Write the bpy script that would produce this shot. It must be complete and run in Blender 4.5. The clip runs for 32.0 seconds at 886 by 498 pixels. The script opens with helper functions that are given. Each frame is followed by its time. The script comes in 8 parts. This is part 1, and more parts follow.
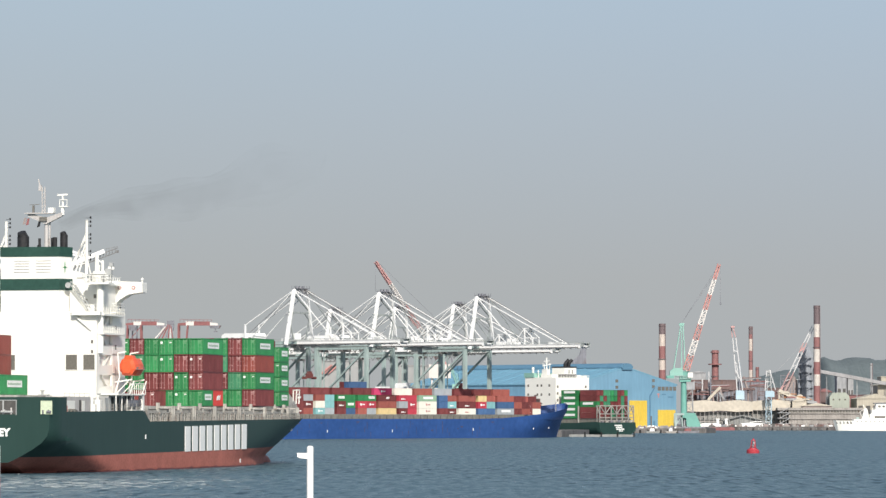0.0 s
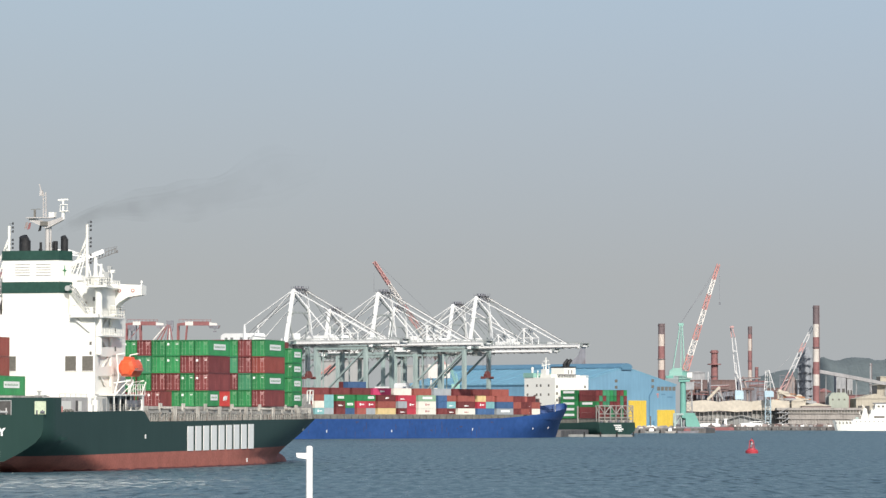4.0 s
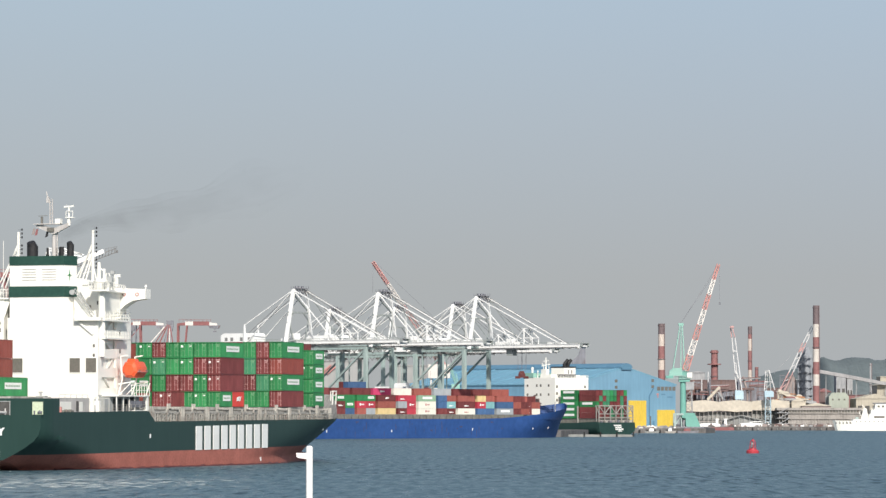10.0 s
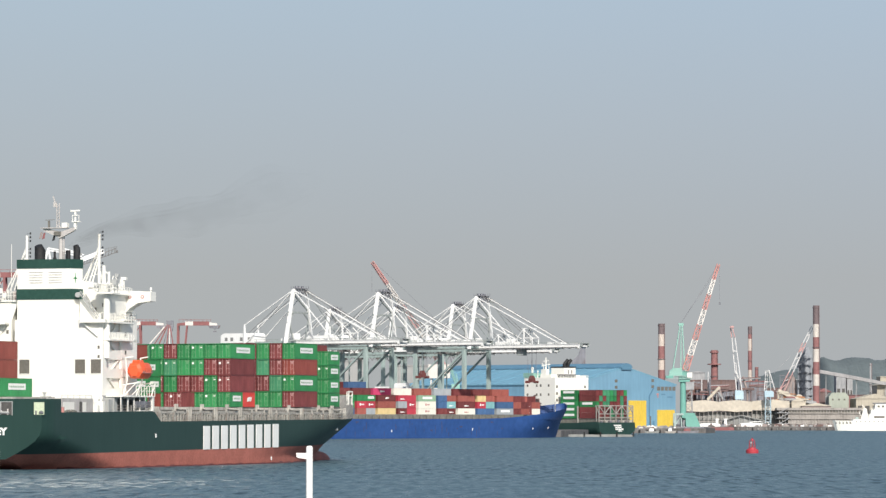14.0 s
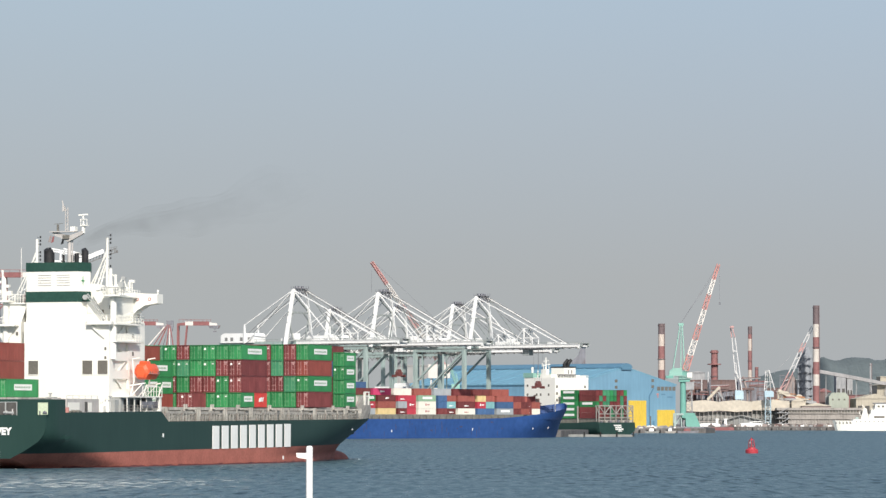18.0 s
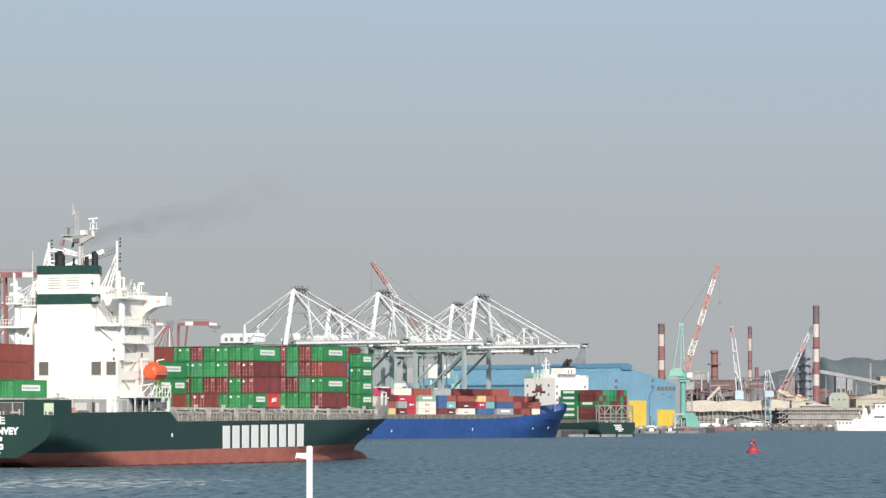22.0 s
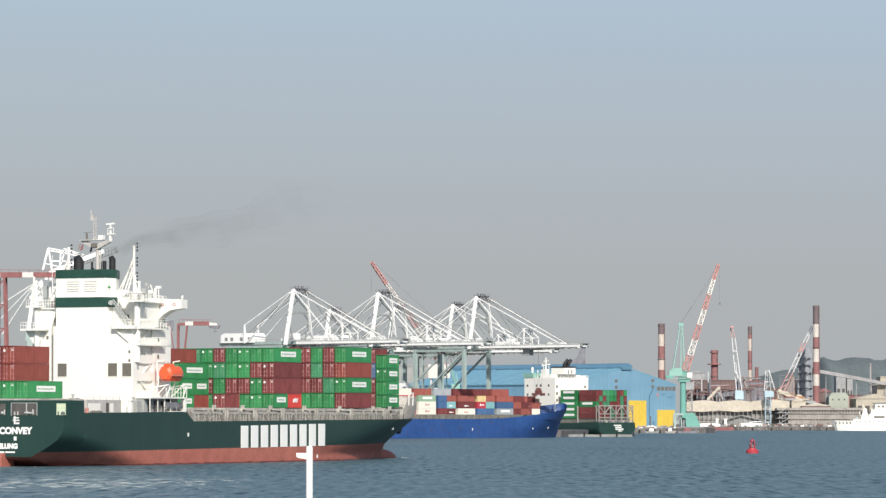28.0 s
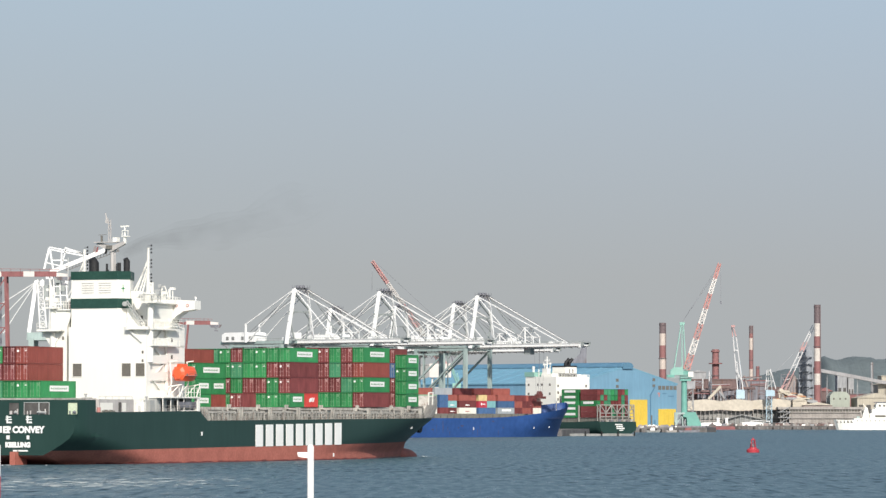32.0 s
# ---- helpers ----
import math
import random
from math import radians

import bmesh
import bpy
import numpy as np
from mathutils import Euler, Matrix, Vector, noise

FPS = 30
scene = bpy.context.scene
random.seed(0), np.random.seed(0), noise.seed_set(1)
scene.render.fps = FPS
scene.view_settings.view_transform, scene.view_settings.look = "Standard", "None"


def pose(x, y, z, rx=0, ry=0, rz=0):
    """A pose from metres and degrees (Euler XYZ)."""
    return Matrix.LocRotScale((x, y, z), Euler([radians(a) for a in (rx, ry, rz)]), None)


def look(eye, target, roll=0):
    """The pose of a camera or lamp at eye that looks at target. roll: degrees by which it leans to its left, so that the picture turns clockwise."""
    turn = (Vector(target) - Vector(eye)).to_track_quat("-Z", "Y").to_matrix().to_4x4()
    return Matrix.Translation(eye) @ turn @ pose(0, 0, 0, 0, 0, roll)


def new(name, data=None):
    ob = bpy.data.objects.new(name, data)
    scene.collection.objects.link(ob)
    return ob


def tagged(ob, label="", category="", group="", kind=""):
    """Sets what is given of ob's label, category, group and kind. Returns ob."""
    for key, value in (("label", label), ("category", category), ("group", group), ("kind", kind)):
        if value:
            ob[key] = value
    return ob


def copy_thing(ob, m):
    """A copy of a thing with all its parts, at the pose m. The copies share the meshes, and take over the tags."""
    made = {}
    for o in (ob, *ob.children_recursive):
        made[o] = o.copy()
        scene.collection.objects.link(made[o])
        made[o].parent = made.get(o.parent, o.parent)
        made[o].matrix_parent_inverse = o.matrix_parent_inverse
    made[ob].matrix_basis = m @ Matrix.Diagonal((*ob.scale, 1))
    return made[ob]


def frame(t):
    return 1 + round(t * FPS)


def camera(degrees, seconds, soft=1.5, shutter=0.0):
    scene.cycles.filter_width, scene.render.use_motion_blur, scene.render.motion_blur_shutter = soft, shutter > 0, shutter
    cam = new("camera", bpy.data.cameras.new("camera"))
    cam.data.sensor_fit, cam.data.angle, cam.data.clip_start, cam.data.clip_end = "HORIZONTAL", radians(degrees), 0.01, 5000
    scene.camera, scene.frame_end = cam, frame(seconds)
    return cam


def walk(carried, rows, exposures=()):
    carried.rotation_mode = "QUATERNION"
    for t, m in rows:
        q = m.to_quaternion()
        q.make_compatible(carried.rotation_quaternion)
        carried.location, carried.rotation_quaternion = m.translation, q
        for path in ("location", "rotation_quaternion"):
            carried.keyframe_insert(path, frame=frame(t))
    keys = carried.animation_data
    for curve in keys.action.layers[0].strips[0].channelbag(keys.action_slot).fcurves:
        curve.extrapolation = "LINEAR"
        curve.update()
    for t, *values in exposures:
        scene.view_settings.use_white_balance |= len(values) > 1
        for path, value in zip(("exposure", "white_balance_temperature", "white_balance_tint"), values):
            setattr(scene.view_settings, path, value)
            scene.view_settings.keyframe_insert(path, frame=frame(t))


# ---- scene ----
# The camera stands on a terrace over the harbour and looks across it with a long lens.
cam = camera(12.506, 32.0, soft=1.4)
AIM = pose(0, 0, 7.6, 92.4296, 0, 0)
walk(cam, [(0, pose(0, 0, 7.6, 92.4296, 0, 0.010)), (0.5, AIM), (28, AIM), (31, pose(0, 0, 7.6, 92.434, 0, 0)), (31.7, AIM), (32, pose(0, 0, 7.6, 92.418, 0, 0.016))])

# ---- light ----
world = bpy.data.worlds.new("sky")
scene.world = world
world.use_nodes = True
wn = world.node_tree.nodes
wl = world.node_tree.links
SUN_EL, SUN_AZ = 35.0, 168.0  # elevation; bearing from +Y clockwise (behind the camera, to its right)
sky = wn.new("ShaderNodeTexSky")
sky.sky_type, sky.sun_disc = "NISHITA", False
sky.sun_elevation, sky.sun_rotation = radians(SUN_EL), radians(SUN_AZ)
sky.air_density, sky.dust_density, sky.ozone_density = 1.2, 3.0, 2.0
sky_bg = wn["Background"]
wl.new(sky.outputs[0], sky_bg.inputs[0])
sky_bg.inputs[1].default_value = 0.10
# grey smog that lies over the horizon
haze_bg = wn.new("ShaderNodeBackground")
haze_bg.inputs[0].default_value = (0.420, 0.436, 0.444, 1)
haze_bg.inputs[1].default_value = 1.0
coord = wn.new("ShaderNodeTexCoord")
split = wn.new("ShaderNodeSeparateXYZ")
wl.new(coord.outputs["Generated"], split.inputs[0])
ramp = wn.new("ShaderNodeValToRGB")
ramp.color_ramp.elements[0].position, ramp.color_ramp.elements[0].color = 0.0, (0.420, 0.436, 0.444, 1)
ramp.color_ramp.elements[1].position, ramp.color_ramp.elements[1].color = 0.35, (0.36, 0.52, 0.75, 1)
for at, col in ((0.035, (0.430, 0.449, 0.461, 1)), (0.07, (0.438, 0.494, 0.55, 1)), (0.11, (0.435, 0.54, 0.65, 1))):
    el = ramp.color_ramp.elements.new(at)
    el.color = col
wl.new(split.outputs[2], ramp.inputs[0])
tint_at = wn.new("ShaderNodeMapRange")
tint_at.inputs[1].default_value, tint_at.inputs[2].default_value = -0.15, 0.15
wl.new(split.outputs[0], tint_at.inputs[0])
tint = wn.new("ShaderNodeMix")
tint.data_type = "RGBA"
tint.inputs[6].default_value = (0.998, 1.0, 0.978, 1)
tint.inputs[7].default_value = (0.988, 1.0, 1.012, 1)
wl.new(tint_at.outputs[0], tint.inputs[0])
smog = wn.new("ShaderNodeMix")
smog.data_type, smog.blend_type = "RGBA", "MULTIPLY"
smog.inputs[0].default_value = 1.0
wl.new(ramp.outputs[0], smog.inputs[6])
wl.new(tint.outputs[2], smog.inputs[7])
wl.new(smog.outputs[2], haze_bg.inputs[0])
fade = wn.new("ShaderNodeMapRange")
fade.inputs[1].default_value, fade.inputs[2].default_value = 0.10, 0.5
fade.inputs[3].default_value, fade.inputs[4].default_value = 0.0, 1.0
wl.new(split.outputs[2], fade.inputs[0])
mixw = wn.new("ShaderNodeMixShader")
wl.new(fade.outputs[0], mixw.inputs[0])
wl.new(haze_bg.outputs[0], mixw.inputs[1])
wl.new(sky_bg.outputs[0], mixw.inputs[2])
wl.new(mixw.outputs[0], wn["World Output"].inputs[0])

sun = new("sun", bpy.data.lights.new("sun", "SUN"))
sun.data.energy, sun.data.angle, sun.data.color = 4.5, radians(1.6), (1.0, 0.95, 0.88)
sun_dir = Vector((math.sin(radians(SUN_AZ)) * math.cos(radians(SUN_EL)), math.cos(radians(SUN_AZ)) * math.cos(radians(SUN_EL)), math.sin(radians(SUN_EL))))
sun.matrix_world = look(sun_dir * 300, (0, 0, 0))
scene.view_settings.exposure = 0.0


# ---- materials ----
def paint(name, col, rough=0.55, dirt=0.18, streak=0.0, metal=0.0, scale=0.35, rust=None, rand=0.0, spec=0.35):
    """Painted or bare surface: base colour varied by stains at two scales, with optional downward streaks and rust spots."""
    m = bpy.data.materials.new(name)
    m.use_nodes = True
    n, l = m.node_tree.nodes, m.node_tree.links
    b = n["Principled BSDF"]
    b.inputs["Roughness"].default_value, b.inputs["Metallic"].default_value = rough, metal
    b.inputs["Specular IOR Level"].default_value = spec
    tc = n.new("ShaderNodeTexCoord")
    big = n.new("ShaderNodeTexNoise")
    big.inputs["Scale"].default_value, big.inputs["Detail"].default_value = scale, 6
    l.new(tc.outputs["Object"], big.inputs[0])
    fine = n.new("ShaderNodeTexNoise")
    fine.inputs["Scale"].default_value, fine.inputs["Detail"].default_value = scale * 9, 4
    mp = n.new("ShaderNodeMapping")
    mp.inputs["Scale"].default_value = (1, 1, 0.12 if streak else 1)
    l.new(tc.outputs["Object"], mp.inputs[0])
    l.new(mp.outputs[0], fine.inputs[0])
    add = n.new("ShaderNodeMath")
    add.operation = "MULTIPLY_ADD"
    add.inputs[1].default_value = 0.5
    l.new(fine.outputs[0], add.inputs[0])
    half = n.new("ShaderNodeMath")
    half.operation = "MULTIPLY"
    half.inputs[1].default_value = 0.5
    l.new(big.outputs[0], half.inputs[0])
    l.new(half.outputs[0], add.inputs[2])
    cr = n.new("ShaderNodeValToRGB")
    c = Vector(col)
    dark = c * (1 - dirt * 1.6)
    lite = c * (1 + dirt * 0.6) + Vector((dirt, dirt, dirt)) * 0.05
    cr.color_ramp.elements[0].position, cr.color_ramp.elements[1].position = 0.32, 0.68
    cr.color_ramp.elements[0].color = (*dark, 1)
    cr.color_ramp.elements[1].color = (*lite, 1)
    l.new(add.outputs[0], cr.inputs[0])
    out = cr.outputs[0]
    if rust:
        rn = n.new("ShaderNodeTexNoise")
        rn.inputs["Scale"].default_value, rn.inputs["Detail"].default_value = scale * 5, 8
        l.new(mp.outputs[0], rn.inputs[0])
        rr = n.new("ShaderNodeMapRange")
        rr.inputs[1].default_value, rr.inputs[2].default_value = 0.56, 0.72
        rr.inputs[3].default_value, rr.inputs[4].default_value = 0.0, 0.7
        l.new(rn.outputs[0], rr.inputs[0])
        mx = n.new("ShaderNodeMix")
        mx.data_type = "RGBA"
        l.new(rr.outputs[0], mx.inputs[0])
        l.new(out, mx.inputs[6])
        mx.inputs[7].default_value = (*rust, 1)
        out = mx.outputs[2]
    if rand:
        oi = n.new("ShaderNodeObjectInfo")
        mr = n.new("ShaderNodeMapRange")
        mr.inputs[3].default_value, mr.inputs[4].default_value = 1 - rand, 1 + rand
        l.new(oi.outputs["Random"], mr.inputs[0])
        hs = n.new("ShaderNodeHueSaturation")
        l.new(mr.outputs[0], hs.inputs["Value"])
        l.new(out, hs.inputs["Color"])
        out = hs.outputs[0]
    l.new(out, b.inputs["Base Color"])
    bp = n.new("ShaderNodeBump")
    bp.inputs["Strength"].default_value, bp.inputs["Distance"].default_value = 0.12, 0.02
    l.new(fine.outputs[0], bp.inputs["Height"])
    l.new(bp.outputs[0], b.inputs["Normal"])
    return m


RUST = (0.16, 0.06, 0.03)
M = {
    "hull_green": paint("hull_green_paint", (0.018, 0.050, 0.042), 0.5, 0.07, 1, scale=0.12),
    "boot_red": paint("antifouling_red", (0.44, 0.145, 0.108), 0.7, 0.2, scale=0.3, rust=(0.33, 0.10, 0.075)),
    "white": paint("white_ship_paint", (0.86, 0.847, 0.785), 0.45, 0.02, 1, scale=0.2),
    "white_far": paint("white_crane_paint", (0.89, 0.89, 0.87), 0.5, 0.07, 1, scale=0.2),
    "dark_green": paint("funnel_green", (0.020, 0.070, 0.053), 0.5, 0.15, scale=0.2),
    "black": paint("sooty_black", (0.018, 0.018, 0.02), 0.6, 0.3),
    "window": paint("deckhouse_window_grey", (0.17, 0.16, 0.14), 0.25, 0.15, spec=0.5),
    "deck_beige": paint("hatch_grey_paint", (0.46, 0.445, 0.405), 0.65, 0.32, 1, rust=RUST, scale=0.5),
    "coaming": paint("coaming_grey", (0.20, 0.20, 0.175), 0.75, 0.3, 1, scale=0.6, rust=RUST),
    "orange": paint("lifeboat_orange", (0.78, 0.115, 0.04), 0.4, 0.1),
    "cont_green": paint("container_green", (0.030, 0.235, 0.078), 0.5, 0.2, 1, rand=0.2, scale=0.3),
    "cont_teal": paint("container_teal", (0.055, 0.24, 0.125), 0.5, 0.14, 1, rand=0.16, scale=0.3),
    "cont_maroon": paint("container_maroon", (0.175, 0.038, 0.038), 0.55, 0.25, 1, rand=0.2, scale=0.3),
    "cont_red": paint("container_red", (0.44, 0.045, 0.07), 0.5, 0.12, 1, rand=0.12, scale=0.3),
    "cont_scarlet": paint("container_scarlet", (0.56, 0.055, 0.045), 0.5, 0.12, 1, scale=0.3),
    "cont_mint": paint("container_pale_green", (0.30, 0.46, 0.32), 0.5, 0.12, 1, rand=0.1, scale=0.3),
    "cont_orange": paint("container_orange", (0.33, 0.095, 0.075), 0.5, 0.15, 1, rand=0.15, scale=0.3),
    "cont_magenta": paint("container_magenta", (0.52, 0.05, 0.14), 0.5, 0.12, 1, rand=0.1, scale=0.3),
    "cont_blue": paint("container_blue", (0.06, 0.13, 0.27), 0.5, 0.15, 1, rand=0.2, scale=0.3),
    "cont_grey": paint("container_grey", (0.36, 0.39, 0.41), 0.5, 0.12, 1, rand=0.12, scale=0.3),
    "cont_white": paint("container_white", (0.78, 0.75, 0.66), 0.5, 0.08, 1, rand=0.05, scale=0.3),
    "cont_yellow": paint("container_yellow", (0.70, 0.54, 0.27), 0.5, 0.12, 1, rand=0.1, scale=0.3),
    "cont_aqua": paint("container_aqua", (0.22, 0.45, 0.46), 0.5, 0.12, 1, rand=0.1, scale=0.3),
    "logo": paint("white_lettering", (0.89, 0.89, 0.86), 0.5, 0.05),
    "gear_green": paint("door_gear_green", (0.20, 0.40, 0.22), 0.5, 0.45, scale=1.6),
    "gear_pink": paint("door_gear_faded_red", (0.60, 0.36, 0.35), 0.55, 0.5, scale=1.6),
    "cont_rust": paint("container_rust_red", (0.245, 0.056, 0.043), 0.5, 0.16, 1, rand=0.1, scale=0.3),
    "rod": paint("galvanised_rod", (0.36, 0.37, 0.33), 0.45, 0.2),
    "hull_blue": paint("hull_blue_paint", (0.023, 0.078, 0.258), 0.5, 0.15, scale=0.05),
    "leg_teal": paint("crane_leg_teal", (0.36, 0.45, 0.43), 0.55, 0.15, 1, scale=0.2),
    "shed_blue": paint("shed_blue_sheet", (0.175, 0.335, 0.46), 0.6, 0.10, 1, scale=0.06),
    "roof_blue": paint("roof_blue_sheet", (0.17, 0.35, 0.465), 0.55, 0.08, 1, scale=0.06),
    "ridge_blue": paint("ridge_blue_sheet", (0.105, 0.225, 0.33), 0.5, 0.1, scale=0.06),
    "yellow": paint("door_yellow", (0.70, 0.50, 0.075), 0.5, 0.08, scale=0.1),
    "crane_green": paint("crane_mint_paint", (0.165, 0.395, 0.335), 0.5, 0.12, scale=0.2),
    # red paled because the far jibs are seen through haze
    "sig_red": paint("signal_red_paint", (0.54, 0.25, 0.225), 0.55, 0.18, 1, scale=0.15),
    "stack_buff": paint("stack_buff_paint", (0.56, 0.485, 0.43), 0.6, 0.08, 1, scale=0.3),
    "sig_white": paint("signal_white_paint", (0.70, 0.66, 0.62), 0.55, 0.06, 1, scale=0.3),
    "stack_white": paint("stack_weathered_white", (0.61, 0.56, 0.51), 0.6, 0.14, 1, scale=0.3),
    # gallery sheet greyed to carry the haze over the shore
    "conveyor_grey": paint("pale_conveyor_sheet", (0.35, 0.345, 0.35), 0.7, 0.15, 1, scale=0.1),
    # stack and steel tones below are lightened to imitate distance haze
    "stack_brown": paint("hazed_stack_brown", (0.165, 0.125, 0.13), 0.7, 0.1, 1, scale=0.3),
    "stack_red": paint("hazed_stack_red", (0.27, 0.128, 0.125), 0.7, 0.1, 1, scale=0.3),
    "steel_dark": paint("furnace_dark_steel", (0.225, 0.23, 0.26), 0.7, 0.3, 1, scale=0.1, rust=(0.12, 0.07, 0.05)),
    "rust_shed": paint("rusty_cladding", (0.18, 0.122, 0.116), 0.75, 0.3, 1, scale=0.08, rust=RUST),
    "cream": paint("cream_cladding", (0.555, 0.505, 0.42), 0.65, 0.14, scale=0.05),
    # stains as usual, but the grey is cooled for bluish haze
    "concrete": paint("stained_concrete", (0.365, 0.375, 0.385), 0.85, 0.25, 1, scale=0.12),
    # near-black, mostly painted where openings would be in shade
    "concrete_dark": paint("shaded_void_concrete", (0.10, 0.095, 0.09), 0.9, 0.25, scale=0.12),
    "pale_green": paint("pale_green_cladding", (0.385, 0.42, 0.36), 0.7, 0.12, 1, scale=0.1),
    "pale_blue": paint("pale_blue_paint", (0.42, 0.56, 0.64), 0.55, 0.12, scale=0.1),
    "quay": paint("quay_concrete", (0.17, 0.16, 0.155), 0.9, 0.35, 1, scale=0.1),
    "rubber": paint("fender_rubber", (0.025, 0.025, 0.025), 0.8, 0.2),
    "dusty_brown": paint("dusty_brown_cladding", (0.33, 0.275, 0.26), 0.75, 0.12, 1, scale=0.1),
    "quay_beige": paint("weathered_beige_concrete", (0.37, 0.345, 0.32), 0.8, 0.25, 1, scale=0.15),
    "low_roof": paint("dull_grey_roof_sheet", (0.27, 0.275, 0.265), 0.7, 0.2, 1, scale=0.1),
    # furnace steel made bluer and paler to carry the distance haze
    "furnace_haze": paint("hazed_furnace_steel", (0.285, 0.305, 0.335), 0.7, 0.22, 1, scale=0.15),
    # woodland tone lifted towards grey, haze mixed into the colour
    "hill": paint("wooded_hill", (0.130, 0.160, 0.166), 0.9, 0.14, scale=0.02),
    "pale_grey": paint("pale_grey_cladding", (0.33, 0.335, 0.33), 0.7, 0.1, 1, scale=0.06),
    "rust_orange": paint("orange_brown_roof", (0.42, 0.22, 0.12), 0.75, 0.2, 1, scale=0.1),
    "pale_mint": paint("pale_mint_paint", (0.27, 0.49, 0.42), 0.5, 0.1, scale=0.2),
    "grey_house": paint("light_grey_paint", (0.42, 0.43, 0.42), 0.5, 0.12, 1, scale=0.3),
    # slewing jib's red, paled in the paint to look hazy
    "hazed_red": paint("hazed_red_paint", (0.60, 0.32, 0.30), 0.6, 0.12, scale=0.3),
    "old_red": paint("weathered_red_paint", (0.27, 0.105, 0.105), 0.65, 0.2, 1, scale=0.3, rust=(0.22, 0.12, 0.1)),
    "post_white": paint("white_post_enamel", (0.88, 0.87, 0.84), 0.4, 0.04, scale=3),
    "post_red": paint("red_post_enamel", (0.60, 0.05, 0.06), 0.4, 0.06, scale=3),
    "rust_run": paint("rust_run", (0.075, 0.075, 0.15), 0.7, 0.3, 1, scale=0.8),
    "buoy_red": paint("buoy_red", (0.44, 0.045, 0.06), 0.5, 0.15, 1, scale=1),
    "terrace": paint("terrace_concrete", (0.35, 0.33, 0.30), 0.85, 0.2, scale=0.6),
    "grey_steel": paint("grey_crane_steel", (0.34, 0.37, 0.36), 0.6, 0.2, 1, scale=0.2),
    "poop_pink": paint("pale_warm_primer", (0.53, 0.505, 0.485), 0.6, 0.15, 1, scale=0.5),
    # pale green stands in for the bright view through the end ports
    "port_glow": paint("port_daylight_green", (0.62, 0.70, 0.50), 0.6, 0.12, scale=0.6),
    "spreader": paint("spreader_dark_red", (0.17, 0.055, 0.05), 0.6, 0.25, scale=0.8),
    "crane_dark": paint("dark_crane_steel", (0.19, 0.185, 0.18), 0.7, 0.3, 1, scale=0.3),
    "pale_steel": paint("pale_crane_steel", (0.60, 0.60, 0.60), 0.55, 0.1, 1, scale=0.2),
    # shore jib red washed to pink in place of distance haze
    "haze_pink": paint("haze_pink_paint", (0.50, 0.30, 0.29), 0.6, 0.12, scale=0.3),
    "peach": paint("peach_render", (0.47, 0.43, 0.35), 0.7, 0.16, 1, scale=0.1),
    "crest": paint("foam_crest", (0.48, 0.51, 0.50), 0.7, 0.2, scale=1),
    "wake": paint("churned_water", (0.235, 0.285, 0.295), 0.5, 0.3, scale=0.8),
    "wet_red": paint("wet_antifouling", (0.17, 0.035, 0.03), 0.45, 0.3, 1, scale=0.6),
    "foam": paint("foam", (0.75, 0.78, 0.78), 0.8, 0.1, scale=1),
}


def water_material():
    m = bpy.data.materials.new("harbour_water")
    m.use_nodes = True
    n, l = m.node_tree.nodes, m.node_tree.links
    b = n["Principled BSDF"]
    b.inputs["IOR"].default_value = 1.33
    tc = n.new("ShaderNodeTexCoord")

    def waves(sx, sy, detail, turn):
        mp = n.new("ShaderNodeMapping")
        mp.inputs["Scale"].default_value = (sx, sy, 1)
        mp.inputs["Rotation"].default_value = (0, 0, turn)
        l.new(tc.outputs["Object"], mp.inputs[0])
        no = n.new("ShaderNodeTexNoise")
        no.inputs["Scale"].default_value, no.inputs["Detail"].default_value = 1.0, detail
        l.new(mp.outputs[0], no.inputs[0])
        return no.outputs[0]

    def mixed(a, b_, k):
        mx = n.new("ShaderNodeMath")
        mx.operation = "MULTIPLY_ADD"
        mx.inputs[1].default_value = k
        l.new(a, mx.inputs[0])
        l.new(b_, mx.inputs[2])
        return mx.outputs[0]

    ripple = waves(1.0, 0.6, 5, 0.25)
    chop = waves(0.5, 0.13, 6, -0.06)
    gust = waves(0.012, 0.0035, 3, -0.05)
    bp = n.new("ShaderNodeBump")
    bp.inputs["Strength"].default_value, bp.inputs["Distance"].default_value = 1.0, 0.95
    l.new(mixed(ripple, chop, 0.9), bp.inputs["Height"])
    l.new(bp.outputs[0], b.inputs["Normal"])
    # light and dark of distant wave faces put into the base colour
    streak = waves(0.75, 0.08, 5, 0.02)
    both = mixed(gust, mixed(chop, streak, 0.5), 0.75)
    cr = n.new("ShaderNodeValToRGB")
    cr.color_ramp.elements[0].position, cr.color_ramp.elements[1].position = 0.97, 1.24
    cr.color_ramp.elements[0].color = (0.017, 0.046, 0.063, 1)
    cr.color_ramp.elements[1].color = (0.070, 0.126, 0.152, 1)
    l.new(both, cr.inputs[0])
    l.new(cr.outputs[0], b.inputs["Base Color"])
    mr = n.new("ShaderNodeMapRange")
    mr.inputs[1].default_value, mr.inputs[2].default_value = 0.35, 0.7
    mr.inputs[3].default_value, mr.inputs[4].default_value = 0.48, 0.24
    l.new(streak, mr.inputs[0])
    l.new(mr.outputs[0], b.inputs["Roughness"])
    return m


M["water"] = water_material()


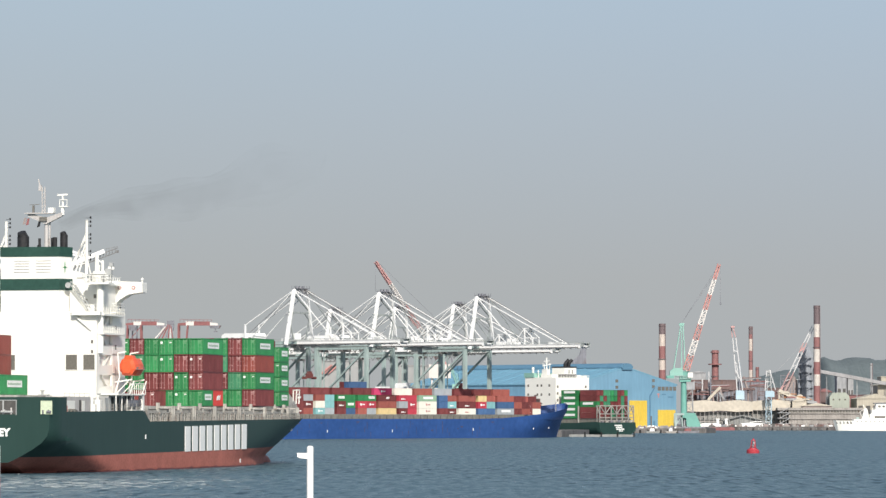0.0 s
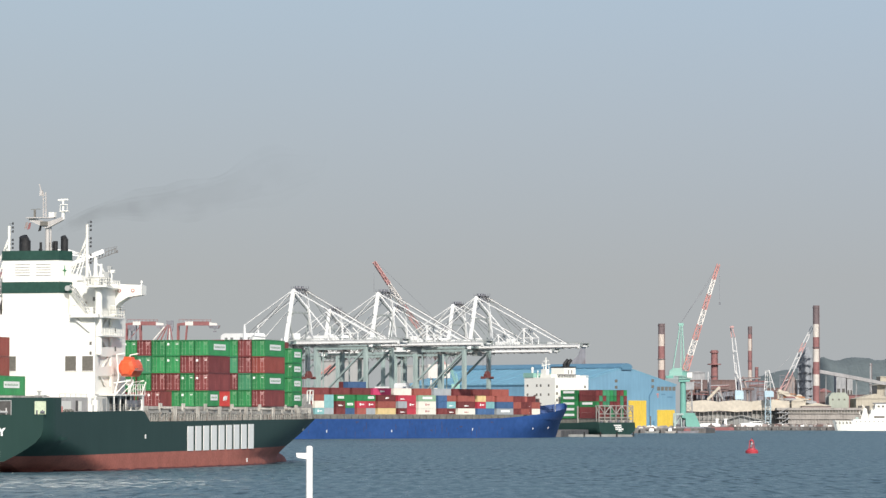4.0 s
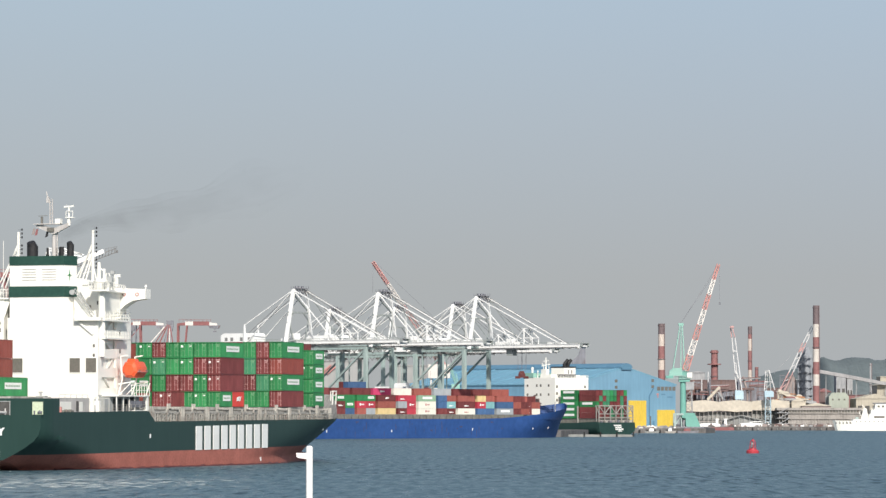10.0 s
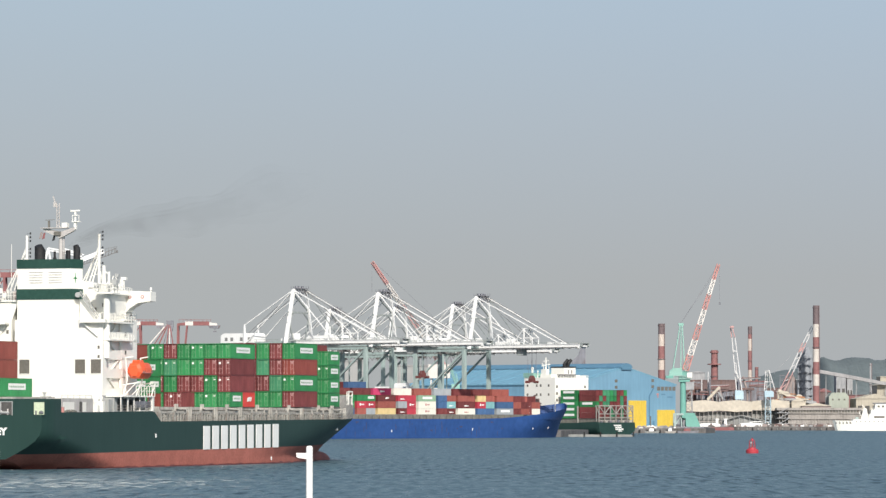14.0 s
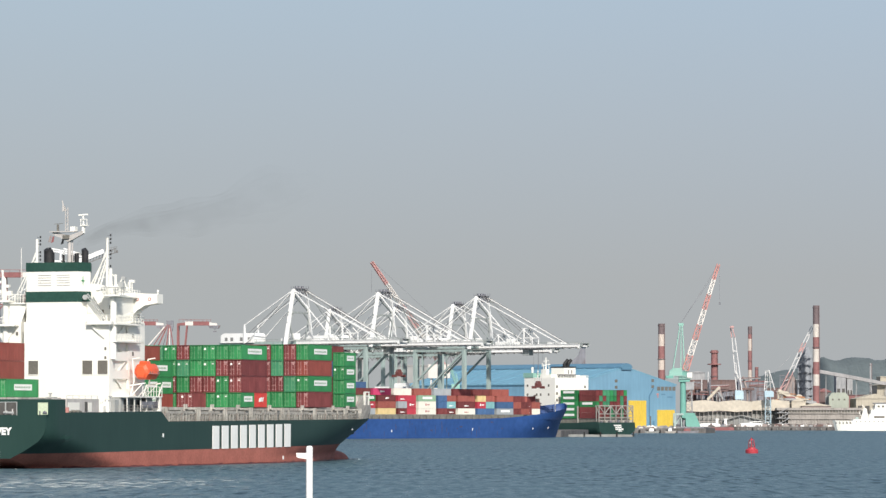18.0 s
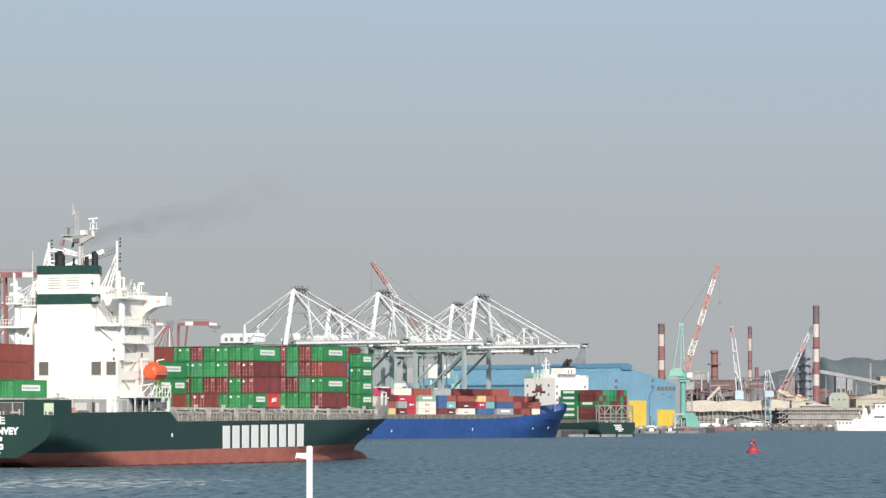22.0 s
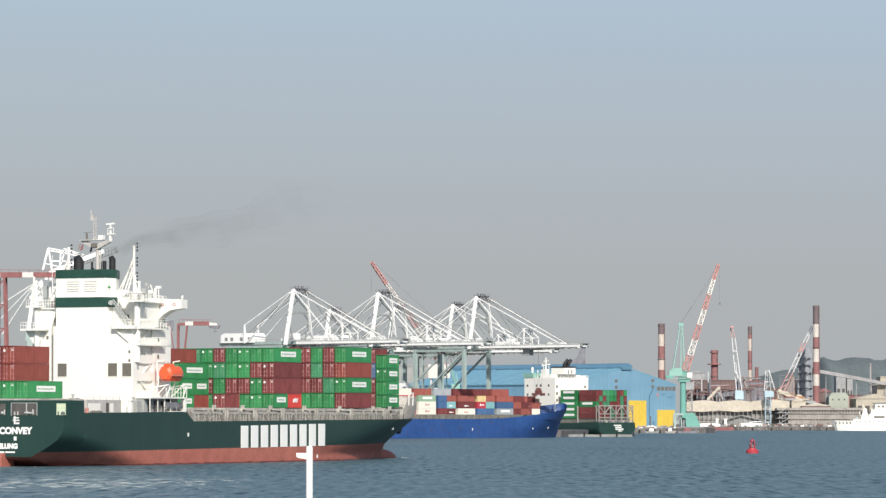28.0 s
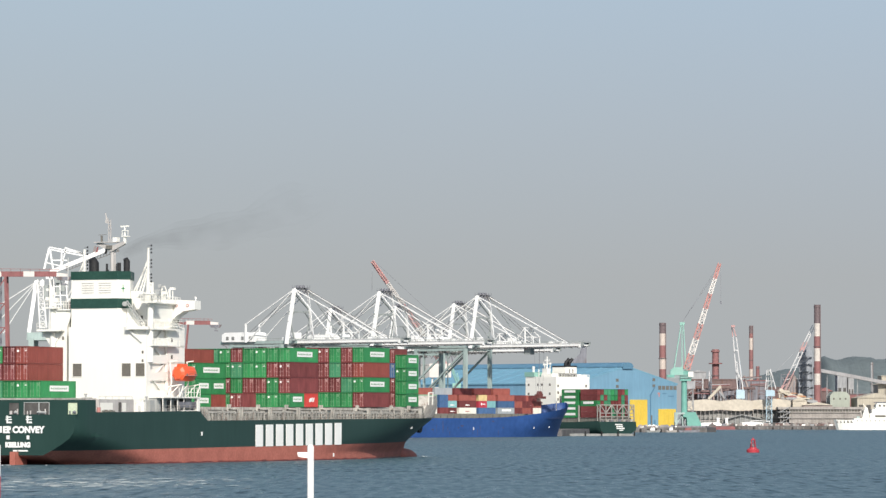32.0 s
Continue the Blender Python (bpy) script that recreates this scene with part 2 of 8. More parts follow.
# ---- building blocks ----
def box(bm, x0, x1, y0, y1, z0, z1):
    v = [bm.verts.new(p) for p in ((x0, y0, z0), (x1, y0, z0), (x1, y1, z0), (x0, y1, z0), (x0, y0, z1), (x1, y0, z1), (x1, y1, z1), (x0, y1, z1))]
    for f in ((3, 2, 1, 0), (4, 5, 6, 7), (0, 1, 5, 4), (1, 2, 6, 5), (2, 3, 7, 6), (3, 0, 4, 7)):
        bm.faces.new([v[i] for i in f])


def rod(bm, p, q, r, r2=None, n=8, caps=True):
    """Round bar from p to q, tapering from r to r2."""
    p, q = Vector(p), Vector(q)
    r2 = r if r2 is None else r2
    d = (q - p).normalized()
    u = d.cross(Vector((0, 0, 1)) if abs(d.z) < 0.95 else Vector((1, 0, 0))).normalized()
    w = d.cross(u)
    a, b = [], []
    for i in range(n):
        t = 2 * math.pi * i / n
        o = u * math.cos(t) + w * math.sin(t)
        a.append(bm.verts.new(p + o * r))
        b.append(bm.verts.new(q + o * r2))
    for i in range(n):
        j = (i + 1) % n
        f = bm.faces.new((a[i], a[j], b[j], b[i]))
        f.smooth = n > 6
    if caps:
        for f in (bm.faces.new(a[::-1]), bm.faces.new(b)):
            for e in f.edges:
                e.smooth = False


def bar(bm, p, q, w, h=None):
    """Square or rectangular bar from p to q."""
    p, q = Vector(p), Vector(q)
    h = w if h is None else h
    d = (q - p).normalized()
    u = d.cross(Vector((0, 0, 1)) if abs(d.z) < 0.95 else Vector((0, 1, 0))).normalized() * (w / 2)
    v = d.cross(u).normalized() * (h / 2)
    a = [bm.verts.new(p + s * u + t * v) for s, t in ((-1, -1), (1, -1), (1, 1), (-1, 1))]
    b = [bm.verts.new(q + s * u + t * v) for s, t in ((-1, -1), (1, -1), (1, 1), (-1, 1))]
    for i in range(4):
        j = (i + 1) % 4
        bm.faces.new((a[i], a[j], b[j], b[i]))
    bm.faces.new(a[::-1])
    bm.faces.new(b)


def prism(bm, outline, y0, y1, axis="y"):
    """Outline of (x, z) pairs pushed from y0 to y1 (or along x or z)."""
    def put(a, b, c):
        return {"y": (a, c, b), "x": (c, a, b), "z": (a, b, c)}[axis]
    a = [bm.verts.new(put(p, q, y0)) for p, q in outline]
    b = [bm.verts.new(put(p, q, y1)) for p, q in outline]
    k = len(a)
    for i in range(k):
        j = (i + 1) % k
        bm.faces.new((a[i], a[j], b[j], b[i]))
    bm.faces.new(a[::-1])
    bm.faces.new(b)


def lattice(bm, p, q, w, n, t, w2=None):
    """Four-chord lattice girder from p to q with zigzag bracing."""
    p, q = Vector(p), Vector(q)
    w2 = w if w2 is None else w2
    d = (q - p).normalized()
    u = d.cross(Vector((0, 0, 1)) if abs(d.z) < 0.95 else Vector((0, 1, 0))).normalized()
    v = d.cross(u).normalized()
    def at(i, s, r):
        k = i / n
        ww = (w + (w2 - w) * k) / 2
        return p + (q - p) * k + u * s * ww + v * r * ww
    ring = ((-1, -1), (1, -1), (1, 1), (-1, 1))
    for s, r in ring:
        bar(bm, at(0, s, r), at(n, s, r), t)
    for i in range(n):
        for k in range(4):
            c, e = ring[k], ring[(k + 1) % 4]
            if i % 2:
                c, e = e, c
            bar(bm, at(i, *c), at(i + 1, *e), t * 0.6)
            bar(bm, at(i, *ring[k]), at(i, *ring[(k + 1) % 4]), t * 0.6)


def shell(bm, rows, closed=False, smooth=True):
    """Skin over rows of points of equal number."""
    vs = [[bm.verts.new(p) for p in row] for row in rows]
    for i in range(len(vs) - 1):
        k = len(vs[i])
        for j in range(k if closed else k - 1):
            q = (vs[i][j], vs[i][(j + 1) % k], vs[i + 1][(j + 1) % k], vs[i + 1][j])
            f = bm.faces.new(q)
            f.smooth = smooth
    return vs


def mesh_of(name, bm, mats):
    bmesh.ops.remove_doubles(bm, verts=bm.verts, dist=1e-4)
    bmesh.ops.recalc_face_normals(bm, faces=bm.faces)
    me = bpy.data.meshes.new(name)
    bm.to_mesh(me)
    bm.free()
    for m in mats if isinstance(mats, (list, tuple)) else [mats]:
        me.materials.append(m)
    return me


def part(name, bm, material, parent, label=""):
    ob = new(name, mesh_of(name, bm, material))
    ob.parent = parent
    return tagged(ob, label) if label else ob


def thing(name, m, label, category, group="", kind=""):
    ob = new(name)
    ob.matrix_world = m
    return tagged(ob, label, category, group, kind)


def solo(name, bm, material, label, category, group="", kind="", m=None):
    ob = new(name, mesh_of(name, bm, material))
    if m is not None:
        ob.matrix_world = m
    return tagged(ob, label, category, group, kind)


B = bmesh.new

# ---- setting ----
bm = B()
box(bm, -2600, 2600, 47, 4950, -3, 0)
solo("water", bm, M["water"], "blue-grey rippled harbour water", "water", kind="structure")
bm = B()
box(bm, -60, 60, -60, 46.9, -3, 5.8)
solo("terrace", bm, M["terrace"], "plain concrete waterfront terrace above the harbour", "terrace", kind="structure")


# ---- containers ----
def container_mesh(L, H):
    """Ribbed steel box in one skin: rails, corner posts, corrugated sides, recessed ends."""
    bm = B()
    x, y = 1.2, L / 2
    n = int(L / 0.55)
    step = (L - 0.3) / n
    side = [(0.0, -y), (0.0, -y + 0.15)]
    for i in range(n):
        a = -y + 0.15 + i * step
        side += [(-0.05, a + step * 0.1), (-0.05, a + step * 0.5), (0.0, a + step * 0.6), (0.0, a + step * 0.98)]
    side += [(0.0, y)]
    ends = [(0.12, 0.0), (0.13, 0.17), (1.18, 0.17), (1.19, 0.24), (1.25, 0.24), (1.26, 0.17), (2.31, 0.17), (2.32, 0.0)]
    ribbed = [(x + d, a) for d, a in side] + [(x - u, y - d) for u, d in ends] + [(-x - d, -a) for d, a in side] + [(-x + u, -y + d) for u, d in ends]
    plain = [(x, a) for d, a in side] + [(x - u, y) for u, d in ends] + [(-x, -a) for d, a in side] + [(-x + u, -y) for u, d in ends]
    vs = shell(bm, [[(*q, z) for q in pts] for z, pts in ((0.0, plain), (0.15, plain), (0.17, ribbed), (H - 0.13, ribbed), (H - 0.11, plain), (H, plain))], closed=True, smooth=False)
    bm.faces.new(vs[0][::-1])
    bm.faces.new(vs[-1])
    return mesh_of("container", bm, M["cont_green"])


def rods_mesh(L, H):
    """Locking bars, hinges and handles of the two doors."""
    bm = B()
    y = -L / 2 + 0.13
    for xx in (-0.86, -0.36, 0.36, 0.86):
        bar(bm, (xx, y, 0.16), (xx, y, H - 0.14), 0.05)
        for z in (0.3, H - 0.5):
            box(bm, xx - 0.07, xx + 0.07, y - 0.03, y + 0.05, z, z + 0.1)
    for xx in (-0.75, 0.45):
        box(bm, xx, xx + 0.34, y - 0.05, y + 0.02, 1.12, 1.17)
    for xx in (-1.07, 1.07):
        for k in range(4):
            z = 0.3 + k * (H - 0.7) / 3
            box(bm, xx - 0.05, xx + 0.05, y - 0.02, y + 0.05, z, z + 0.16)
    for k in range(3):
        box(bm, 0.45, 0.98 - 0.1 * k, y, y + 0.045, H - 0.46 - 0.2 * k, H - 0.36 - 0.2 * k)
    return mesh_of("door_gear", bm, M["rod"])


def logo_mesh(L, H, wide):
    """White plate on a long side."""
    bm = B()
    box(bm, 1.175, 1.222, -wide / 2 + 0.02 * L, wide / 2 + 0.02 * L, H * 0.38, H * 0.38 + 0.98)
    return mesh_of("panel", bm, M["logo"])


def blocks_mesh(L, H, wide):
    """Plain notched green bar on the white plate."""
    bm = B()
    n = 9
    w = (wide - 0.7) / n
    y0, z0 = -wide / 2 + 0.35 + 0.02 * L, H * 0.38 + 0.36
    outline = [(y0 + n * w - 0.5 * w, z0), (y0, z0)]
    for i in range(n):
        y = y0 + i * w
        outline += [(y, z0 + 0.27), (y + w * 0.5, z0 + 0.27)]
        if i < n - 1:
            outline += [(y + w * 0.5, z0 + 0.05), (y + w, z0 + 0.05)]
    prism(bm, outline, 1.2, 1.232, "x")
    return mesh_of("blocks", bm, M["gear_green"])


def short_mark_mesh(L, H, kind):
    """Plain marks in the middle of a long side: a slanting pair, a disc with a bar, or a low bar."""
    bm = B()
    if kind == 0:
        for y, w in ((-0.9, 1.3), (0.55, 0.6)):
            prism(bm, [(y, H * 0.36), (y + w, H * 0.42), (y + w + 0.3, H * 0.7), (y + 0.35, H * 0.64)], 1.16, 1.225, "x")
    elif kind == 1:
        rod(bm, (1.16, -0.8, H * 0.52), (1.225, -0.8, H * 0.52), 0.55, n=12)
        box(bm, 1.16, 1.225, 0.0, 1.7, H * 0.44, H * 0.6)
    else:
        box(bm, 1.16, 1.225, -1.5, 0.7, H * 0.28, H * 0.46)
        box(bm, 1.16, 1.225, 0.9, 1.5, H * 0.3, H * 0.4)
    return mesh_of("panel", bm, M["logo"])


def placard_mesh(L, H):
    """Small white placards on the doors."""
    bm = B()
    y = -L / 2
    box(bm, -1.02, -0.66, y + 0.1, y + 0.175, H * 0.66, H * 0.66 + 0.36)
    box(bm, 0.5, 0.9, y + 0.1, y + 0.175, H * 0.72, H * 0.72 + 0.12)
    return mesh_of("placard", bm, M["logo"])


SIZES = {"20": (6.06, 2.59), "20h": (6.06, 2.896), "40": (12.19, 2.59), "40h": (12.19, 2.896)}
C_MESH = {k: container_mesh(*v) for k, v in SIZES.items()}
R_MESH = {k: rods_mesh(*v) for k, v in SIZES.items()}
L_MESH = {k: logo_mesh(*v, 6.6 if v[0] > 10 else 3.9) for k, v in SIZES.items()}
B_MESH = {k: blocks_mesh(*v, 6.6 if v[0] > 10 else 3.9) for k, v in SIZES.items()}
S_MESH = {k: [short_mark_mesh(*v, kind) for kind in range(3)] for k, v in SIZES.items()}
P_MESH = {k: placard_mesh(*v) for k, v in SIZES.items()}
door_rng = random.Random(77)
WORD = {"cont_green": "green", "cont_teal": "blue-green", "cont_maroon": "maroon", "cont_red": "bright red", "cont_scarlet": "scarlet", "cont_mint": "pale green", "cont_rust": "brown-red", "cont_orange": "rust-orange", "cont_magenta": "magenta", "cont_blue": "dark blue",
        "cont_grey": "light grey", "cont_white": "cream white", "cont_yellow": "yellow", "cont_aqua": "pale aqua"}


SHORT = {"cont_scarlet": "logo", "cont_white": "sig_red", "cont_red": "logo", "cont_maroon": "logo", "cont_aqua": "logo", "cont_magenta": "logo"}
GEAR = {"cont_green": "gear_green", "cont_teal": "gear_green", "cont_maroon": "gear_pink", "cont_rust": "gear_pink"}
HIDDEN = {}  # containers deep in the stacks, joined later
DECK_LOAD = []  # containers that travel with the green ship, and where they stand on it


def container(size, colour, parent=None, at=(0, 0, 0), turn=None, logo=False, deep="", rods=True, group="", where="on the ship's deck"):
    """One container. With a parent it rides on that ship; else it stands at the pose turn @ at."""
    if deep:
        HIDDEN.setdefault((deep, colour), []).append((size, at))
        return None
    ob = new("container", C_MESH[size])
    ob.material_slots[0].link = "OBJECT"
    ob.material_slots[0].material = M[colour]
    if parent is not None:
        ob.matrix_world = Matrix.Translation(at)
        DECK_LOAD.append((ob, at))
        tagged(ob, f"{WORD[colour]} steel shipping container stacked on the green ship", "shipping container", "containers on the green ship")
    else:
        ob.matrix_world = turn @ Matrix.Translation(at)
        tagged(ob, f"{WORD[colour]} steel shipping container stacked {where}", "shipping container", group)
    if rods:
        r = new("door_gear", R_MESH[size])
        r.parent = ob
        r.material_slots[0].link = "OBJECT"
        r.material_slots[0].material = M[GEAR.get(colour, "rod")]
        if door_rng.random() < 0.32:
            r = new("placard", P_MESH[size])
            r.parent = ob
    if logo:
        g = new("marking_panel", door_rng.choice(S_MESH[size]) if colour in SHORT else L_MESH[size])
        g.parent = ob
        g.material_slots[0].link = "OBJECT"
        g.material_slots[0].material = M[SHORT.get(colour, "logo")]
        if colour in ("cont_green", "cont_teal"):
            g = new("marking_bar", B_MESH[size])
            g.parent = ob
    return ob


def inner_stacks(owner, key):
    """Joined boxes for the containers that stand deep inside the stacks of one ship."""
    for (k, colour), boxes in HIDDEN.items():
        if k != key:
            continue
        bm = B()
        for size, (x, y, z) in boxes:
            L, H = SIZES[size]
            box(bm, x - 1.2, x + 1.2, y - L / 2 + 0.02, y + L / 2 - 0.02, z, z + H)
        tagged(part("inner_containers", bm, M[colour], owner, WORD[colour] + " containers deep in the stacks"), kind="stuff")


# ---- the green ship under way ----
ship = thing("container_ship", pose(0, 0, 0), "dark green container ship with white deckhouse steaming away loaded with containers", "container ship")


def smooth01(s):
    return max(0.0, min(1.0, s))


def stem_at(z):
    """How far forward the stem lies at height z."""
    if z < 3:
        return 0.4 + 1.6 * max(0.0, z) / 3
    return 2.0 + 1.65 * min(z - 3, 4.8) + 1.05 * max(0.0, z - 7.8)


def half_breadth(a, z):
    """Half breadth of the hull at a metres forward of the stem's foot and z above the water."""
    zz = smooth01((z - 1.5) / 6.3)
    full = 14.1
    a0, a1, p = -72 + 22 * zz, stem_at(z), 1.9 + 1.8 * zz
    b = full
    if a > a0:
        b = full * (1 - smooth01((a - a0) / (a1 - a0)) ** p)
    t0 = -132 - 26 * smooth01(z / 5.0)
    if a < t0:
        lowcut = smooth01((t0 - a) / (t0 + 170.01))
        b = min(b, full * (1 - (lowcut ** 1.7) * (1 - smooth01((z - 0.2) / 5.8) ** 0.8)))
    if a < -161:
        b -= (-161 - a) * 0.35
    return max(b, 0.0)


def boot(a):
    return 2.5 + (a + 140) * 0.0052


def keel(a):
    """Lowest point drawn of the hull: under water, rising to the counter at the stern."""
    return -1.5 if a > -150 else -1.5 + (-150 - a) / 13 * 3.1


def sheer(a):
    if a < -157:
        return 10.95
    if a < -118.5:
        return 8.85 + (a + 157) * 0.008
    if a < -115.4:
        return 9.15 - (a + 118.5) / 3.1 * 1.7
    return 7.45 + (a + 115.4) * 0.0045


STN = [-163, -161, -159, -157.01, -156.99, -154, -151, -148, -145, -142, -138, -134, -130, -126, -122, -118.5, -115.4, -108, -98, -88, -78, -70, -62, -54, -47, -40, -34, -28, -23, -18, -14, -10, -7, -4, -2]


def skin(lo, hi, n, stations, nose):
    bm = B()
    for s in (-1, 1):
        rows = []
        for a in stations:
            zs = [lo(a) + (hi(a) - lo(a)) * i / n for i in range(n + 1)]
            rows.append([(s * half_breadth(a, z), a, z) for z in zs])
        if nose:
            zs = [lo(-2) + (hi(-2) - lo(-2)) * i / n for i in range(n + 1)]
            for k in (0.35, 0.7, 0.9, 1.0):
                row = []
                for z in zs:
                    a = -2 + (stem_at(z) + 2) * k
                    row.append((s * half_breadth(a, z), a, z))
                rows.append(row)
        shell(bm, rows)
    return bm


bm = skin(boot, sheer, 16, STN, True)
# transom and decks
zs = [1.6 + (10.95 - 1.6) * i / 10 for i in range(11)]
shell(bm, [[(-half_breadth(-163, z), -163, z) for z in zs], [(0, -163, z) for z in zs], [(half_breadth(-163, z), -163, z) for z in zs]], smooth=False)
part("hull", bm, M["hull_green"], ship, "dark green painted hull side and transom")
bm = B()
shell(bm, [[(-half_breadth(a, 7.4) + 0.1, a, 7.4), (half_breadth(a, 7.4) - 0.1, a, 7.4)] for a in STN], smooth=False)
part("main_deck", bm, M["deck_beige"], ship, "grey-beige main deck")
bm = skin(keel, boot, 10, STN, True)
part("boot_topping", bm, M["boot_red"], ship, "rust-red antifouling paint band at the waterline")
bm = B()
rows = []
for i in range(13):
    t = i / 12
    a = -9 + 16.4 * t
    r = 2.1 * math.sqrt(max(0.0, 1 - max(0, (t - 0.35) / 0.65) ** 2.2)) * math.sin(math.pi / 2 * min(1, 0.02 + t * 2.6)) + 0.02
    rows.append([(r * 0.85 * math.cos(k * math.pi / 8), a, -0.15 + r * math.sin(k * math.pi / 8)) for k in range(16)])
shell(bm, rows, closed=True)
part("bulbous_bow", bm, M["boot_red"], ship, "rust-red bulbous bow breaking the surface")
bm = B()
box(bm, 1.6, 2.6, -164.2, -160, -1, 2.2)
part("rudder", bm, M["boot_red"], ship, "red rudder blade below the counter")
# stern rails and mooring ports in the poop bulwark
for b, w in ((13.0, 0.88), (6.1, 2.35), (1.75, 0.95), (-2.5, 1.2), (-6.5, 1.2), (-13.0, 0.9)):
    bm = B()
    box(bm, b - w, b + w, -163.03, -162.9, 8.5, 10.45)
    # flat panels: near-black for the shaded deck, pale green for daylight through
    outer = abs(b) > 12
    port = part("mooring_port", bm, M["port_glow" if outer else "concrete_dark"], ship, "pale panel painted as daylight through the port" if outer else "dark panel painted as the shaded mooring deck opening")
    bm = B()
    box(bm, b - w - 0.1, b + w + 0.1, -163.1, -163.0, 10.45, 10.55)
    box(bm, b - w - 0.1, b - w, -163.1, -163.0, 8.4, 10.45)
    box(bm, b + w, b + w + 0.1, -163.1, -163.0, 8.4, 10.45)
    if w > 2:
        box(bm, b + 0.35, b + 0.55, -163.1, -163.0, 8.5, 10.45)
    part("port_frame", bm, M["grey_house" if w > 2 else "hull_green"], port)
    bm = B()
    rod(bm, (b + w * 0.05, -163.05, 8.85), (b + w * 0.8, -163.05, 8.8), 0.2, n=12)
    rod(bm, (b + w * 0.2, -163.05, 8.9), (b + w * 0.3, -163.05, 8.85), 0.3, n=12)
    part("winch_drum", bm, M["steel_dark" if outer else "grey_house"], port)
    for k in ((-0.6,) if outer else (-0.75, -0.5, 0.7)):
        bm = B()
        rod(bm, (b + k * w, -163.05, 8.5), (b + k * w, -163.05, 9.0 + (k + 1) * 0.25), 0.12, n=8)
        part("bollard", bm, M["steel_dark" if outer else "poop_pink"], port)
# closed underside of the counter
bm = B()
shell(bm, [[(-half_breadth(a, keel(a)), a, keel(a)), (half_breadth(a, keel(a)), a, keel(a))] for a in (-163, -161, -159, -157, -153, -150, -146)], smooth=False)
part("counter", bm, M["boot_red"], ship, "rust-red underside of the counter stern")
# anchor under the bow flare
bm = B()
hb = half_breadth(3.6, 6.0)
rod(bm, (hb + 0.1, 3.6, 6.9), (hb + 0.35, 3.5, 5.2), 0.22, n=8)
prism(bm, [(2.5, 6.1), (3.0, 5.1), (3.6, 4.9), (4.2, 5.1), (4.7, 6.1), (4.2, 5.8), (3.6, 5.5), (3.0, 5.8)], hb - 0.1, hb + 0.55, "x")
part("anchor", bm, M["black"], ship, "dark stowed anchor at the bow")
# forecastle bulwark
bm = B()
for s in (-1, 1):
    rows = []
    for k in range(9):
        z0, z1 = 7.9, 8.1 + 4.5 * smooth01((k - 3.0) / 4.0) ** 1.2
        row = []
        for z in (z0, (z0 + z1) / 2, z1):
            a = -14 + (stem_at(z) + 14) * (k / 8)
            row.append((s * (half_breadth(a, z) * (1 + 0.02 * max(0, z - 8)) + 0.02), a, z))
        rows.append(row)
    shell(bm, rows)
part("forecastle_bulwark", bm, M["deck_beige"], ship, "beige-grey bulwark round the forecastle")
bm = B()
for a in (-6.2, -4.2):
    bar(bm, (8.9, a, 10.6), (9.0, a, 13.1), 0.2)
bar(bm, (9.0, -6.3, 13.1), (9.0, -4.1, 13.1), 0.24)
bar(bm, (8.95, -6.3, 12.3), (8.95, -4.1, 12.3), 0.2)
bar(bm, (9.0, -4.2, 13.1), (7.6, -3.2, 13.1), 0.2)
bar(bm, (7.6, -3.2, 10.6), (7.6, -3.2, 13.1), 0.2)
part("pulpit", bm, M["white"], ship, "white pulpit rail on the forecastle")
bm = B()
for a, b in ((-4, 3.5), (-1.5, 4.4), (-6.5, 6.0)):
    rod(bm, (b - 1.0, a, 9.6), (b + 1.0, a, 9.6), 0.8, n=14)
    rod(bm, (b - 1.2, a, 9.6), (b - 1.0, a, 9.6), 1.15, n=14)
    box(bm, b - 1.4, b + 1.2, a - 0.6, a + 0.6, 7.4, 9.0)
part("windlass", bm, M["coaming"], ship, "grey windlass on the forecastle")
bm = B()
rod(bm, (0, -8.5, 7.4), (0, -8.5, 15.0), 0.3, 0.2, n=10)
bar(bm, (-1.2, -8.5, 13.6), (1.2, -8.5, 13.6), 0.16)
part("foremast", bm, M["deck_beige"], ship, "short foremast")

# hatch coamings, lashing bridges and walkway posts along the deck
bm = B()
box(bm, -10.6, 10.6, -115, -30, 7.4, 9.4)
box(bm, -7.8, 7.8, -30, -12, 7.4, 9.4)
part("hatch_coaming", bm, M["coaming"], ship, "dull grey hatch coaming")
bm = B()
box(bm, -11.0, 11.0, -115, -30, 9.4, 9.9)
box(bm, -8.4, 8.4, -30, -10.4, 9.4, 10.1)
part("hatch_cover", bm, M["deck_beige"], ship, "grey hatch covers under the containers")
# casing in darker grey imitates shade between the beige posts
bm = B()
prism(bm, [(-12.3, -115.6), (12.3, -115.6), (12.3, -34), (9.6, -19), (8.2, -12), (-8.2, -12), (-9.6, -19), (-12.3, -34)], 7.4, 9.2, "z")
part("side_walkway", bm, M["coaming"], ship, "walkway casing darkened for the shaded gaps below the containers")
bm = B()
prism(bm, [(-12.5, -115.6), (12.5, -115.6), (12.5, -34), (9.8, -19), (8.4, -12), (-8.4, -12), (-9.8, -19), (-12.5, -34)], 8.95, 9.25, "z")
part("walkway_edge", bm, M["deck_beige"], ship, "beige edge beam of the walkway")
a0 = -114.5
bay = 0
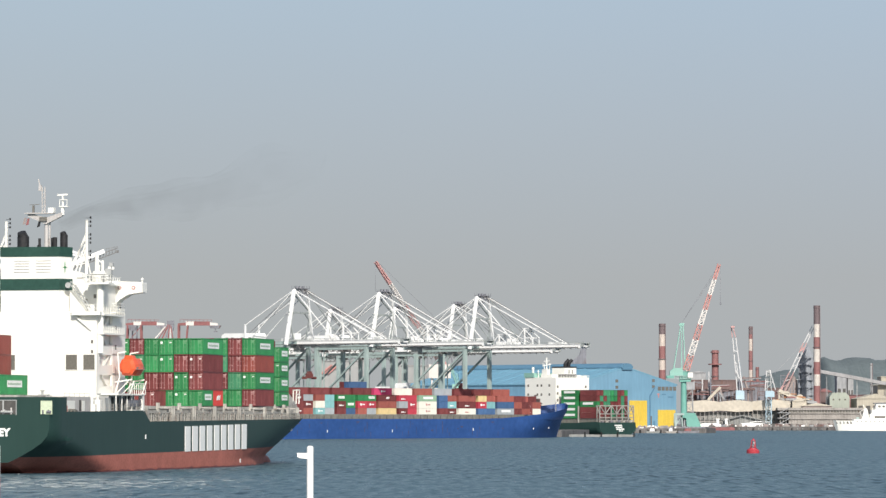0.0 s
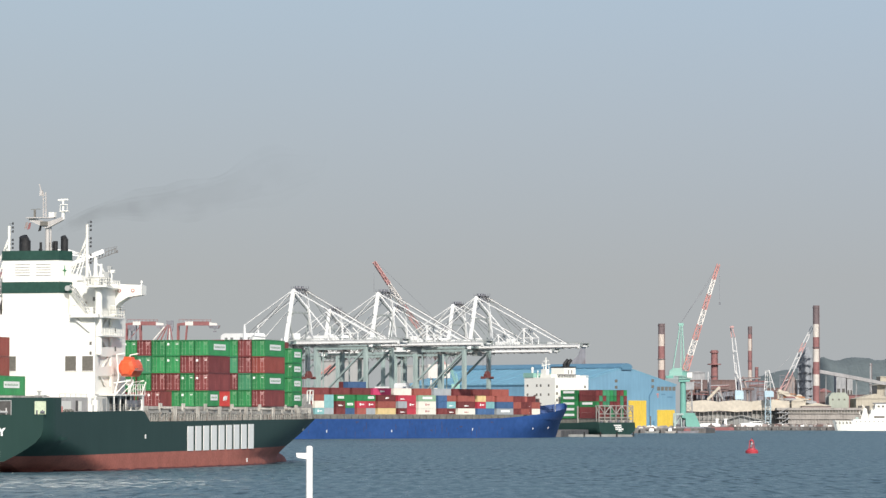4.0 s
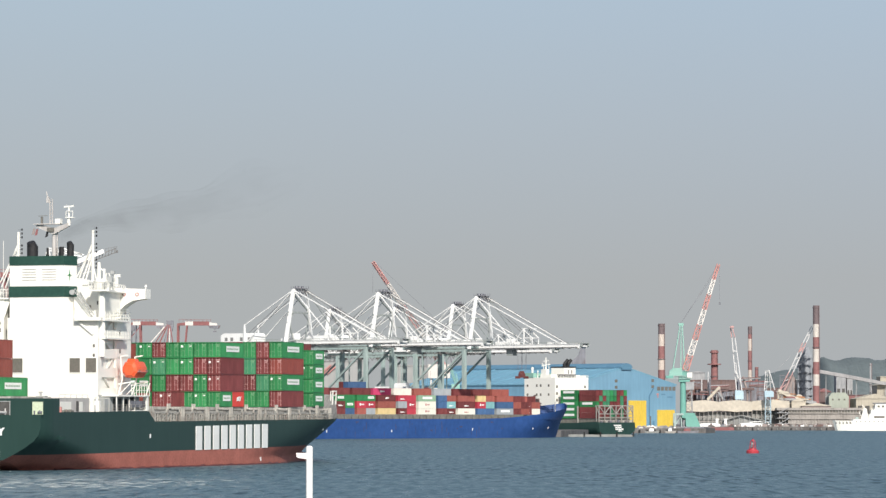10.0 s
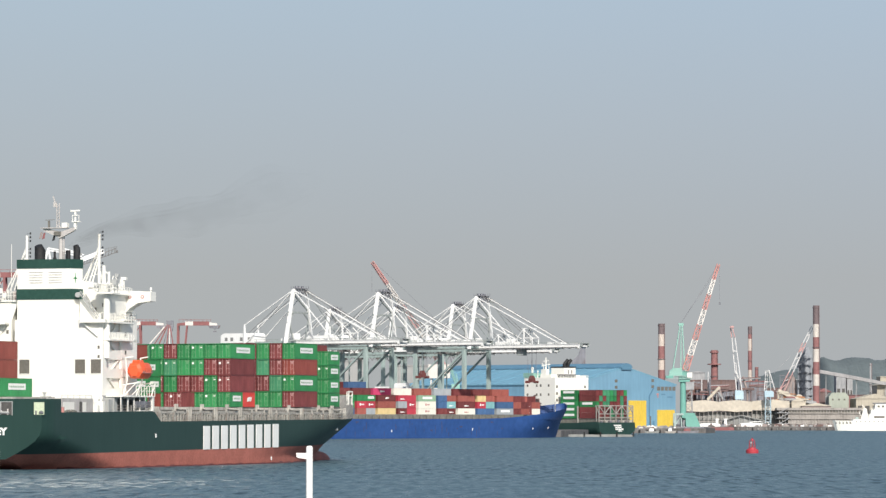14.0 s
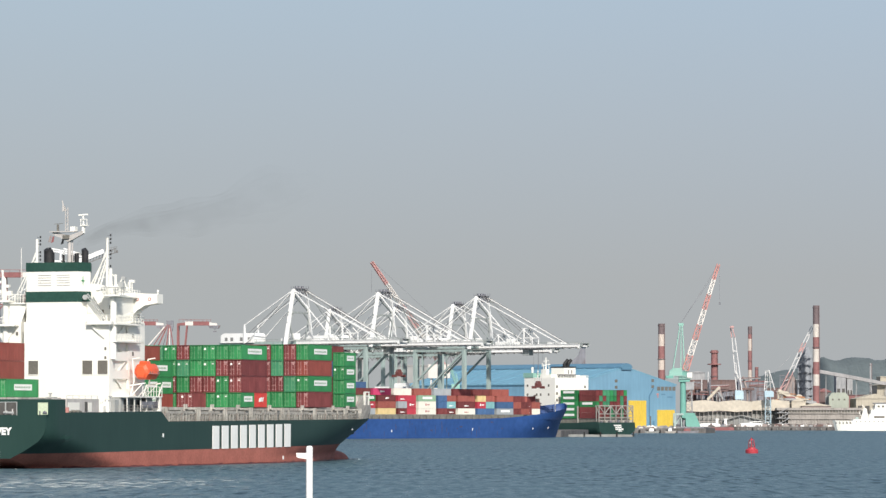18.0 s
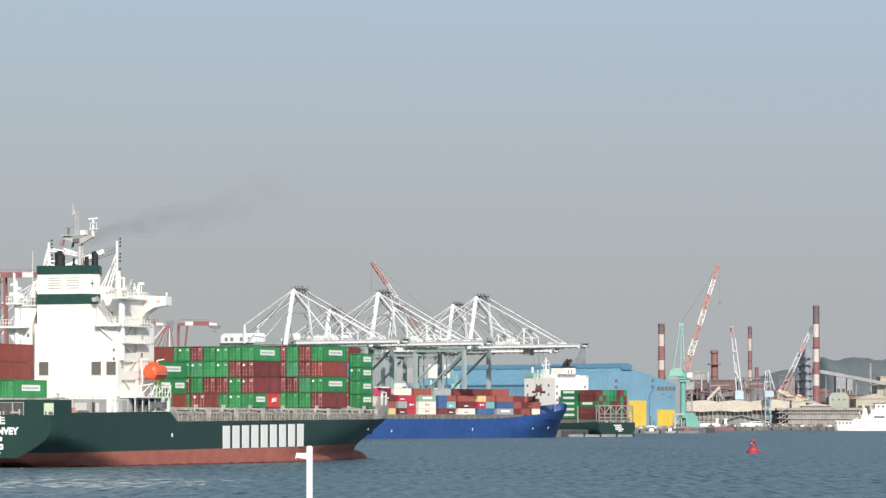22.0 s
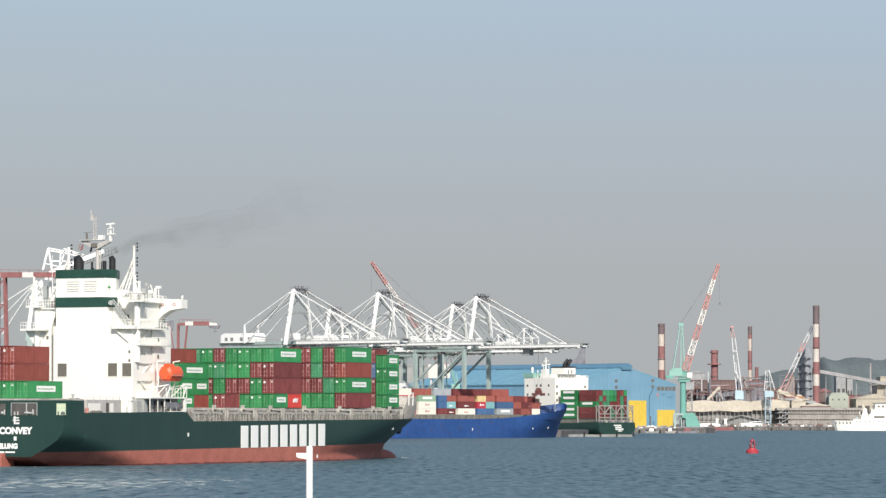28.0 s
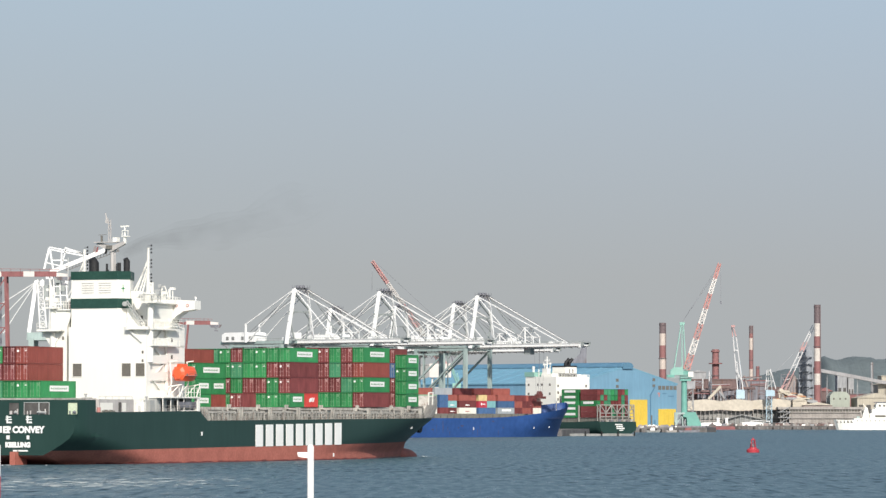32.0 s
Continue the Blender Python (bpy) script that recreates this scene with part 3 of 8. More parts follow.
while a0 < -18:
    bm = B()
    a, k = a0, 0
    while a < min(a0 + 6.2, -16):
        hb = min(13.3, half_breadth(a, 7.5) - 0.6)
        box(bm, hb - 0.1, hb + 0.08, a - 0.07, a + 0.07, 7.45, 8.95)
        box(bm, hb - 0.1, hb + 0.1, a, a + 1.24, 8.78, 8.98)
        box(bm, hb - 0.05, hb + 0.05, a, a + 1.24, 8.22, 8.32)
        if (k + bay) % 4 != 2:
            pn = B()
            box(pn, hb - 0.32, hb - 0.22, a + 0.05, a + 1.2, 7.5, 8.2 if (k + bay) % 3 else 8.7)
            part("walkway_panel", pn, M["deck_beige"], ship, "dull beige screen plate")
        a += 1.24
        k += 1
    part("walkway_rail", bm, M["deck_beige"], ship, "beige stanchions and rails of the walkway")
    a0 += 6.2
    bay += 1
post_bm = B()
box(post_bm, -0.2, 0.2, -0.22, 0.22, 0, 1.3)
prism(post_bm, [(-1.2, 1.2), (0.35, 1.2), (0.35, 1.5), (-1.2, 1.62)], -0.26, 0.26)
box(post_bm, -0.1, 0.15, -0.12, 0.12, 1.5, 2.05)
post_me = mesh_of("deck_post", post_bm, M["deck_beige"])
a = -114.0
while a < -14:
    for s in (1, -1):
        hb = half_breadth(a, 7.5) - 0.7
        if hb > 7.5:
            o = new("deck_post", post_me)
            o.parent = ship
            o.matrix_basis = pose(s * min(hb, 13.2), a, 7.4, 0, 0, 0 if s > 0 else 180)
    a += 6.25
for a in (-116, -101.0, -89, -77, -61.9, -45.5, -29, -17.6):
    bm = B()
    hb = min(13.6, half_breadth(a, 7.6) - 0.4)
    for s in (-1, 1):
        for da in (-0.45, 0.45):
            box(bm, s * hb - 0.16, s * hb + 0.16, a + da - 0.1, a + da + 0.1, 7.4, 9.9)
            box(bm, s * (hb - 2.5) - 0.16, s * (hb - 2.5) + 0.16, a + da - 0.1, a + da + 0.1, 7.4, 10.4)
    box(bm, -hb, hb, a - 0.5, a + 0.5, 9.6, 9.8)
    part("lashing_bridge", bm, M["deck_beige"], ship, "beige-grey lashing bridge between the container bays")
bm = B()
for s in (-1, 1):
    rows = [(s * (half_breadth(a, 7.6) - 0.15), a, sheer(a)) for a in STN[10:-4]]
    for z in (0.5, 1.0):
        for p, q in zip(rows, rows[1:]):
            bar(bm, (p[0], p[1], p[2] + z), (q[0], q[1], q[2] + z), 0.05)
    for p, q in zip(rows, rows[1:]):
        k = max(1, int((q[1] - p[1]) / 2))
        for i in range(k):
            t = i / k
            x, y, z = (p[j] + (q[j] - p[j]) * t for j in range(3))
            box(bm, x - 0.03, x + 0.03, y - 0.03, y + 0.03, z - 0.1, z + 1.05)
part("deck_rail", bm, M["deck_beige"], ship, "thin deck railing along the hull's edge")

# deckhouse
bm = B()
prism(bm, [(-4.4, -133.0), (11.0, -133.0), (11.0, -131.4), (10.6, -131.4), (10.6, -118.4), (-10.2, -118.4), (-10.2, -124.0), (-4.4, -124.0)], 8.6, 23.9, "z")
part("accommodation", bm, M["white"], ship, "white accommodation block")
bm = B()
prism(bm, [(-4.3, -132.3), (4.9, -132.3), (6.05, -129.7), (3.4, -123.5), (-4.3, -123.5)], 23.9, 33.65, "z")
part("funnel_casing", bm, M["white"], ship, "white funnel casing with green bands")
for z0, z1 in ((32.25, 33.7), (27.2, 28.9)):
    bm = B()
    prism(bm, [(-4.38, -132.4), (4.95, -132.4), (6.15, -129.7), (3.5, -123.4), (-4.38, -123.4)], z0, z1, "z")
    part("funnel_band", bm, M["dark_green"], ship, "dark green band round the funnel casing")
bm = B()
for b0 in (-2.2, 1.2):
    for i in range(5):
        z = 29.9 + i * 0.42
        box(bm, b0, b0 + 2.4, -132.39, -132.3, z, z + 0.07)
part("louvre", bm, M["poop_pink"], ship, "thin grey louvre slats")
bm = B()
for du, dz in ((0.24, 0.85), (0.55, 0.26)):
    ring = []
    for k in range(8):
        t = k * math.pi / 4
        r = 1.0 if k % 2 == 0 else 0.34
        ring.append((du * r * math.cos(t), dz * r * math.sin(t)))
    lo_, hi_ = [], []
    for u, v in ring:
        p = Vector((5.42 + 0.407 * u, -131.2 + 0.915 * u, 30.65 + v))
        lo_.append(bm.verts.new(p - Vector((0.915, -0.407, 0)) * 0.1))
        hi_.append(bm.verts.new(p + Vector((0.915, -0.407, 0)) * 0.05))
    for k in range(8):
        bm.faces.new((lo_[k], lo_[(k + 1) % 8], hi_[(k + 1) % 8], hi_[k]))
    bm.faces.new(hi_)
part("funnel_emblem", bm, M["cont_green"], ship, "small green emblem on the funnel casing")


def pipe(b, a, z0, z1, r, bent=True):
    bm = B()
    rod(bm, (b, a, z0), (b, a, z1), r, n=14)
    if bent:
        rod(bm, (b, a, z1 - r * 0.3), (b - 0.12, a - r * 0.5, z1 + r * 0.7), r * 0.98, r * 0.72, n=14)
    return part("exhaust_pipe", bm, M["black"], ship, "sooty black exhaust pipe")


pipe(-2.4, -127.5, 33.5, 35.5, 0.9)
pipe(3.9, -127.0, 33.5, 35.7, 0.58)
pipe(2.62, -127.5, 33.5, 35.35, 0.36, False)
pipe(1.85, -126.3, 33.5, 35.3, 0.22, False)
pipe(1.3, -126.3, 33.5, 35.2, 0.2, False)
pipe(0.2, -127.5, 33.5, 35.2, 0.2, False)
pipe(-0.1, -126.8, 33.5, 34.2, 0.3, False)
# aft windows
for b in (7.1, 9.85, -2.65):
    bm = B()
    box(bm, b - 0.88, b + 0.88, -133.06, -132.95, 15.2, 17.45)
    w = part("window", bm, M["window"], ship, "grey shuttered window")
    bm = B()
    box(bm, b - 0.98, b + 0.98, -133.09, -133.0, 15.1, 15.2)
    box(bm, b - 0.98, b + 0.98, -133.09, -133.0, 17.45, 17.55)
    box(bm, b - 0.98, b - 0.88, -133.09, -133.0, 15.1, 17.55)
    box(bm, b + 0.88, b + 0.98, -133.09, -133.0, 15.1, 17.55)
    part("window_frame", bm, M["white"], w)
# bridge, wings and upper decks
bm = B()
box(bm, -9.5, 9.5, -122.4, -117.6, 23.9, 28.9)
part("bridge_front", bm, M["white"], ship, "white navigating bridge")
for s in (-1, 1):
    bm = B()
    o = 3.4 if s < 0 else 0.0
    prism(bm, [(s * 8.6 + o, 24.1), (s * 9.8 + o, 24.6), (s * 11.2 + o, 26.0), (s * 12.6 + o, 26.8), (s * 14.8 + o, 27.1), (s * 14.8 + o, 28.65), (s * 8.6 + o, 28.9)], -122.0, -119.6)
    part("bridge_wing", bm, M["white"], ship, "white bridge wing reaching over the ship's side")
    bm = B()
    bar(bm, (s * 14.45 + o, -120.9, 28.6), (s * 14.45 + o, -120.9, 29.0), 0.16)
    rod(bm, (s * 14.45 + o, -120.9, 29.0), (s * 14.45 + o, -120.9, 29.35), 0.22, 0.14, n=10)
    part("wing_lamp", bm, M["white"], ship)
for b in (11.2, 13.4):
    bm = B()
    rod(bm, (b, -122.08, 27.8), (b, -121.98, 27.8), 0.3, n=14)
    ring = part("life_ring", bm, M["sig_red"], ship, "small red life-ring on the bridge wing")
    bm = B()
    rod(bm, (b, -122.1, 27.8), (b, -122.07, 27.8), 0.15, n=12)
    part("ring_centre", bm, M["white"], ring)
bm = B()
box(bm, 6.3, 10.7, -129.4, -122.5, 23.95, 28.0)
part("bridge_block", bm, M["white"], ship, "white block between the funnel casing and the bridge")
for b, z in ((8.2, 25.6), (9.6, 26.3)):
    bm = B()
    box(bm, b - 0.2, b + 0.2, -129.46, -129.3, z - 0.3, z + 0.3)
    part("small_window", bm, M["window"], ship)
# port tower: side house, round column with ring platforms and a lamp post
bm = B()
box(bm, -7.7, -5.6, -131.6, -124.2, 8.6, 26.9)
part("port_house", bm, M["white"], ship, "white side house on the port side")
bm = B()
prism(bm, [(-5.6, 26.9), (-4.5, 26.9), (-5.6, 23.8)], -131.5, -131.3)
box(bm, -8.0, -4.45, -131.9, -124.0, 26.9, 27.12)
part("house_top", bm, M["white"], ship, "white roof plate on a bracket")
bm = B()
box(bm, -6.5, -6.1, -131.66, -131.5, 21.7, 22.3)
part("small_window", bm, M["window"], ship)
bm = B()
rod(bm, (-8.3, -131.75, 8.6), (-8.3, -131.75, 27.3), 0.5, n=16)
part("corner_column", bm, M["white"], ship, "round white column on the port side")
bm = B()
prism(bm, [(-10.8, -133.2), (-6.0, -133.2), (-6.0, -130.2), (-10.8, -130.2)], 23.2, 23.55, "z")
prism(bm, [(-10.5, 23.2), (-8.7, 23.2), (-8.7, 20.6)], -131.85, -131.65)
prism(bm, [(-6.2, 23.2), (-7.9, 23.2), (-7.9, 21.0)], -131.85, -131.65)
part("ring_platform", bm, M["white"], ship, "white ring platform round the port column")
bm = B()
prism(bm, [(-9.9, -132.9), (-7.2, -132.9), (-7.2, -130.6), (-9.9, -130.6)], 27.2, 27.5, "z")
part("ring_platform", bm, M["white"], ship, "small upper ring platform")
for x0, x1, a, z, h in ((-10.75, -6.1, -133.15, 23.55, 1.1), (-9.85, -7.25, -132.85, 27.5, 1.05)):
    bm = B()
    for q in (0.5, 1.0):
        bar(bm, (x0, a, z + h * q), (x1, a, z + h * q), 0.06)
        bar(bm, (x0, a, z + h * q), (x0, a + 2.4, z + h * q), 0.06)
    k = x0
    while k <= x1:
        bar(bm, (k, a, z), (k, a, z + h), 0.06)
        k += 0.5
    part("platform_rail", bm, M["white"], ship)
bm = B()
rod(bm, (-8.7, -131.7, 27.5), (-8.8, -131.7, 31.4), 0.42, 0.3, n=12)
bar(bm, (-8.85, -131.7, 31.2), (-8.95, -131.7, 32.6), 0.3)
bar(bm, (-8.2, -131.7, 27.5), (-8.4, -131.7, 31.2), 0.14)
for k in range(8):
    bar(bm, (-8.7, -131.7, 27.9 + 0.42 * k), (-8.25, -131.7, 27.9 + 0.42 * k), 0.08)
for b, z, w in ((-9.4, 29.0, 0.3), (-7.6, 28.7, 0.4), (-7.9, 29.9, 0.25), (-9.3, 30.6, 0.22)):
    box(bm, b - w, b + w, -132.0, -131.4, z - w, z + w)
    bar(bm, (b, -131.7, z), (-8.6, -131.7, z - 0.2), 0.1)
part("searchlight_stand", bm, M["white"], ship, "white lamp post with small lamp housings")
bm = B()
bar(bm, (-7.6, -131.8, 28.5), (-4.5, -131.8, 28.5), 0.08)
bar(bm, (-7.6, -131.8, 27.9), (-4.5, -131.8, 27.9), 0.07)
for k in range(7):
    bar(bm, (-7.6 + 0.5 * k, -131.8, 27.1), (-7.6 + 0.5 * k, -131.8, 28.5), 0.07)
part("house_rail", bm, M["white"], ship)
for b, z, w, m_ in ((-6.6, 28.0, 0.4, "grey_house"), (-5.4, 28.2, 0.45, "dusty_brown"), (-5.0, 29.2, 0.3, "grey_house")):
    bm = B()
    box(bm, b - w, b + w, -130.5, -129.8, 27.1, z + w)
    rod(bm, (b, -130.2, z + w), (b, -130.2, z + w + 0.5), 0.12, n=8)
    part("deck_locker", bm, M[m_], ship, "small locker on the port house")
bm = B()
rod(bm, (-6.8, -129.0, 27.1), (-6.8, -129.0, 36.4), 0.045, n=6)
part("whip_aerial", bm, M["white"], ship)
# stair tower: open platforms, posts and sloping ladders beside the block
deck_z = [11.6, 14.75, 17.75, 20.75, 23.95]
for i, z in enumerate(deck_z):
    bm = B()
    box(bm, 9.2, 11.0, -131.4, -118.4, z - 0.3, z)
    if i < len(deck_z) - 1:
        prism(bm, [(-131.4, z), (-125.0, z), (-125.0, z + 1.3), (-130.6, z + 1.1), (-131.4, z + 1.6)], 10.9, 11.0, "x")
    else:
        for q in (0.5, 1.0):
            bar(bm, (10.95, -131.4, z + q), (10.95, -118.4, z + q), 0.07)
        for k in range(8):
            bar(bm, (10.95, -131.4 + k * 1.8, z), (10.95, -131.4 + k * 1.8, z + 1.0), 0.07)
    part("platform", bm, M["white"], ship, "white side deck with solid bulwark")
    if i < len(deck_z) - 1:
        bm = B()
        z2 = deck_z[i + 1]
        a0, a1 = (-130.5, -125.5) if i % 2 else (-125.5, -130.5)
        for db in (-0.35, 0.35):
            bar(bm, (10.79 + db * 0.3, a0, z), (10.79 + db * 0.3, a1, z2), 0.07, 0.2)
        for k in range(9):
            t = (k + 0.5) / 9
            box(bm, 10.68, 10.9, a0 + (a1 - a0) * t - 0.12, a0 + (a1 - a0) * t + 0.12, z + (z2 - z) * t, z + (z2 - z) * t + 0.04)
        part("ladder", bm, M["white"], ship, "white inclined ladder")
bm = B()
box(bm, 10.9, 11.0, -124.9, -118.4, 11.6, 23.62)
part("tower_wall", bm, M["white"], ship, "white forward wall of the stair tower")
for b, a in ((10.85, -125.2), (10.85, -118.6)):
    bm = B()
    bar(bm, (b, a, 8.9), (b, a, 23.9), 0.28)
    part("tower_post", bm, M["white"], ship, "white post of the stair tower")
bm = B()
rod(bm, (11.15, -131.75, 17.7), (11.15, -131.75, 28.0), 0.55, n=16)
part("corner_column", bm, M["white"], ship, "round white column under the signal platform")
bm = B()
box(bm, 9.4, 12.9, -133.2, -130.3, 28.0, 28.25)
box(bm, 9.6, 11.4, -130.3, -122.2, 28.0, 28.2)
part("signal_platform", bm, M["white"], ship, "white railed signal platform")
bm = B()
for q in (0.55, 1.05):
    for p, r in (((9.45, -133.15), (12.85, -133.15)), ((12.85, -133.15), (12.85, -130.35)), ((12.85, -130.35), (11.4, -130.35)), ((11.4, -130.35), (11.4, -122.2))):
        bar(bm, (*p, 28.25 + q), (*r, 28.25 + q), 0.07)
for k in range(8):
    bar(bm, (9.45 + k * 0.485, -133.15, 28.25), (9.45 + k * 0.485, -133.15, 29.3), 0.08)
    bar(bm, (11.4, -130.3 + k * 1.1, 28.2), (11.4, -130.3 + k * 1.1, 29.25), 0.07)
part("platform_rail", bm, M["white"], ship)
bm = B()
rod(bm, (10.9, -131.7, 28.25), (10.9, -131.7, 29.5), 1.05, n=18)
rod(bm, (10.9, -131.7, 29.5), (10.9, -131.7, 29.7), 1.25, n=18)
rod(bm, (10.6, -131.7, 29.7), (10.6, -131.7, 32.6), 0.35, 0.28, n=12)
rod(bm, (11.5, -131.7, 29.7), (11.5, -131.7, 31.6), 0.22, n=10)
bar(bm, (10.6, -131.7, 31.8), (11.5, -131.7, 31.2), 0.18)
part("searchlight_stand", bm, M["white"], ship, "white drum stand with aerial posts")
for b, a, z, w in ((12.4, -131.4, 29.9, 0.45), (9.9, -131.0, 29.0, 0.4), (12.6, -130.8, 31.0, 0.3), (9.7, -132.6, 29.2, 0.3), (11.9, -132.6, 29.1, 0.28)):
    bm = B()
    prism(bm, [(b - w, z - w), (b + w, z - w), (b + w, z + w * 0.6), (b + w * 0.5, z + w), (b - w, z + w)], a - w, a + w)
    box(bm, b - 0.06, b + 0.06, a - 0.06, a + 0.06, 28.2, z)
    part("deck_lamp", bm, M["grey_house"], ship, "grey lamp housing on a stalk")
bm = B()
for i, z in enumerate((20.75, 23.6)):
    box(bm, 10.9, 12.0, -132.4, -122.0, z - 0.25, z)
    for q in (0.5, 1.0):
        bar(bm, (11.95, -132.4, z + q), (11.95, -122.0, z + q), 0.07)
    for k in range(10):
        bar(bm, (11.95, -132.4 + k * 1.15, z), (11.95, -132.4 + k * 1.15, z + 1.0), 0.07)
part("side_gallery", bm, M["white"], ship, "white side gallery with rails")
bm = B()
for k in (0, 1):
    bar(bm, (6.4 + 0.25 * k, -131.9, 28.2 + 0.25 * k), (9.3 + 0.25 * k, -131.9, 24.6 + 0.25 * k), 0.14)
for k in range(9):
    t = k / 8
    bar(bm, (6.4 + 2.9 * t, -131.9, 28.2 - 3.6 * t), (6.65 + 2.9 * t, -131.9, 28.5 - 3.6 * t), 0.1)
rod(bm, (6.2, -132.2, 27.9), (6.2, -131.6, 27.9), 0.42, n=12)
part("accommodation_ladder", bm, M["grey_house"], ship, "grey sloping ladder beside the funnel casing")
bm = B()
box(bm, 7.4, 11.8, -134.0, -132.9, 23.35, 23.9)
for q in (0.5, 1.0):
    bar(bm, (7.4, -133.95, 23.9 + q), (11.8, -133.95, 23.9 + q), 0.06)
for k in range(6):
    bar(bm, (7.4 + 0.88 * k, -133.95, 23.9), (7.4 + 0.88 * k, -133.95, 24.9), 0.06)
bar(bm, (7.6, -133.25, 23.4), (10.2, -133.1, 21.2), 0.3)
part("aft_balcony", bm, M["white"], ship, "white aft balcony on a slanting brace")
for b, z in ((10.3, 19.4), (10.3, 17.9)):
    bm = B()
    box(bm, b - 0.17, b + 0.17, -133.05, -132.9, z - 0.25, z + 0.25)
    part("small_window", bm, M["window"], ship)
for a, z in ((-123.4, 21.6), (-123.4, 18.7), (-121.0, 24.9)):
    bm = B()
    box(bm, 10.95, 11.06, a - 0.3, a + 0.3, z - 0.35, z + 0.35)
    part("small_window", bm, M["window"], ship)
bm = B()
prism(bm, [(6.15, 23.9), (9.4, 23.9), (6.6, 27.2), (6.15, 27.2)], -131.0, -130.6)
box(bm, 6.15, 7.4, -131, -123, 25.2, 25.4)
prism(bm, [(4.6, 23.9), (7.6, 23.9), (7.4, 28.2), (6.8, 29.8), (4.6, 30.4)], -127.5, -122.5)
part("upper_deckhouse", bm, M["white"], ship, "white upper deckhouse with brackets")
bm = B()
for z in (25.0, 26.4, 27.8, 29.2):
    bar(bm, (7.65, -127.4, z), (7.65, -122.6, z), 0.1)
    bar(bm, (6.2, -127.62, z), (7.5, -127.62, z), 0.1)
bar(bm, (6.3, -129.65, 27.6), (9.2, -131.2, 24.0), 0.14)
bar(bm, (6.6, -129.65, 28.0), (9.6, -131.2, 24.3), 0.14)
box(bm, 6.4, 7.4, -129.72, -129.55, 26.4, 26.8)
part("casing_rail", bm, M["grey_house"], ship, "grey rails and pipes beside the funnel casing")
bm = B()
box(bm, 5.4, 9.95, -126.1, -118, 28.1, 28.35)
for q in (0.55, 1.05):
    bar(bm, (9.9, -126, 28.3 + q), (9.9, -118, 28.3 + q), 0.06)
    bar(bm, (5.5, -126, 28.3 + q), (9.9, -126, 28.3 + q), 0.06)
for k in range(9):
    bar(bm, (9.9, -126 + k, 28.3), (9.9, -126 + k, 29.35), 0.06)
    bar(bm, (5.5 + k * 0.55, -126, 28.3), (5.5 + k * 0.55, -126, 29.35), 0.06)
part("bridge_rail", bm, M["white"], ship, "white railed platform behind the bridge")
bm = B()
box(bm, 9.6, 11.4, -124.5, -120, 23.9, 24.1)
for q in (0.5, 1.0, 1.4):
    bar(bm, (9.6, -124.4, 24 + q), (11.4, -124.4, 24 + q), 0.07)
    bar(bm, (11.4, -124.4, 24 + q), (11.4, -120, 24 + q), 0.07)
for k in range(5):
    bar(bm, (9.6 + 0.45 * k, -124.4, 24), (9.6 + 0.45 * k, -124.4, 25.4), 0.07)
part("balcony", bm, M["white"], ship, "small white railed balcony")
# doorway niches and gear on the poop
# grey paint gives the dark interior under the boat deck
bm = B()
box(bm, 10.2, 12.6, -132, -118.8, 9.0, 11.4)
part("side_house", bm, M["grey_house"], ship, "side house greyed for the shade of its recess below the boat deck")
for a in (-132.0, -129.0, -126.4, -124.0, -119.0):
    bm = B()
    box(bm, 13.7, 13.85, a - 0.07, a + 0.07, 7.4, 11.45)
    part("boat_deck_post", bm, M["white"], ship)
# proud near-black panels in place of shade inside doorways
for a0, a1, z0, z1 in ((-130.6, -129.6, 9.2, 11.1), (-128.2, -127.0, 9.2, 11.1), (-125.6, -124.4, 9.9, 11.0), (-123.5, -121.2, 10.6, 11.3)):
    bm = B()
    box(bm, 12.55, 12.68, a0, a1, z0, z1)
    part("doorway", bm, M["concrete_dark"], ship, "near-black panel painted as a shaded doorway in the side house")
bm = B()
box(bm, 13.3, 13.9, -125.8, -119.4, 9.75, 10.75)
for k in range(6):
    box(bm, 13.88, 13.94, -125.5 + k * 1.05, -125.3 + k * 1.05, 9.8, 10.7)
part("gangway", bm, M["steel_dark"], ship, "stowed dark grey gangway")
bm = B()
box(bm, 13.2, 13.95, -124.5, -118.3, 8.9, 9.25)
part("sill", bm, M["white"], ship)
ph_ = B()
box(ph_, 9.6, 12.3, -152.6, -140.0, 7.4, 11.1)
ph = part("poop_house", ph_, M["poop_pink"], ship, "pale weathered winch house on the poop")
# flat panels for openings: white for the wall beyond, near-black for shade
for a0, a1, z0, z1, mat, nm in ((-152.1, -147.7, 8.9, 10.5, "white", "opening"), (-145.6, -144.6, 9.0, 10.6, "concrete_dark", "doorway"), (-144.2, -142.9, 9.0, 10.5, "white", "opening")):
    bm = B()
    box(bm, 12.2, 12.34, a0, a1, z0, z1)
    part(nm, bm, M[mat], ph)
bm = B()
for k in range(5):
    a = -151.6 + k * 0.85
    rod(bm, (12.6, a - 0.3, 9.0), (12.6, a + 0.5, 9.0), 0.2 + 0.12 * (k % 2), n=10)
    box(bm, 12.4, 12.7, a - 0.1, a + 0.1, 8.3, 9.1)
part("mooring_winch", bm, M["coaming"], ph, "small mooring winch gear")
bm = B()
for k in range(6):
    a = -152.4 + k * 2.4
    bar(bm, (12.2, a, 11.1), (12.2, a, 11.6), 0.06)
bar(bm, (12.2, -152.4, 11.58), (12.2, -140.4, 11.58), 0.05)
part("house_rail", bm, M["grey_house"], ph)
bm = B()
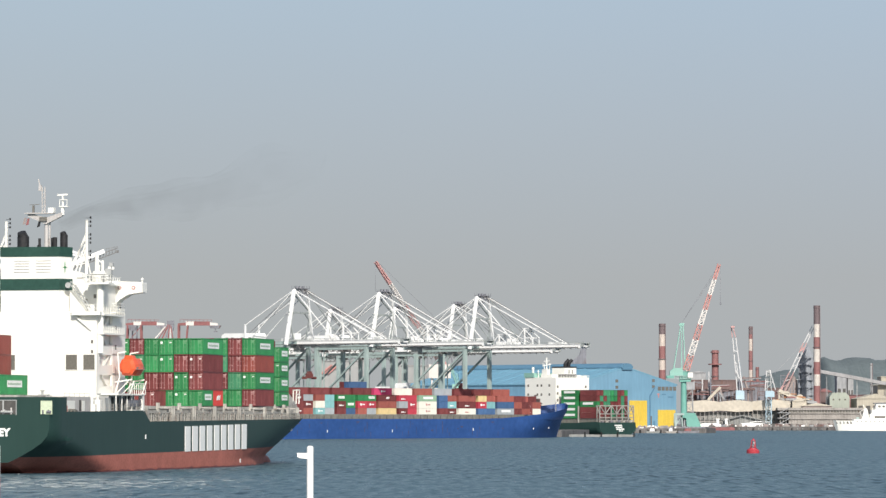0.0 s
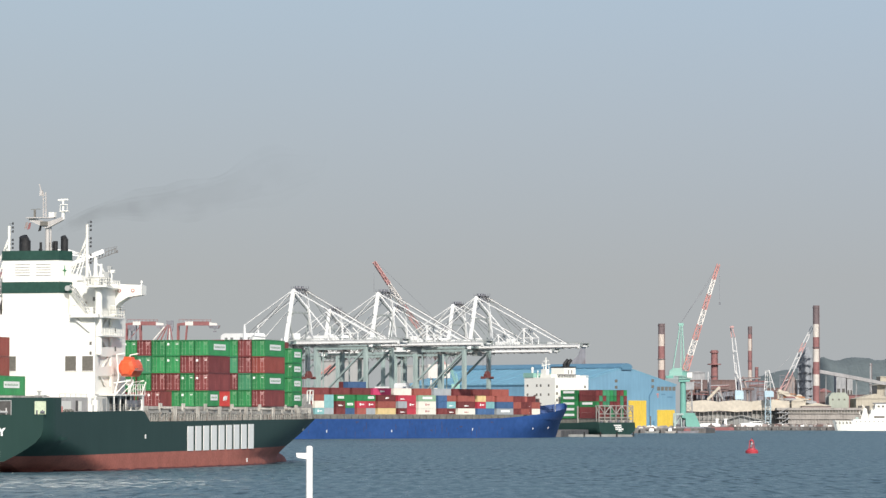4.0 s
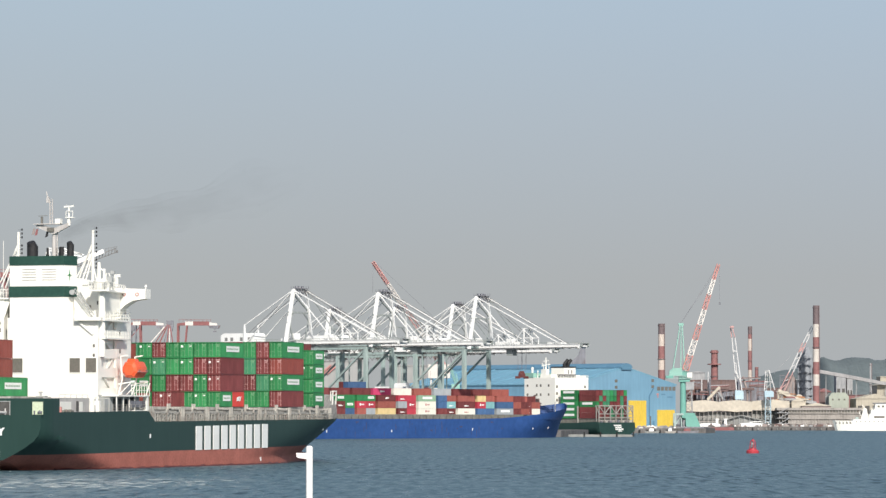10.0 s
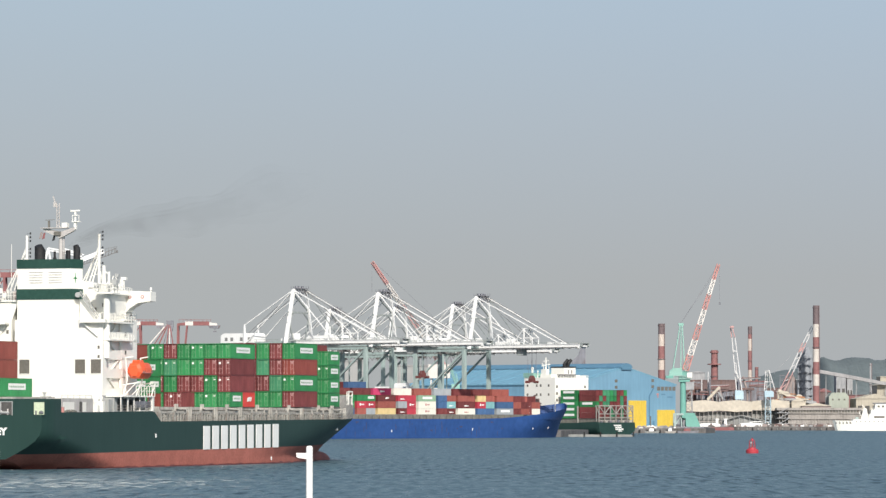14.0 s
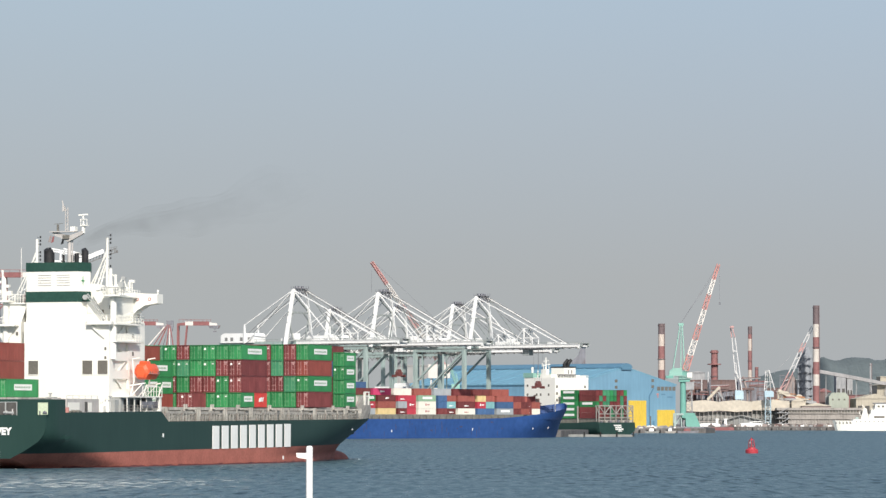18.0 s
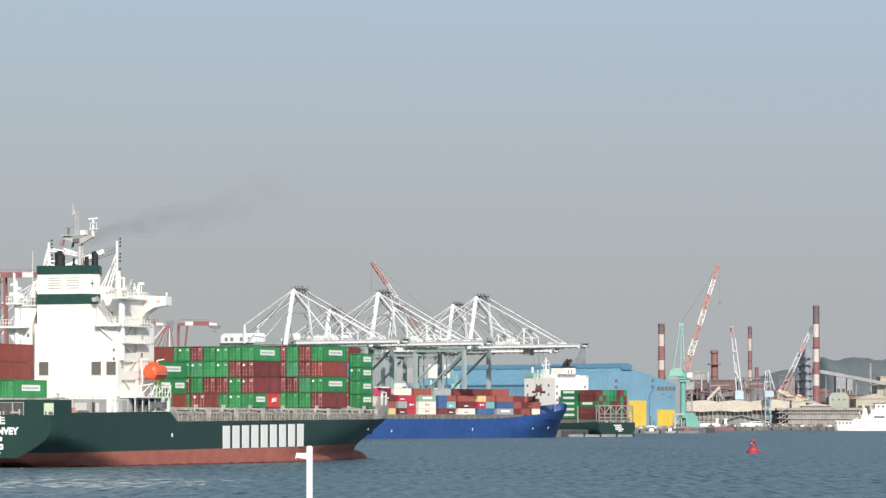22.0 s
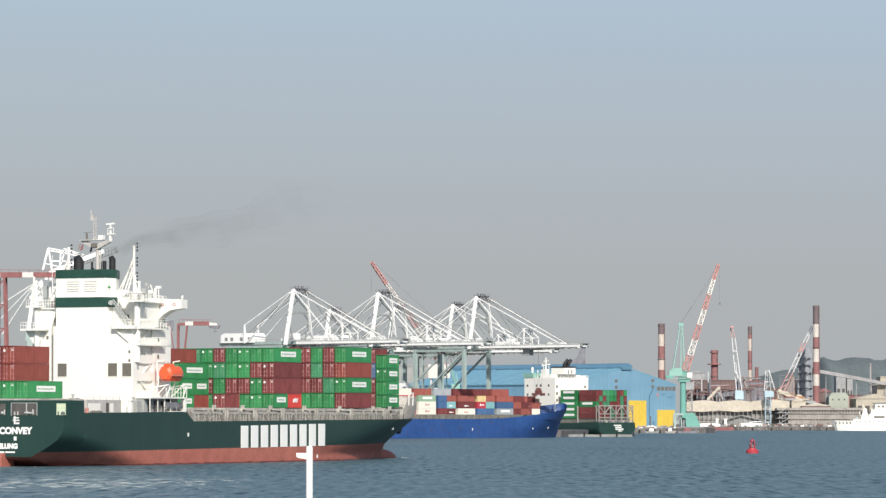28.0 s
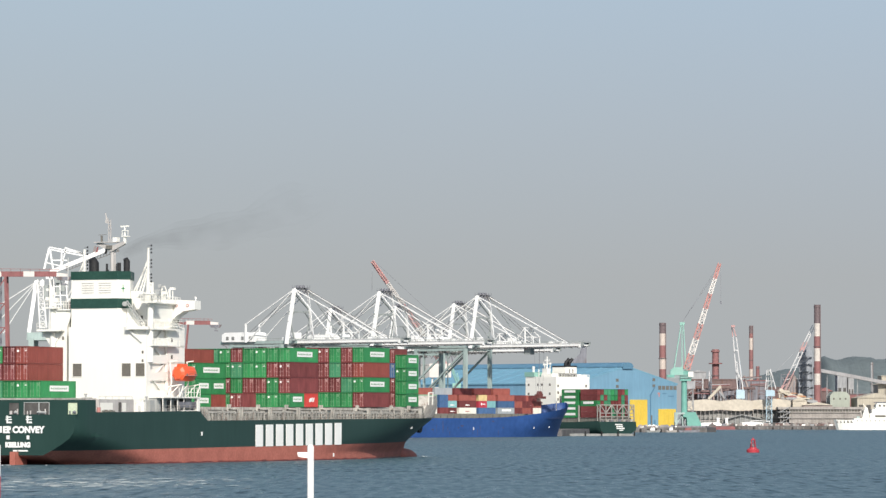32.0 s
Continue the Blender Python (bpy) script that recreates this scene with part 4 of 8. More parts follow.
rod(bm, (12.7, -153.4, 8.6), (12.7, -153.4, 9.7), 0.35, n=10)
part("fire_box", bm, M["sig_red"], ship, "small red fire box on the poop")
for a, b, w, z in ((-138.6, 12.2, 0.5, 10.0), (-137.2, 12.6, 0.4, 10.7), (-134.6, 12.2, 0.9, 11.0), (-149, 8.0, 0.7, 11.4), (-156, 11.0, 0.5, 10.2)):
    bm = B()
    box(bm, b - w, b + w, a - w, a + w, 7.4, z)
    rod(bm, (b - w * 0.3, a, z - 0.05), (b - w * 0.3, a, z + 0.5), 0.18, n=8)
    rod(bm, (b - w * 0.3, a, z + 0.45), (b - w * 0.3, a, z + 0.65), 0.32, n=10)
    part("deck_vent", bm, M["white" if w < 0.6 else "grey_house"], ship, "box vent on the poop")
for b, a in ((3.0, -149), (-1, -146), (8, -146.5)):
    bm = B()
    rod(bm, (b, a, 7.4), (b, a, 11.6), 0.2, n=8)
    part("vent_pipe", bm, M["white"], ship)
bm = B()
box(bm, -13.6, 13.6, -157, -134, 7.35, 7.5)
part("poop_deck", bm, M["deck_beige"], ship)
bm = B()
box(bm, -11.5, 8.5, -162.5, -146.5, 10.9, 11.25)
for b in (-11, -5, 0, 5, 8.2):
    for a in (-161.5, -154, -147):
        box(bm, b - 0.25, b + 0.25, a - 0.25, a + 0.25, 7.4, 10.9)
part("stern_container_stand", bm, M["deck_beige"], ship, "beige-grey container stand on the poop")
# lifeboat and its davit
SECTION = ((-1.5, -0.25), (-1.4, 0.55), (-0.95, 1.4), (0.95, 1.4), (1.4, 0.55), (1.5, -0.25), (0.85, -1.2), (-0.85, -1.2))
bm = B()
rows = []
for t, w, h in ((-1.0, 0.5, 0.62), (-0.86, 0.86, 0.9), (-0.4, 1.0, 1.0), (0.3, 1.0, 1.0), (0.75, 0.84, 0.9), (1.0, 0.3, 0.55)):
    rows.append([(13.55 + x * w, -123.2 + 2.8 * t, 15.6 + z * h) for x, z in SECTION])
vs = shell(bm, rows, closed=True, smooth=False)
bm.faces.new(vs[0])
bm.faces.new(vs[-1][::-1])
boat = part("lifeboat", bm, M["orange"], ship, "bright orange enclosed lifeboat")
bm = B()
prism(bm, [(12.8, 16.9), (14.3, 16.9), (14.1, 17.45), (13.0, 17.45)], -125.0, -123.4)
part("cockpit", bm, M["orange"], boat)
bm = B()
for s_ in (-1, 1):
    for (t0, w0, h0), (t1, w1, h1) in (((-0.86, 0.86, 0.9), (-0.4, 1.0, 1.0)), ((-0.4, 1.0, 1.0), (0.3, 1.0, 1.0)), ((0.3, 1.0, 1.0), (0.75, 0.84, 0.9))):
        bar(bm, (13.55 + s_ * 1.51 * w0, -123.2 + 2.8 * t0, 15.6 - 0.25 * h0), (13.55 + s_ * 1.51 * w1, -123.2 + 2.8 * t1, 15.6 - 0.25 * h1), 0.12)
for x in (-1.2, 0.0, 1.2):
    bar(bm, (13.55 + x * 0.86, -125.64, 15.0), (13.55 + x * 0.7, -125.64, 16.6), 0.07)
part("hull_band", bm, M["sig_red"], boat, "dull red seam round the boat")
bm = B()
for k in range(7):
    a = -125.2 + k * 0.62
    box(bm, 14.85, 15.02, a, a + 0.25, 15.35, 15.7)
part("boat_window", bm, M["window"], boat)
bm = B()
for a in (-126.4, -120.0):
    for p, q in (((11.9, a, 11.6), (12.6, a, 14.2)), ((12.6, a, 14.2), (12.3, a, 17.8)), ((12.3, a, 17.8), (13.6, a, 18.0)), ((14.2, a, 11.6), (14.9, a, 13.6)), ((11.9, a, 13.4), (14.6, a, 13.8))):
        bar(bm, p, q, 0.17)
for k in range(8):
    bar(bm, (14.4, -127 + k * 1.15, 11.5), (14.4, -127 + k * 1.15, 13.2), 0.09)
bar(bm, (14.4, -127, 13.2), (14.4, -119, 13.2), 0.09)
bar(bm, (14.4, -127, 12.4), (14.4, -119, 12.4), 0.09)
for k in range(3):
    bar(bm, (12.2, -127 + 3.2 * k, 11.6), (14.0, -126.4 + 3.2 * k, 13.6), 0.11)
part("davit", bm, M["white"], ship, "white lifeboat davits and rails")
bm = B()
box(bm, 10.2, 14.15, -132.2, -118.4, 11.4, 11.65)
box(bm, 13.4, 14.1, -119.2, -118.4, 9.0, 11.5)
part("boat_deck", bm, M["white"], ship, "white boat deck")
# masts
bm = B()
rod(bm, (1.35, -127.7, 33.5), (1.35, -127.7, 38.2), 0.36, 0.3, n=12)
bar(bm, (1.85, -127.5, 33.5), (1.85, -127.5, 38.0), 0.16)
for k in range(9):
    bar(bm, (1.4, -127.6, 33.8 + 0.5 * k), (1.85, -127.5, 33.8 + 0.5 * k), 0.08)
for x1, z1 in ((-1.5, 38.8), (4.0, 38.8)):
    prism(bm, [(1.4, 37.3), (1.4, 38.3), (x1, z1 + 0.3), (x1, z1 - 0.25)], -128.2, -127.6)
box(bm, -1.9, 2.6, -128.6, -127.2, 38.9, 39.05)
part("main_mast", bm, M["poop_pink"], ship, "white signal mast above the funnel")
bm = B()
box(bm, 0.45, 1.6, -128.45, -127.4, 37.75, 38.4)
part("mast_lamp", bm, M["window"], ship)
bm = B()
bar(bm, (-0.65, -127.9, 39), (-0.65, -127.9, 40.2), 0.3)
bar(bm, (-1.3, -127.9, 40.3), (0.3, -127.9, 40.35), 0.08)
part("radar_arm", bm, M["window"], ship)
bm = B()
for b in (0.75, 1.2):
    bar(bm, (b, -127.9, 39.0), (b - 0.05, -127.9, 43.0), 0.14)
for k in range(6):
    bar(bm, (0.75, -127.9, 39.2 + 0.62 * k), (1.2, -127.9, 39.75 + 0.62 * k), 0.09)
bar(bm, (0.55, -127.9, 42.4), (0.1, -127.9, 44.2), 0.16)
bar(bm, (0.35, -127.9, 42.4), (0.42, -127.9, 43.3), 0.4)
part("topmast", bm, M["poop_pink"], ship, "thin white lattice topmast")
bm = B()
bar(bm, (4.0, -127.9, 38.7), (4.0, -127.9, 40.0), 0.42)
box(bm, 3.5, 4.85, -128.3, -127.5, 39.9, 40.05)
for x in (3.6, 4.75):
    bar(bm, (x, -128.2, 40), (x, -128.2, 41.0), 0.08)
bar(bm, (3.6, -128.2, 41.0), (4.75, -128.2, 41.0), 0.1)
bar(bm, (3.15, -127.9, 41.7), (4.8, -127.9, 41.8), 0.3, 0.25)
bar(bm, (4.0, -127.9, 40.0), (4.0, -127.9, 41.8), 0.24)
box(bm, 1.8, 2.7, -128.4, -127.4, 39.05, 39.8)
part("radar", bm, M["white"], ship, "white radar scanner on the mast arm")
for b, z, col in ((-1.6, 37.6, "old_red"), (-2.1, 37.7, "dusty_brown"), (0.2, 37.3, "black")):
    bm = B()
    prism(bm, [(b - 0.28, z - 0.45), (b + 0.2, z - 0.3), (b + 0.36, z + 0.65), (b + 0.02, z + 0.6)], -128.0, -127.96)
    part("signal_flag", bm, M[col], ship, "small signal flag")
for b, z1 in ((-6.4, 38.0), (6.45, 38.1)):
    bm = B()
    rod(bm, (b, -123.7, 29), (b, -123.7, z1), 0.24, n=10)
    for dx, zt in ((3.6, 35.4), (2.9, 36.0), (2.2, 34.6), (1.5, 33.8)):
        bar(bm, (b - dx, -123.7, 29.0), (b - 0.1, -123.7, zt), 0.19)
    bar(bm, (b - 1.6, -119.5, 28.5), (b - 0.1, -123.7, 35.0), 0.2)
    bar(bm, (b + 0.7, -123.0, 28.8), (b + 0.1, -123.7, 32.4), 0.16)
    for k in range(4):
        bar(bm, (b - 1.7 + 0.4 * k, -123.7, 31.2 + k), (b, -123.7, 31.6 + k), 0.09)
    part("signal_post", bm, M["white"], ship, "white lattice signal post")
    for k in range(9):
        z = z1 + 0.2 - k * 0.62 - (k // 3) * 0.7
        bm = B()
        rod(bm, (b + 0.62, -123.7, z), (b + 0.62, -123.7, z + 0.34), 0.13, n=8)
        box(bm, b, b + 0.6, -123.73, -123.67, z + 0.1, z + 0.15)
        part("signal_lamp", bm, M["black"], ship)
bm = B()
rod(bm, (7.4, -119.6, 28), (7.4, -119.6, 30.4), 0.4, n=12)
bar(bm, (6.6, -119.6, 29), (7.3, -119.6, 31.4), 0.13)
bar(bm, (8.6, -119.6, 29), (7.6, -119.6, 31.4), 0.13)
rod(bm, (9.0, -119.2, 29.2), (9.0, -119.2, 30.7), 0.1, n=8)
box(bm, 8.55, 9.45, -119.5, -118.9, 30.7, 31.15)
rod(bm, (9.6, -121.5, 28.6), (9.6, -121.5, 30.8), 0.14, n=8)
for k in range(5):
    bar(bm, (6.0 + 0.7 * k, -120.5, 28.6), (6.1 + 0.7 * k, -120.5, 30.0 + (k * 37 % 5) * 0.25), 0.12)
    box(bm, 5.9 + 0.7 * k, 6.35 + 0.7 * k, -120.8, -120.3, 29.3 + (k % 2) * 0.6, 29.9 + (k % 2) * 0.5)
part("aerial_group", bm, M["white"], ship, "white aerials and gear above the bridge")
# marks on the hull
bm = B()
E0, E1 = -96.4, -58.2
step = (E1 - E0) / 9
for i in range(9):
    a0 = E0 + i * step
    z0, z1 = 2.85 + 0.0045 * i * step - 0.15, 6.68 + 0.0095 * i * step
    bm = B()
    p, q = a0 + step * 0.06, a0 + step * 0.76
    lo, hi = max(half_breadth(p, z0), half_breadth(q, z0)), max(half_breadth(p, z1), half_breadth(q, z1))
    prism(bm, [(lo - 0.4, z0), (lo + 0.09, z0), (hi + 0.09, z1), (hi - 0.4, z1)], p, q)
    part("name_block", bm, M["logo"], ship, "plain white block on the hull side")
for a, z in ((-117.7, 5.1), (-22.0, 6.1), (-62, 0.9)):
    bm = B()
    b = half_breadth(a, z)
    box(bm, b - 0.2, b + 0.06, a - 0.25, a + 0.25, z - 0.3, z + 0.35)
    part("scupper", bm, M["logo"], ship, "white overboard outlet")


def lettering(text, size, x, z):
    cu = bpy.data.curves.new("lettering", "FONT")
    cu.body, cu.size, cu.extrude, cu.align_x, cu.offset = text, size, 0.02, "CENTER", 0.085
    o = new("lettering", cu)
    o.data.materials.append(M["logo"])
    o.parent = ship
    o.matrix_basis = pose(x, -163.06, z, 90, 0, 0)
    return tagged(o, "white lettering on the transom")


lettering("CONVEY", 1.5, 4.5, 5.42)
lettering("ER", 1.5, 0.45, 5.42)
lettering("KEELUNG", 1.1, 2.5, 3.0)
bars = [(-2.5, -1.65, 5.42, 6.5), (-1.4, -0.6, 5.42, 6.5), (1.6, 2.4, 2.25, 2.5), (2.6, 4.4, 2.25, 2.5), (0.3, 0.9, 4.3, 4.95), (4.2, 4.7, 4.3, 4.95)]
for x0 in (0.1, 4.0):
    bars += [(x0 + 0.1, x0 + 1.1, 7.95, 8.15), (x0, x0 + 1.2, 7.55, 7.75), (x0 + 0.2, x0 + 0.5, 7.0, 8.3), (x0 + 0.6, x0 + 1.2, 7.0, 7.3)]
for x0, x1, z0, z1 in bars:
    bm = B()
    box(bm, x0, x1, -163.08, -163.0, z0, z1)
    part("transom_bar", bm, M["logo"], ship, "plain white bar on the transom")

# cargo: (outer edge, aft face, tier base, rows, sizes, colours by tier from the outermost row inwards)
G, T, R, N, K, U = "cont_green", "cont_teal", "cont_maroon", "cont_red", "cont_blue", "cont_rust"
rng = random.Random(5)


def stow(outer, aft, base, sizes, tiers, rows, logos=(), gap=0.03, first=None, inner=None, seen=9):
    """Stack tiers of containers; sizes gives each tier's type, inner that of all rows but the outermost."""
    z = [base, base]
    for k, tier in enumerate(tiers):
        for r in range(rows):
            size = sizes[k] if r == 0 or not inner else inner
            L, H = SIZES[size]
            zz = z[0] if r == 0 or not inner else z[1]
            b = outer - 1.22 - r * 2.52
            if b < -13:
                continue
            col = tier[r] if r < len(tier) else rng.choice((G, G, T, R, R))
            if col is None:
                continue
            if r == 0 and first and k in first:
                for j, c in enumerate(first[k]):
                    container("20h" if size == "40h" else "20", c, ship, (b, aft + 3.05 + j * 6.12, zz), logo=c != U)
                continue
            container(size, col, ship, (b, aft + L / 2, zz), logo=(r == 0 and k in logos), deep="green" if r >= seen else "")
        z[0] += SIZES[sizes[k]][1] + gap
        z[1] += SIZES[inner or sizes[k]][1] + gap


S4, H4 = "40", "40h"
stow(11.25, -75.7, 9.98, (S4, H4, H4, S4), [[G, G, G, R, R, G, R], [R, G, R, R, G, R, G], [R, R, G, G, T, G, G], [G, G, G, G, R, G, T]], 9, logos=(3,), first={0: (G, "cont_scarlet")})
stow(11.25, -42.7, 10.05, (H4, H4, H4, H4), [[R, G, G, G], [G, T, R, R], [U, R, T, R], [G, R, G, R]], 9, logos=(1, 3), seen=4)
stow(8.75, -16.9, 10.2, ("20", "20", "20", "20"), [[G, R], [G, R, R], [G, K, R], [G, R, R]], 7, logos=(0, 1, 2, 3), inner="20h", seen=3)
stow(-0.1, -92.2, 9.7, (S4, H4, H4, S4), [[U, G], [G, G], [G, R], [None, U, G, G]], 5, logos=(2,), first={0: (G, U), 1: (G, G)}, seen=3)
container("20", R, ship, (4.99, -83.03, 9.9))
stow(5.0, -159.6, 11.32, (H4, H4, H4), [[G, G, G, T], [None, U, R, R], [None, U, R, G]], 7, logos=(0,))

inner_stacks(ship, "green")


# foam at the stem, along the side and in the wake
def fleck(bm, x, y, lx, ly, hz, seed):
    n = 9
    ring = []
    for k in range(n):
        t = 2 * math.pi * k / n
        j = 0.7 + 0.5 * noise.noise(Vector((seed * 3.1, k * 0.9, 0)))
        ring.append((x + lx * j * math.cos(t), y + ly * j * math.sin(t)))
    low = [bm.verts.new((px, py, -0.05)) for px, py in ring]
    top = [bm.verts.new((x + (px - x) * 0.5, y + (py - y) * 0.5, hz)) for px, py in ring]
    for k in range(n):
        bm.faces.new((low[k], low[(k + 1) % n], top[(k + 1) % n], top[k]))
    bm.faces.new(top)


rng = random.Random(21)
bm = B()
for i in range(50):
    a = -166 - abs(rng.gauss(0, 26))
    fleck(bm, rng.gauss(0, 5), a, rng.uniform(0.1, 0.5), rng.uniform(0.3, 1.4), rng.uniform(0.02, 0.07), i)
for i in range(9):
    a, b = rng.uniform(4, 10), abs(rng.gauss(0, 1.2)) + 0.6
    fleck(bm, b, a, rng.uniform(0.15, 0.5), rng.uniform(0.3, 0.8), rng.uniform(0.03, 0.08), 500 + i)
tagged(part("wake_foam", bm, M["foam"], ship, "thin white foam flecks along the hull"), kind="stuff")


# churned water that the turning ship has left behind it
rng = random.Random(41)
bm = B()
for i in range(420):
    u = rng.random()
    x, y = -74 + 50 * u + rng.gauss(0, 3), rng.uniform(415, 560) - 18 * (u - 0.5)
    fleck(bm, x, y, rng.uniform(0.8, 3.4) * (1.2 - 0.6 * u), rng.uniform(0.4, 1.6), rng.uniform(0.01, 0.03), 900 + i)
solo("wake", bm, M["wake"], "pale churned water left behind the ship", "wake", kind="stuff")
bm = B()
for i in range(230):
    u = rng.random() ** 1.3
    x, y = -60 + 32 * u + rng.gauss(0, 2), 488 + rng.gauss(0, 20)
    fleck(bm, x, y, rng.uniform(0.3, 2.4), rng.uniform(0.1, 0.45), rng.uniform(0.012, 0.03), 1300 + i)
solo("foam_crests", bm, M["crest"], "broken pale foam crests on the wake", "foam", kind="stuff")
# wet line at the foot of the boot topping
bm = B()
for s in (-1, 1):
    rows = []
    a = -150.0
    while a < 0.5:
        z1 = 0.22 + 0.3 * noise.noise(Vector((a * 0.35, s, 0))) + 0.15 * noise.noise(Vector((a * 1.3, s, 4)))
        rows.append([(s * (half_breadth(a, z) + 0.03), a, z) for z in (-0.5, -0.1, max(0.06, z1))])
        a += 1.0
    shell(bm, rows)
part("wet_line", bm, M["wet_red"], ship, "dark wet line of weed at the waterline")


# ---- the moored blue ship ----
BLUE = pose(56.2, 1835, 0, 0, 0, -38)
blue = thing("container_ship", BLUE, "blue-hulled container ship moored at the quay, stacked with mixed containers", "container ship")


def blue_half(a, z):
    full = 16.0
    a1 = -9 + 7 * smooth01(z / 12.5) ** 0.9
    a0 = -72 + 36 * smooth01(z / 13)
    if a <= a0:
        return full
    return full * max(0.0, 1 - smooth01((a - a0) / (a1 - a0)) ** (1.9 + 0.5 * smooth01(z / 9)))


def blue_top(a):
    return 8.3 if a < -86 else 8.3 + 7.0 * smooth01((a + 86) / 84) ** 1.8


BST = [-235, -200, -160, -120, -90, -70, -60, -54, -48, -42, -36, -30, -25, -20, -16, -12.5]
bm = B()
for s in (-1, 1):
    rows = []
    for a in BST:
        rows.append([(s * blue_half(a, blue_top(a) * i / 6 - (0.8 if i == 0 else 0)), a, blue_top(a) * i / 6 - (0.8 if i == 0 else 0)) for i in range(7)])
    for k in (0.3, 0.6, 0.85, 1.0):
        row = []
        for i in range(7):
            z = (blue_top(-12.5) + (15.5 - blue_top(-12.5)) * k) * i / 6
            a = -12.5 + (-9 + 7 * smooth01(z / 12.5) ** 0.9 + 12.5) * k
            row.append((s * blue_half(a, z), a, z - (0.8 if i == 0 else 0)))
        rows.append(row)
    shell(bm, rows)
shell(bm, [[(-16, -235, -0.8), (16, -235, -0.8)], [(-16, -235, 8.3), (16, -235, 8.3)]], smooth=False)
part("hull", bm, M["hull_blue"], blue, "bright blue hull with faint rust streaks")
bm = B()
shell(bm, [[(-blue_half(a, 8.8), a, 8.1), (blue_half(a, 8.8), a, 8.1)] for a in BST], smooth=False)
part("main_deck", bm, M["deck_beige"], blue)
bm = B()
box(bm, -14.2, 14.2, -232, -52, 8.0, 10.2)
box(bm, -9, 9, -52, -34, 8.0, 10.2)
part("hatch_coaming", bm, M["coaming"], blue, "stained grey hatch coaming")
bm = B()
a = -228
while a < -52:
    bar(bm, (15.4, a, 8.1), (15.4, a, 10.2), 0.22)
    a += 4.6
bar(bm, (15.5, -228, 9.4), (15.5, -54, 9.4), 0.1)
part("deck_stanchions", bm, M["coaming"], blue, "rusty grey deck stanchions")
for a, z in ((-46, 4.2), (-91, 3.8), (-30, 4.6), (-147, 3.2), (-190, 3.2)):
    bm = B()
    b = blue_half(a, z)
    box(bm, b - 0.5, b + 0.06, a - 0.22, a + 0.22, z - 0.55, z + 0.55)
    part("draught_mark", bm, M["logo"], blue, "white mark on the blue hull")
rng = random.Random(23)
for k in range(46):
    a, z1 = rng.uniform(-215, -66), rng.uniform(2.5, 7.4)
    z0, w = max(0.3, z1 - rng.uniform(0.6, 3.6)), rng.uniform(0.06, 0.22)
    if k % 6 == 0:
        z0, w = z1 - rng.uniform(0.3, 0.7), rng.uniform(0.5, 1.6)
    b = min(blue_half(a, z) for z in (z0, z1))
    bm = B()
    prism(bm, [(a - w, z1), (a + w, z1), (a + w * 0.4, z0), (a - w * 0.4, z0)], b - 0.2, b + 0.03, "x")
    part("rust_streak", bm, M["rust_run"], blue, "dull rust run on the blue side")
bm = B()
rod(bm, (0, -9, 7.6), (0, -9, 17.6), 0.22)
box(bm, -0.6, 0.6, -9.6, -8.6, 15.8, 16.2)
part("foremast", bm, M["white"], blue)

# containers aboard: bays of 40 ft, outermost row faces the water
W_, Y_, A_, O_, P_, B_, S_ = "cont_white", "cont_yellow", "cont_aqua", "cont_orange", "cont_magenta", "cont_blue", "cont_grey"
rng = random.Random(11)
BAYS = [
    # aft edge, tiers of the outer row (a pair: two 20 ft boxes), extra tiers further in
    (-47.5, [(R, W_), (R, O_)], [(O_, R)]),
    (-61.3, [(R, O_), (O_, R)], [(R, R)]),
    (-75.1, [S_, B_, O_], [O_]),
    (-88.9, [(B_, B_), (N, A_), (Y_, O_)], [R]),
    (-102.7, [W_, R, O_], [R]),
    (-116.5, [(R, R), (B_, A_), (B_, O_)], [S_]),
    (-130.3, [W_, W_, "cont_mint"], [O_]),
    (-144.1, [(R, N), (S_, N), (N, N)], [W_]),
    (-157.9, [Y_, O_, R], [P_]),
    (-171.7, [(O_, S_), (N, N), (G, G)], [R, B_]),
    (-185.5, [(R, B_), (R, G), (G, G)], [R]),
    (-199.3, [(A_, S_), (W_, A_), (O_, A_)], [R]),
    (-213.1, [(R, O_), (R, R), (R, S_)], [R]),
]
TIER = (10.25, 12.87, 15.79, 18.41, 21.33)
TALL = {12.87: "h", 18.41: "h"}
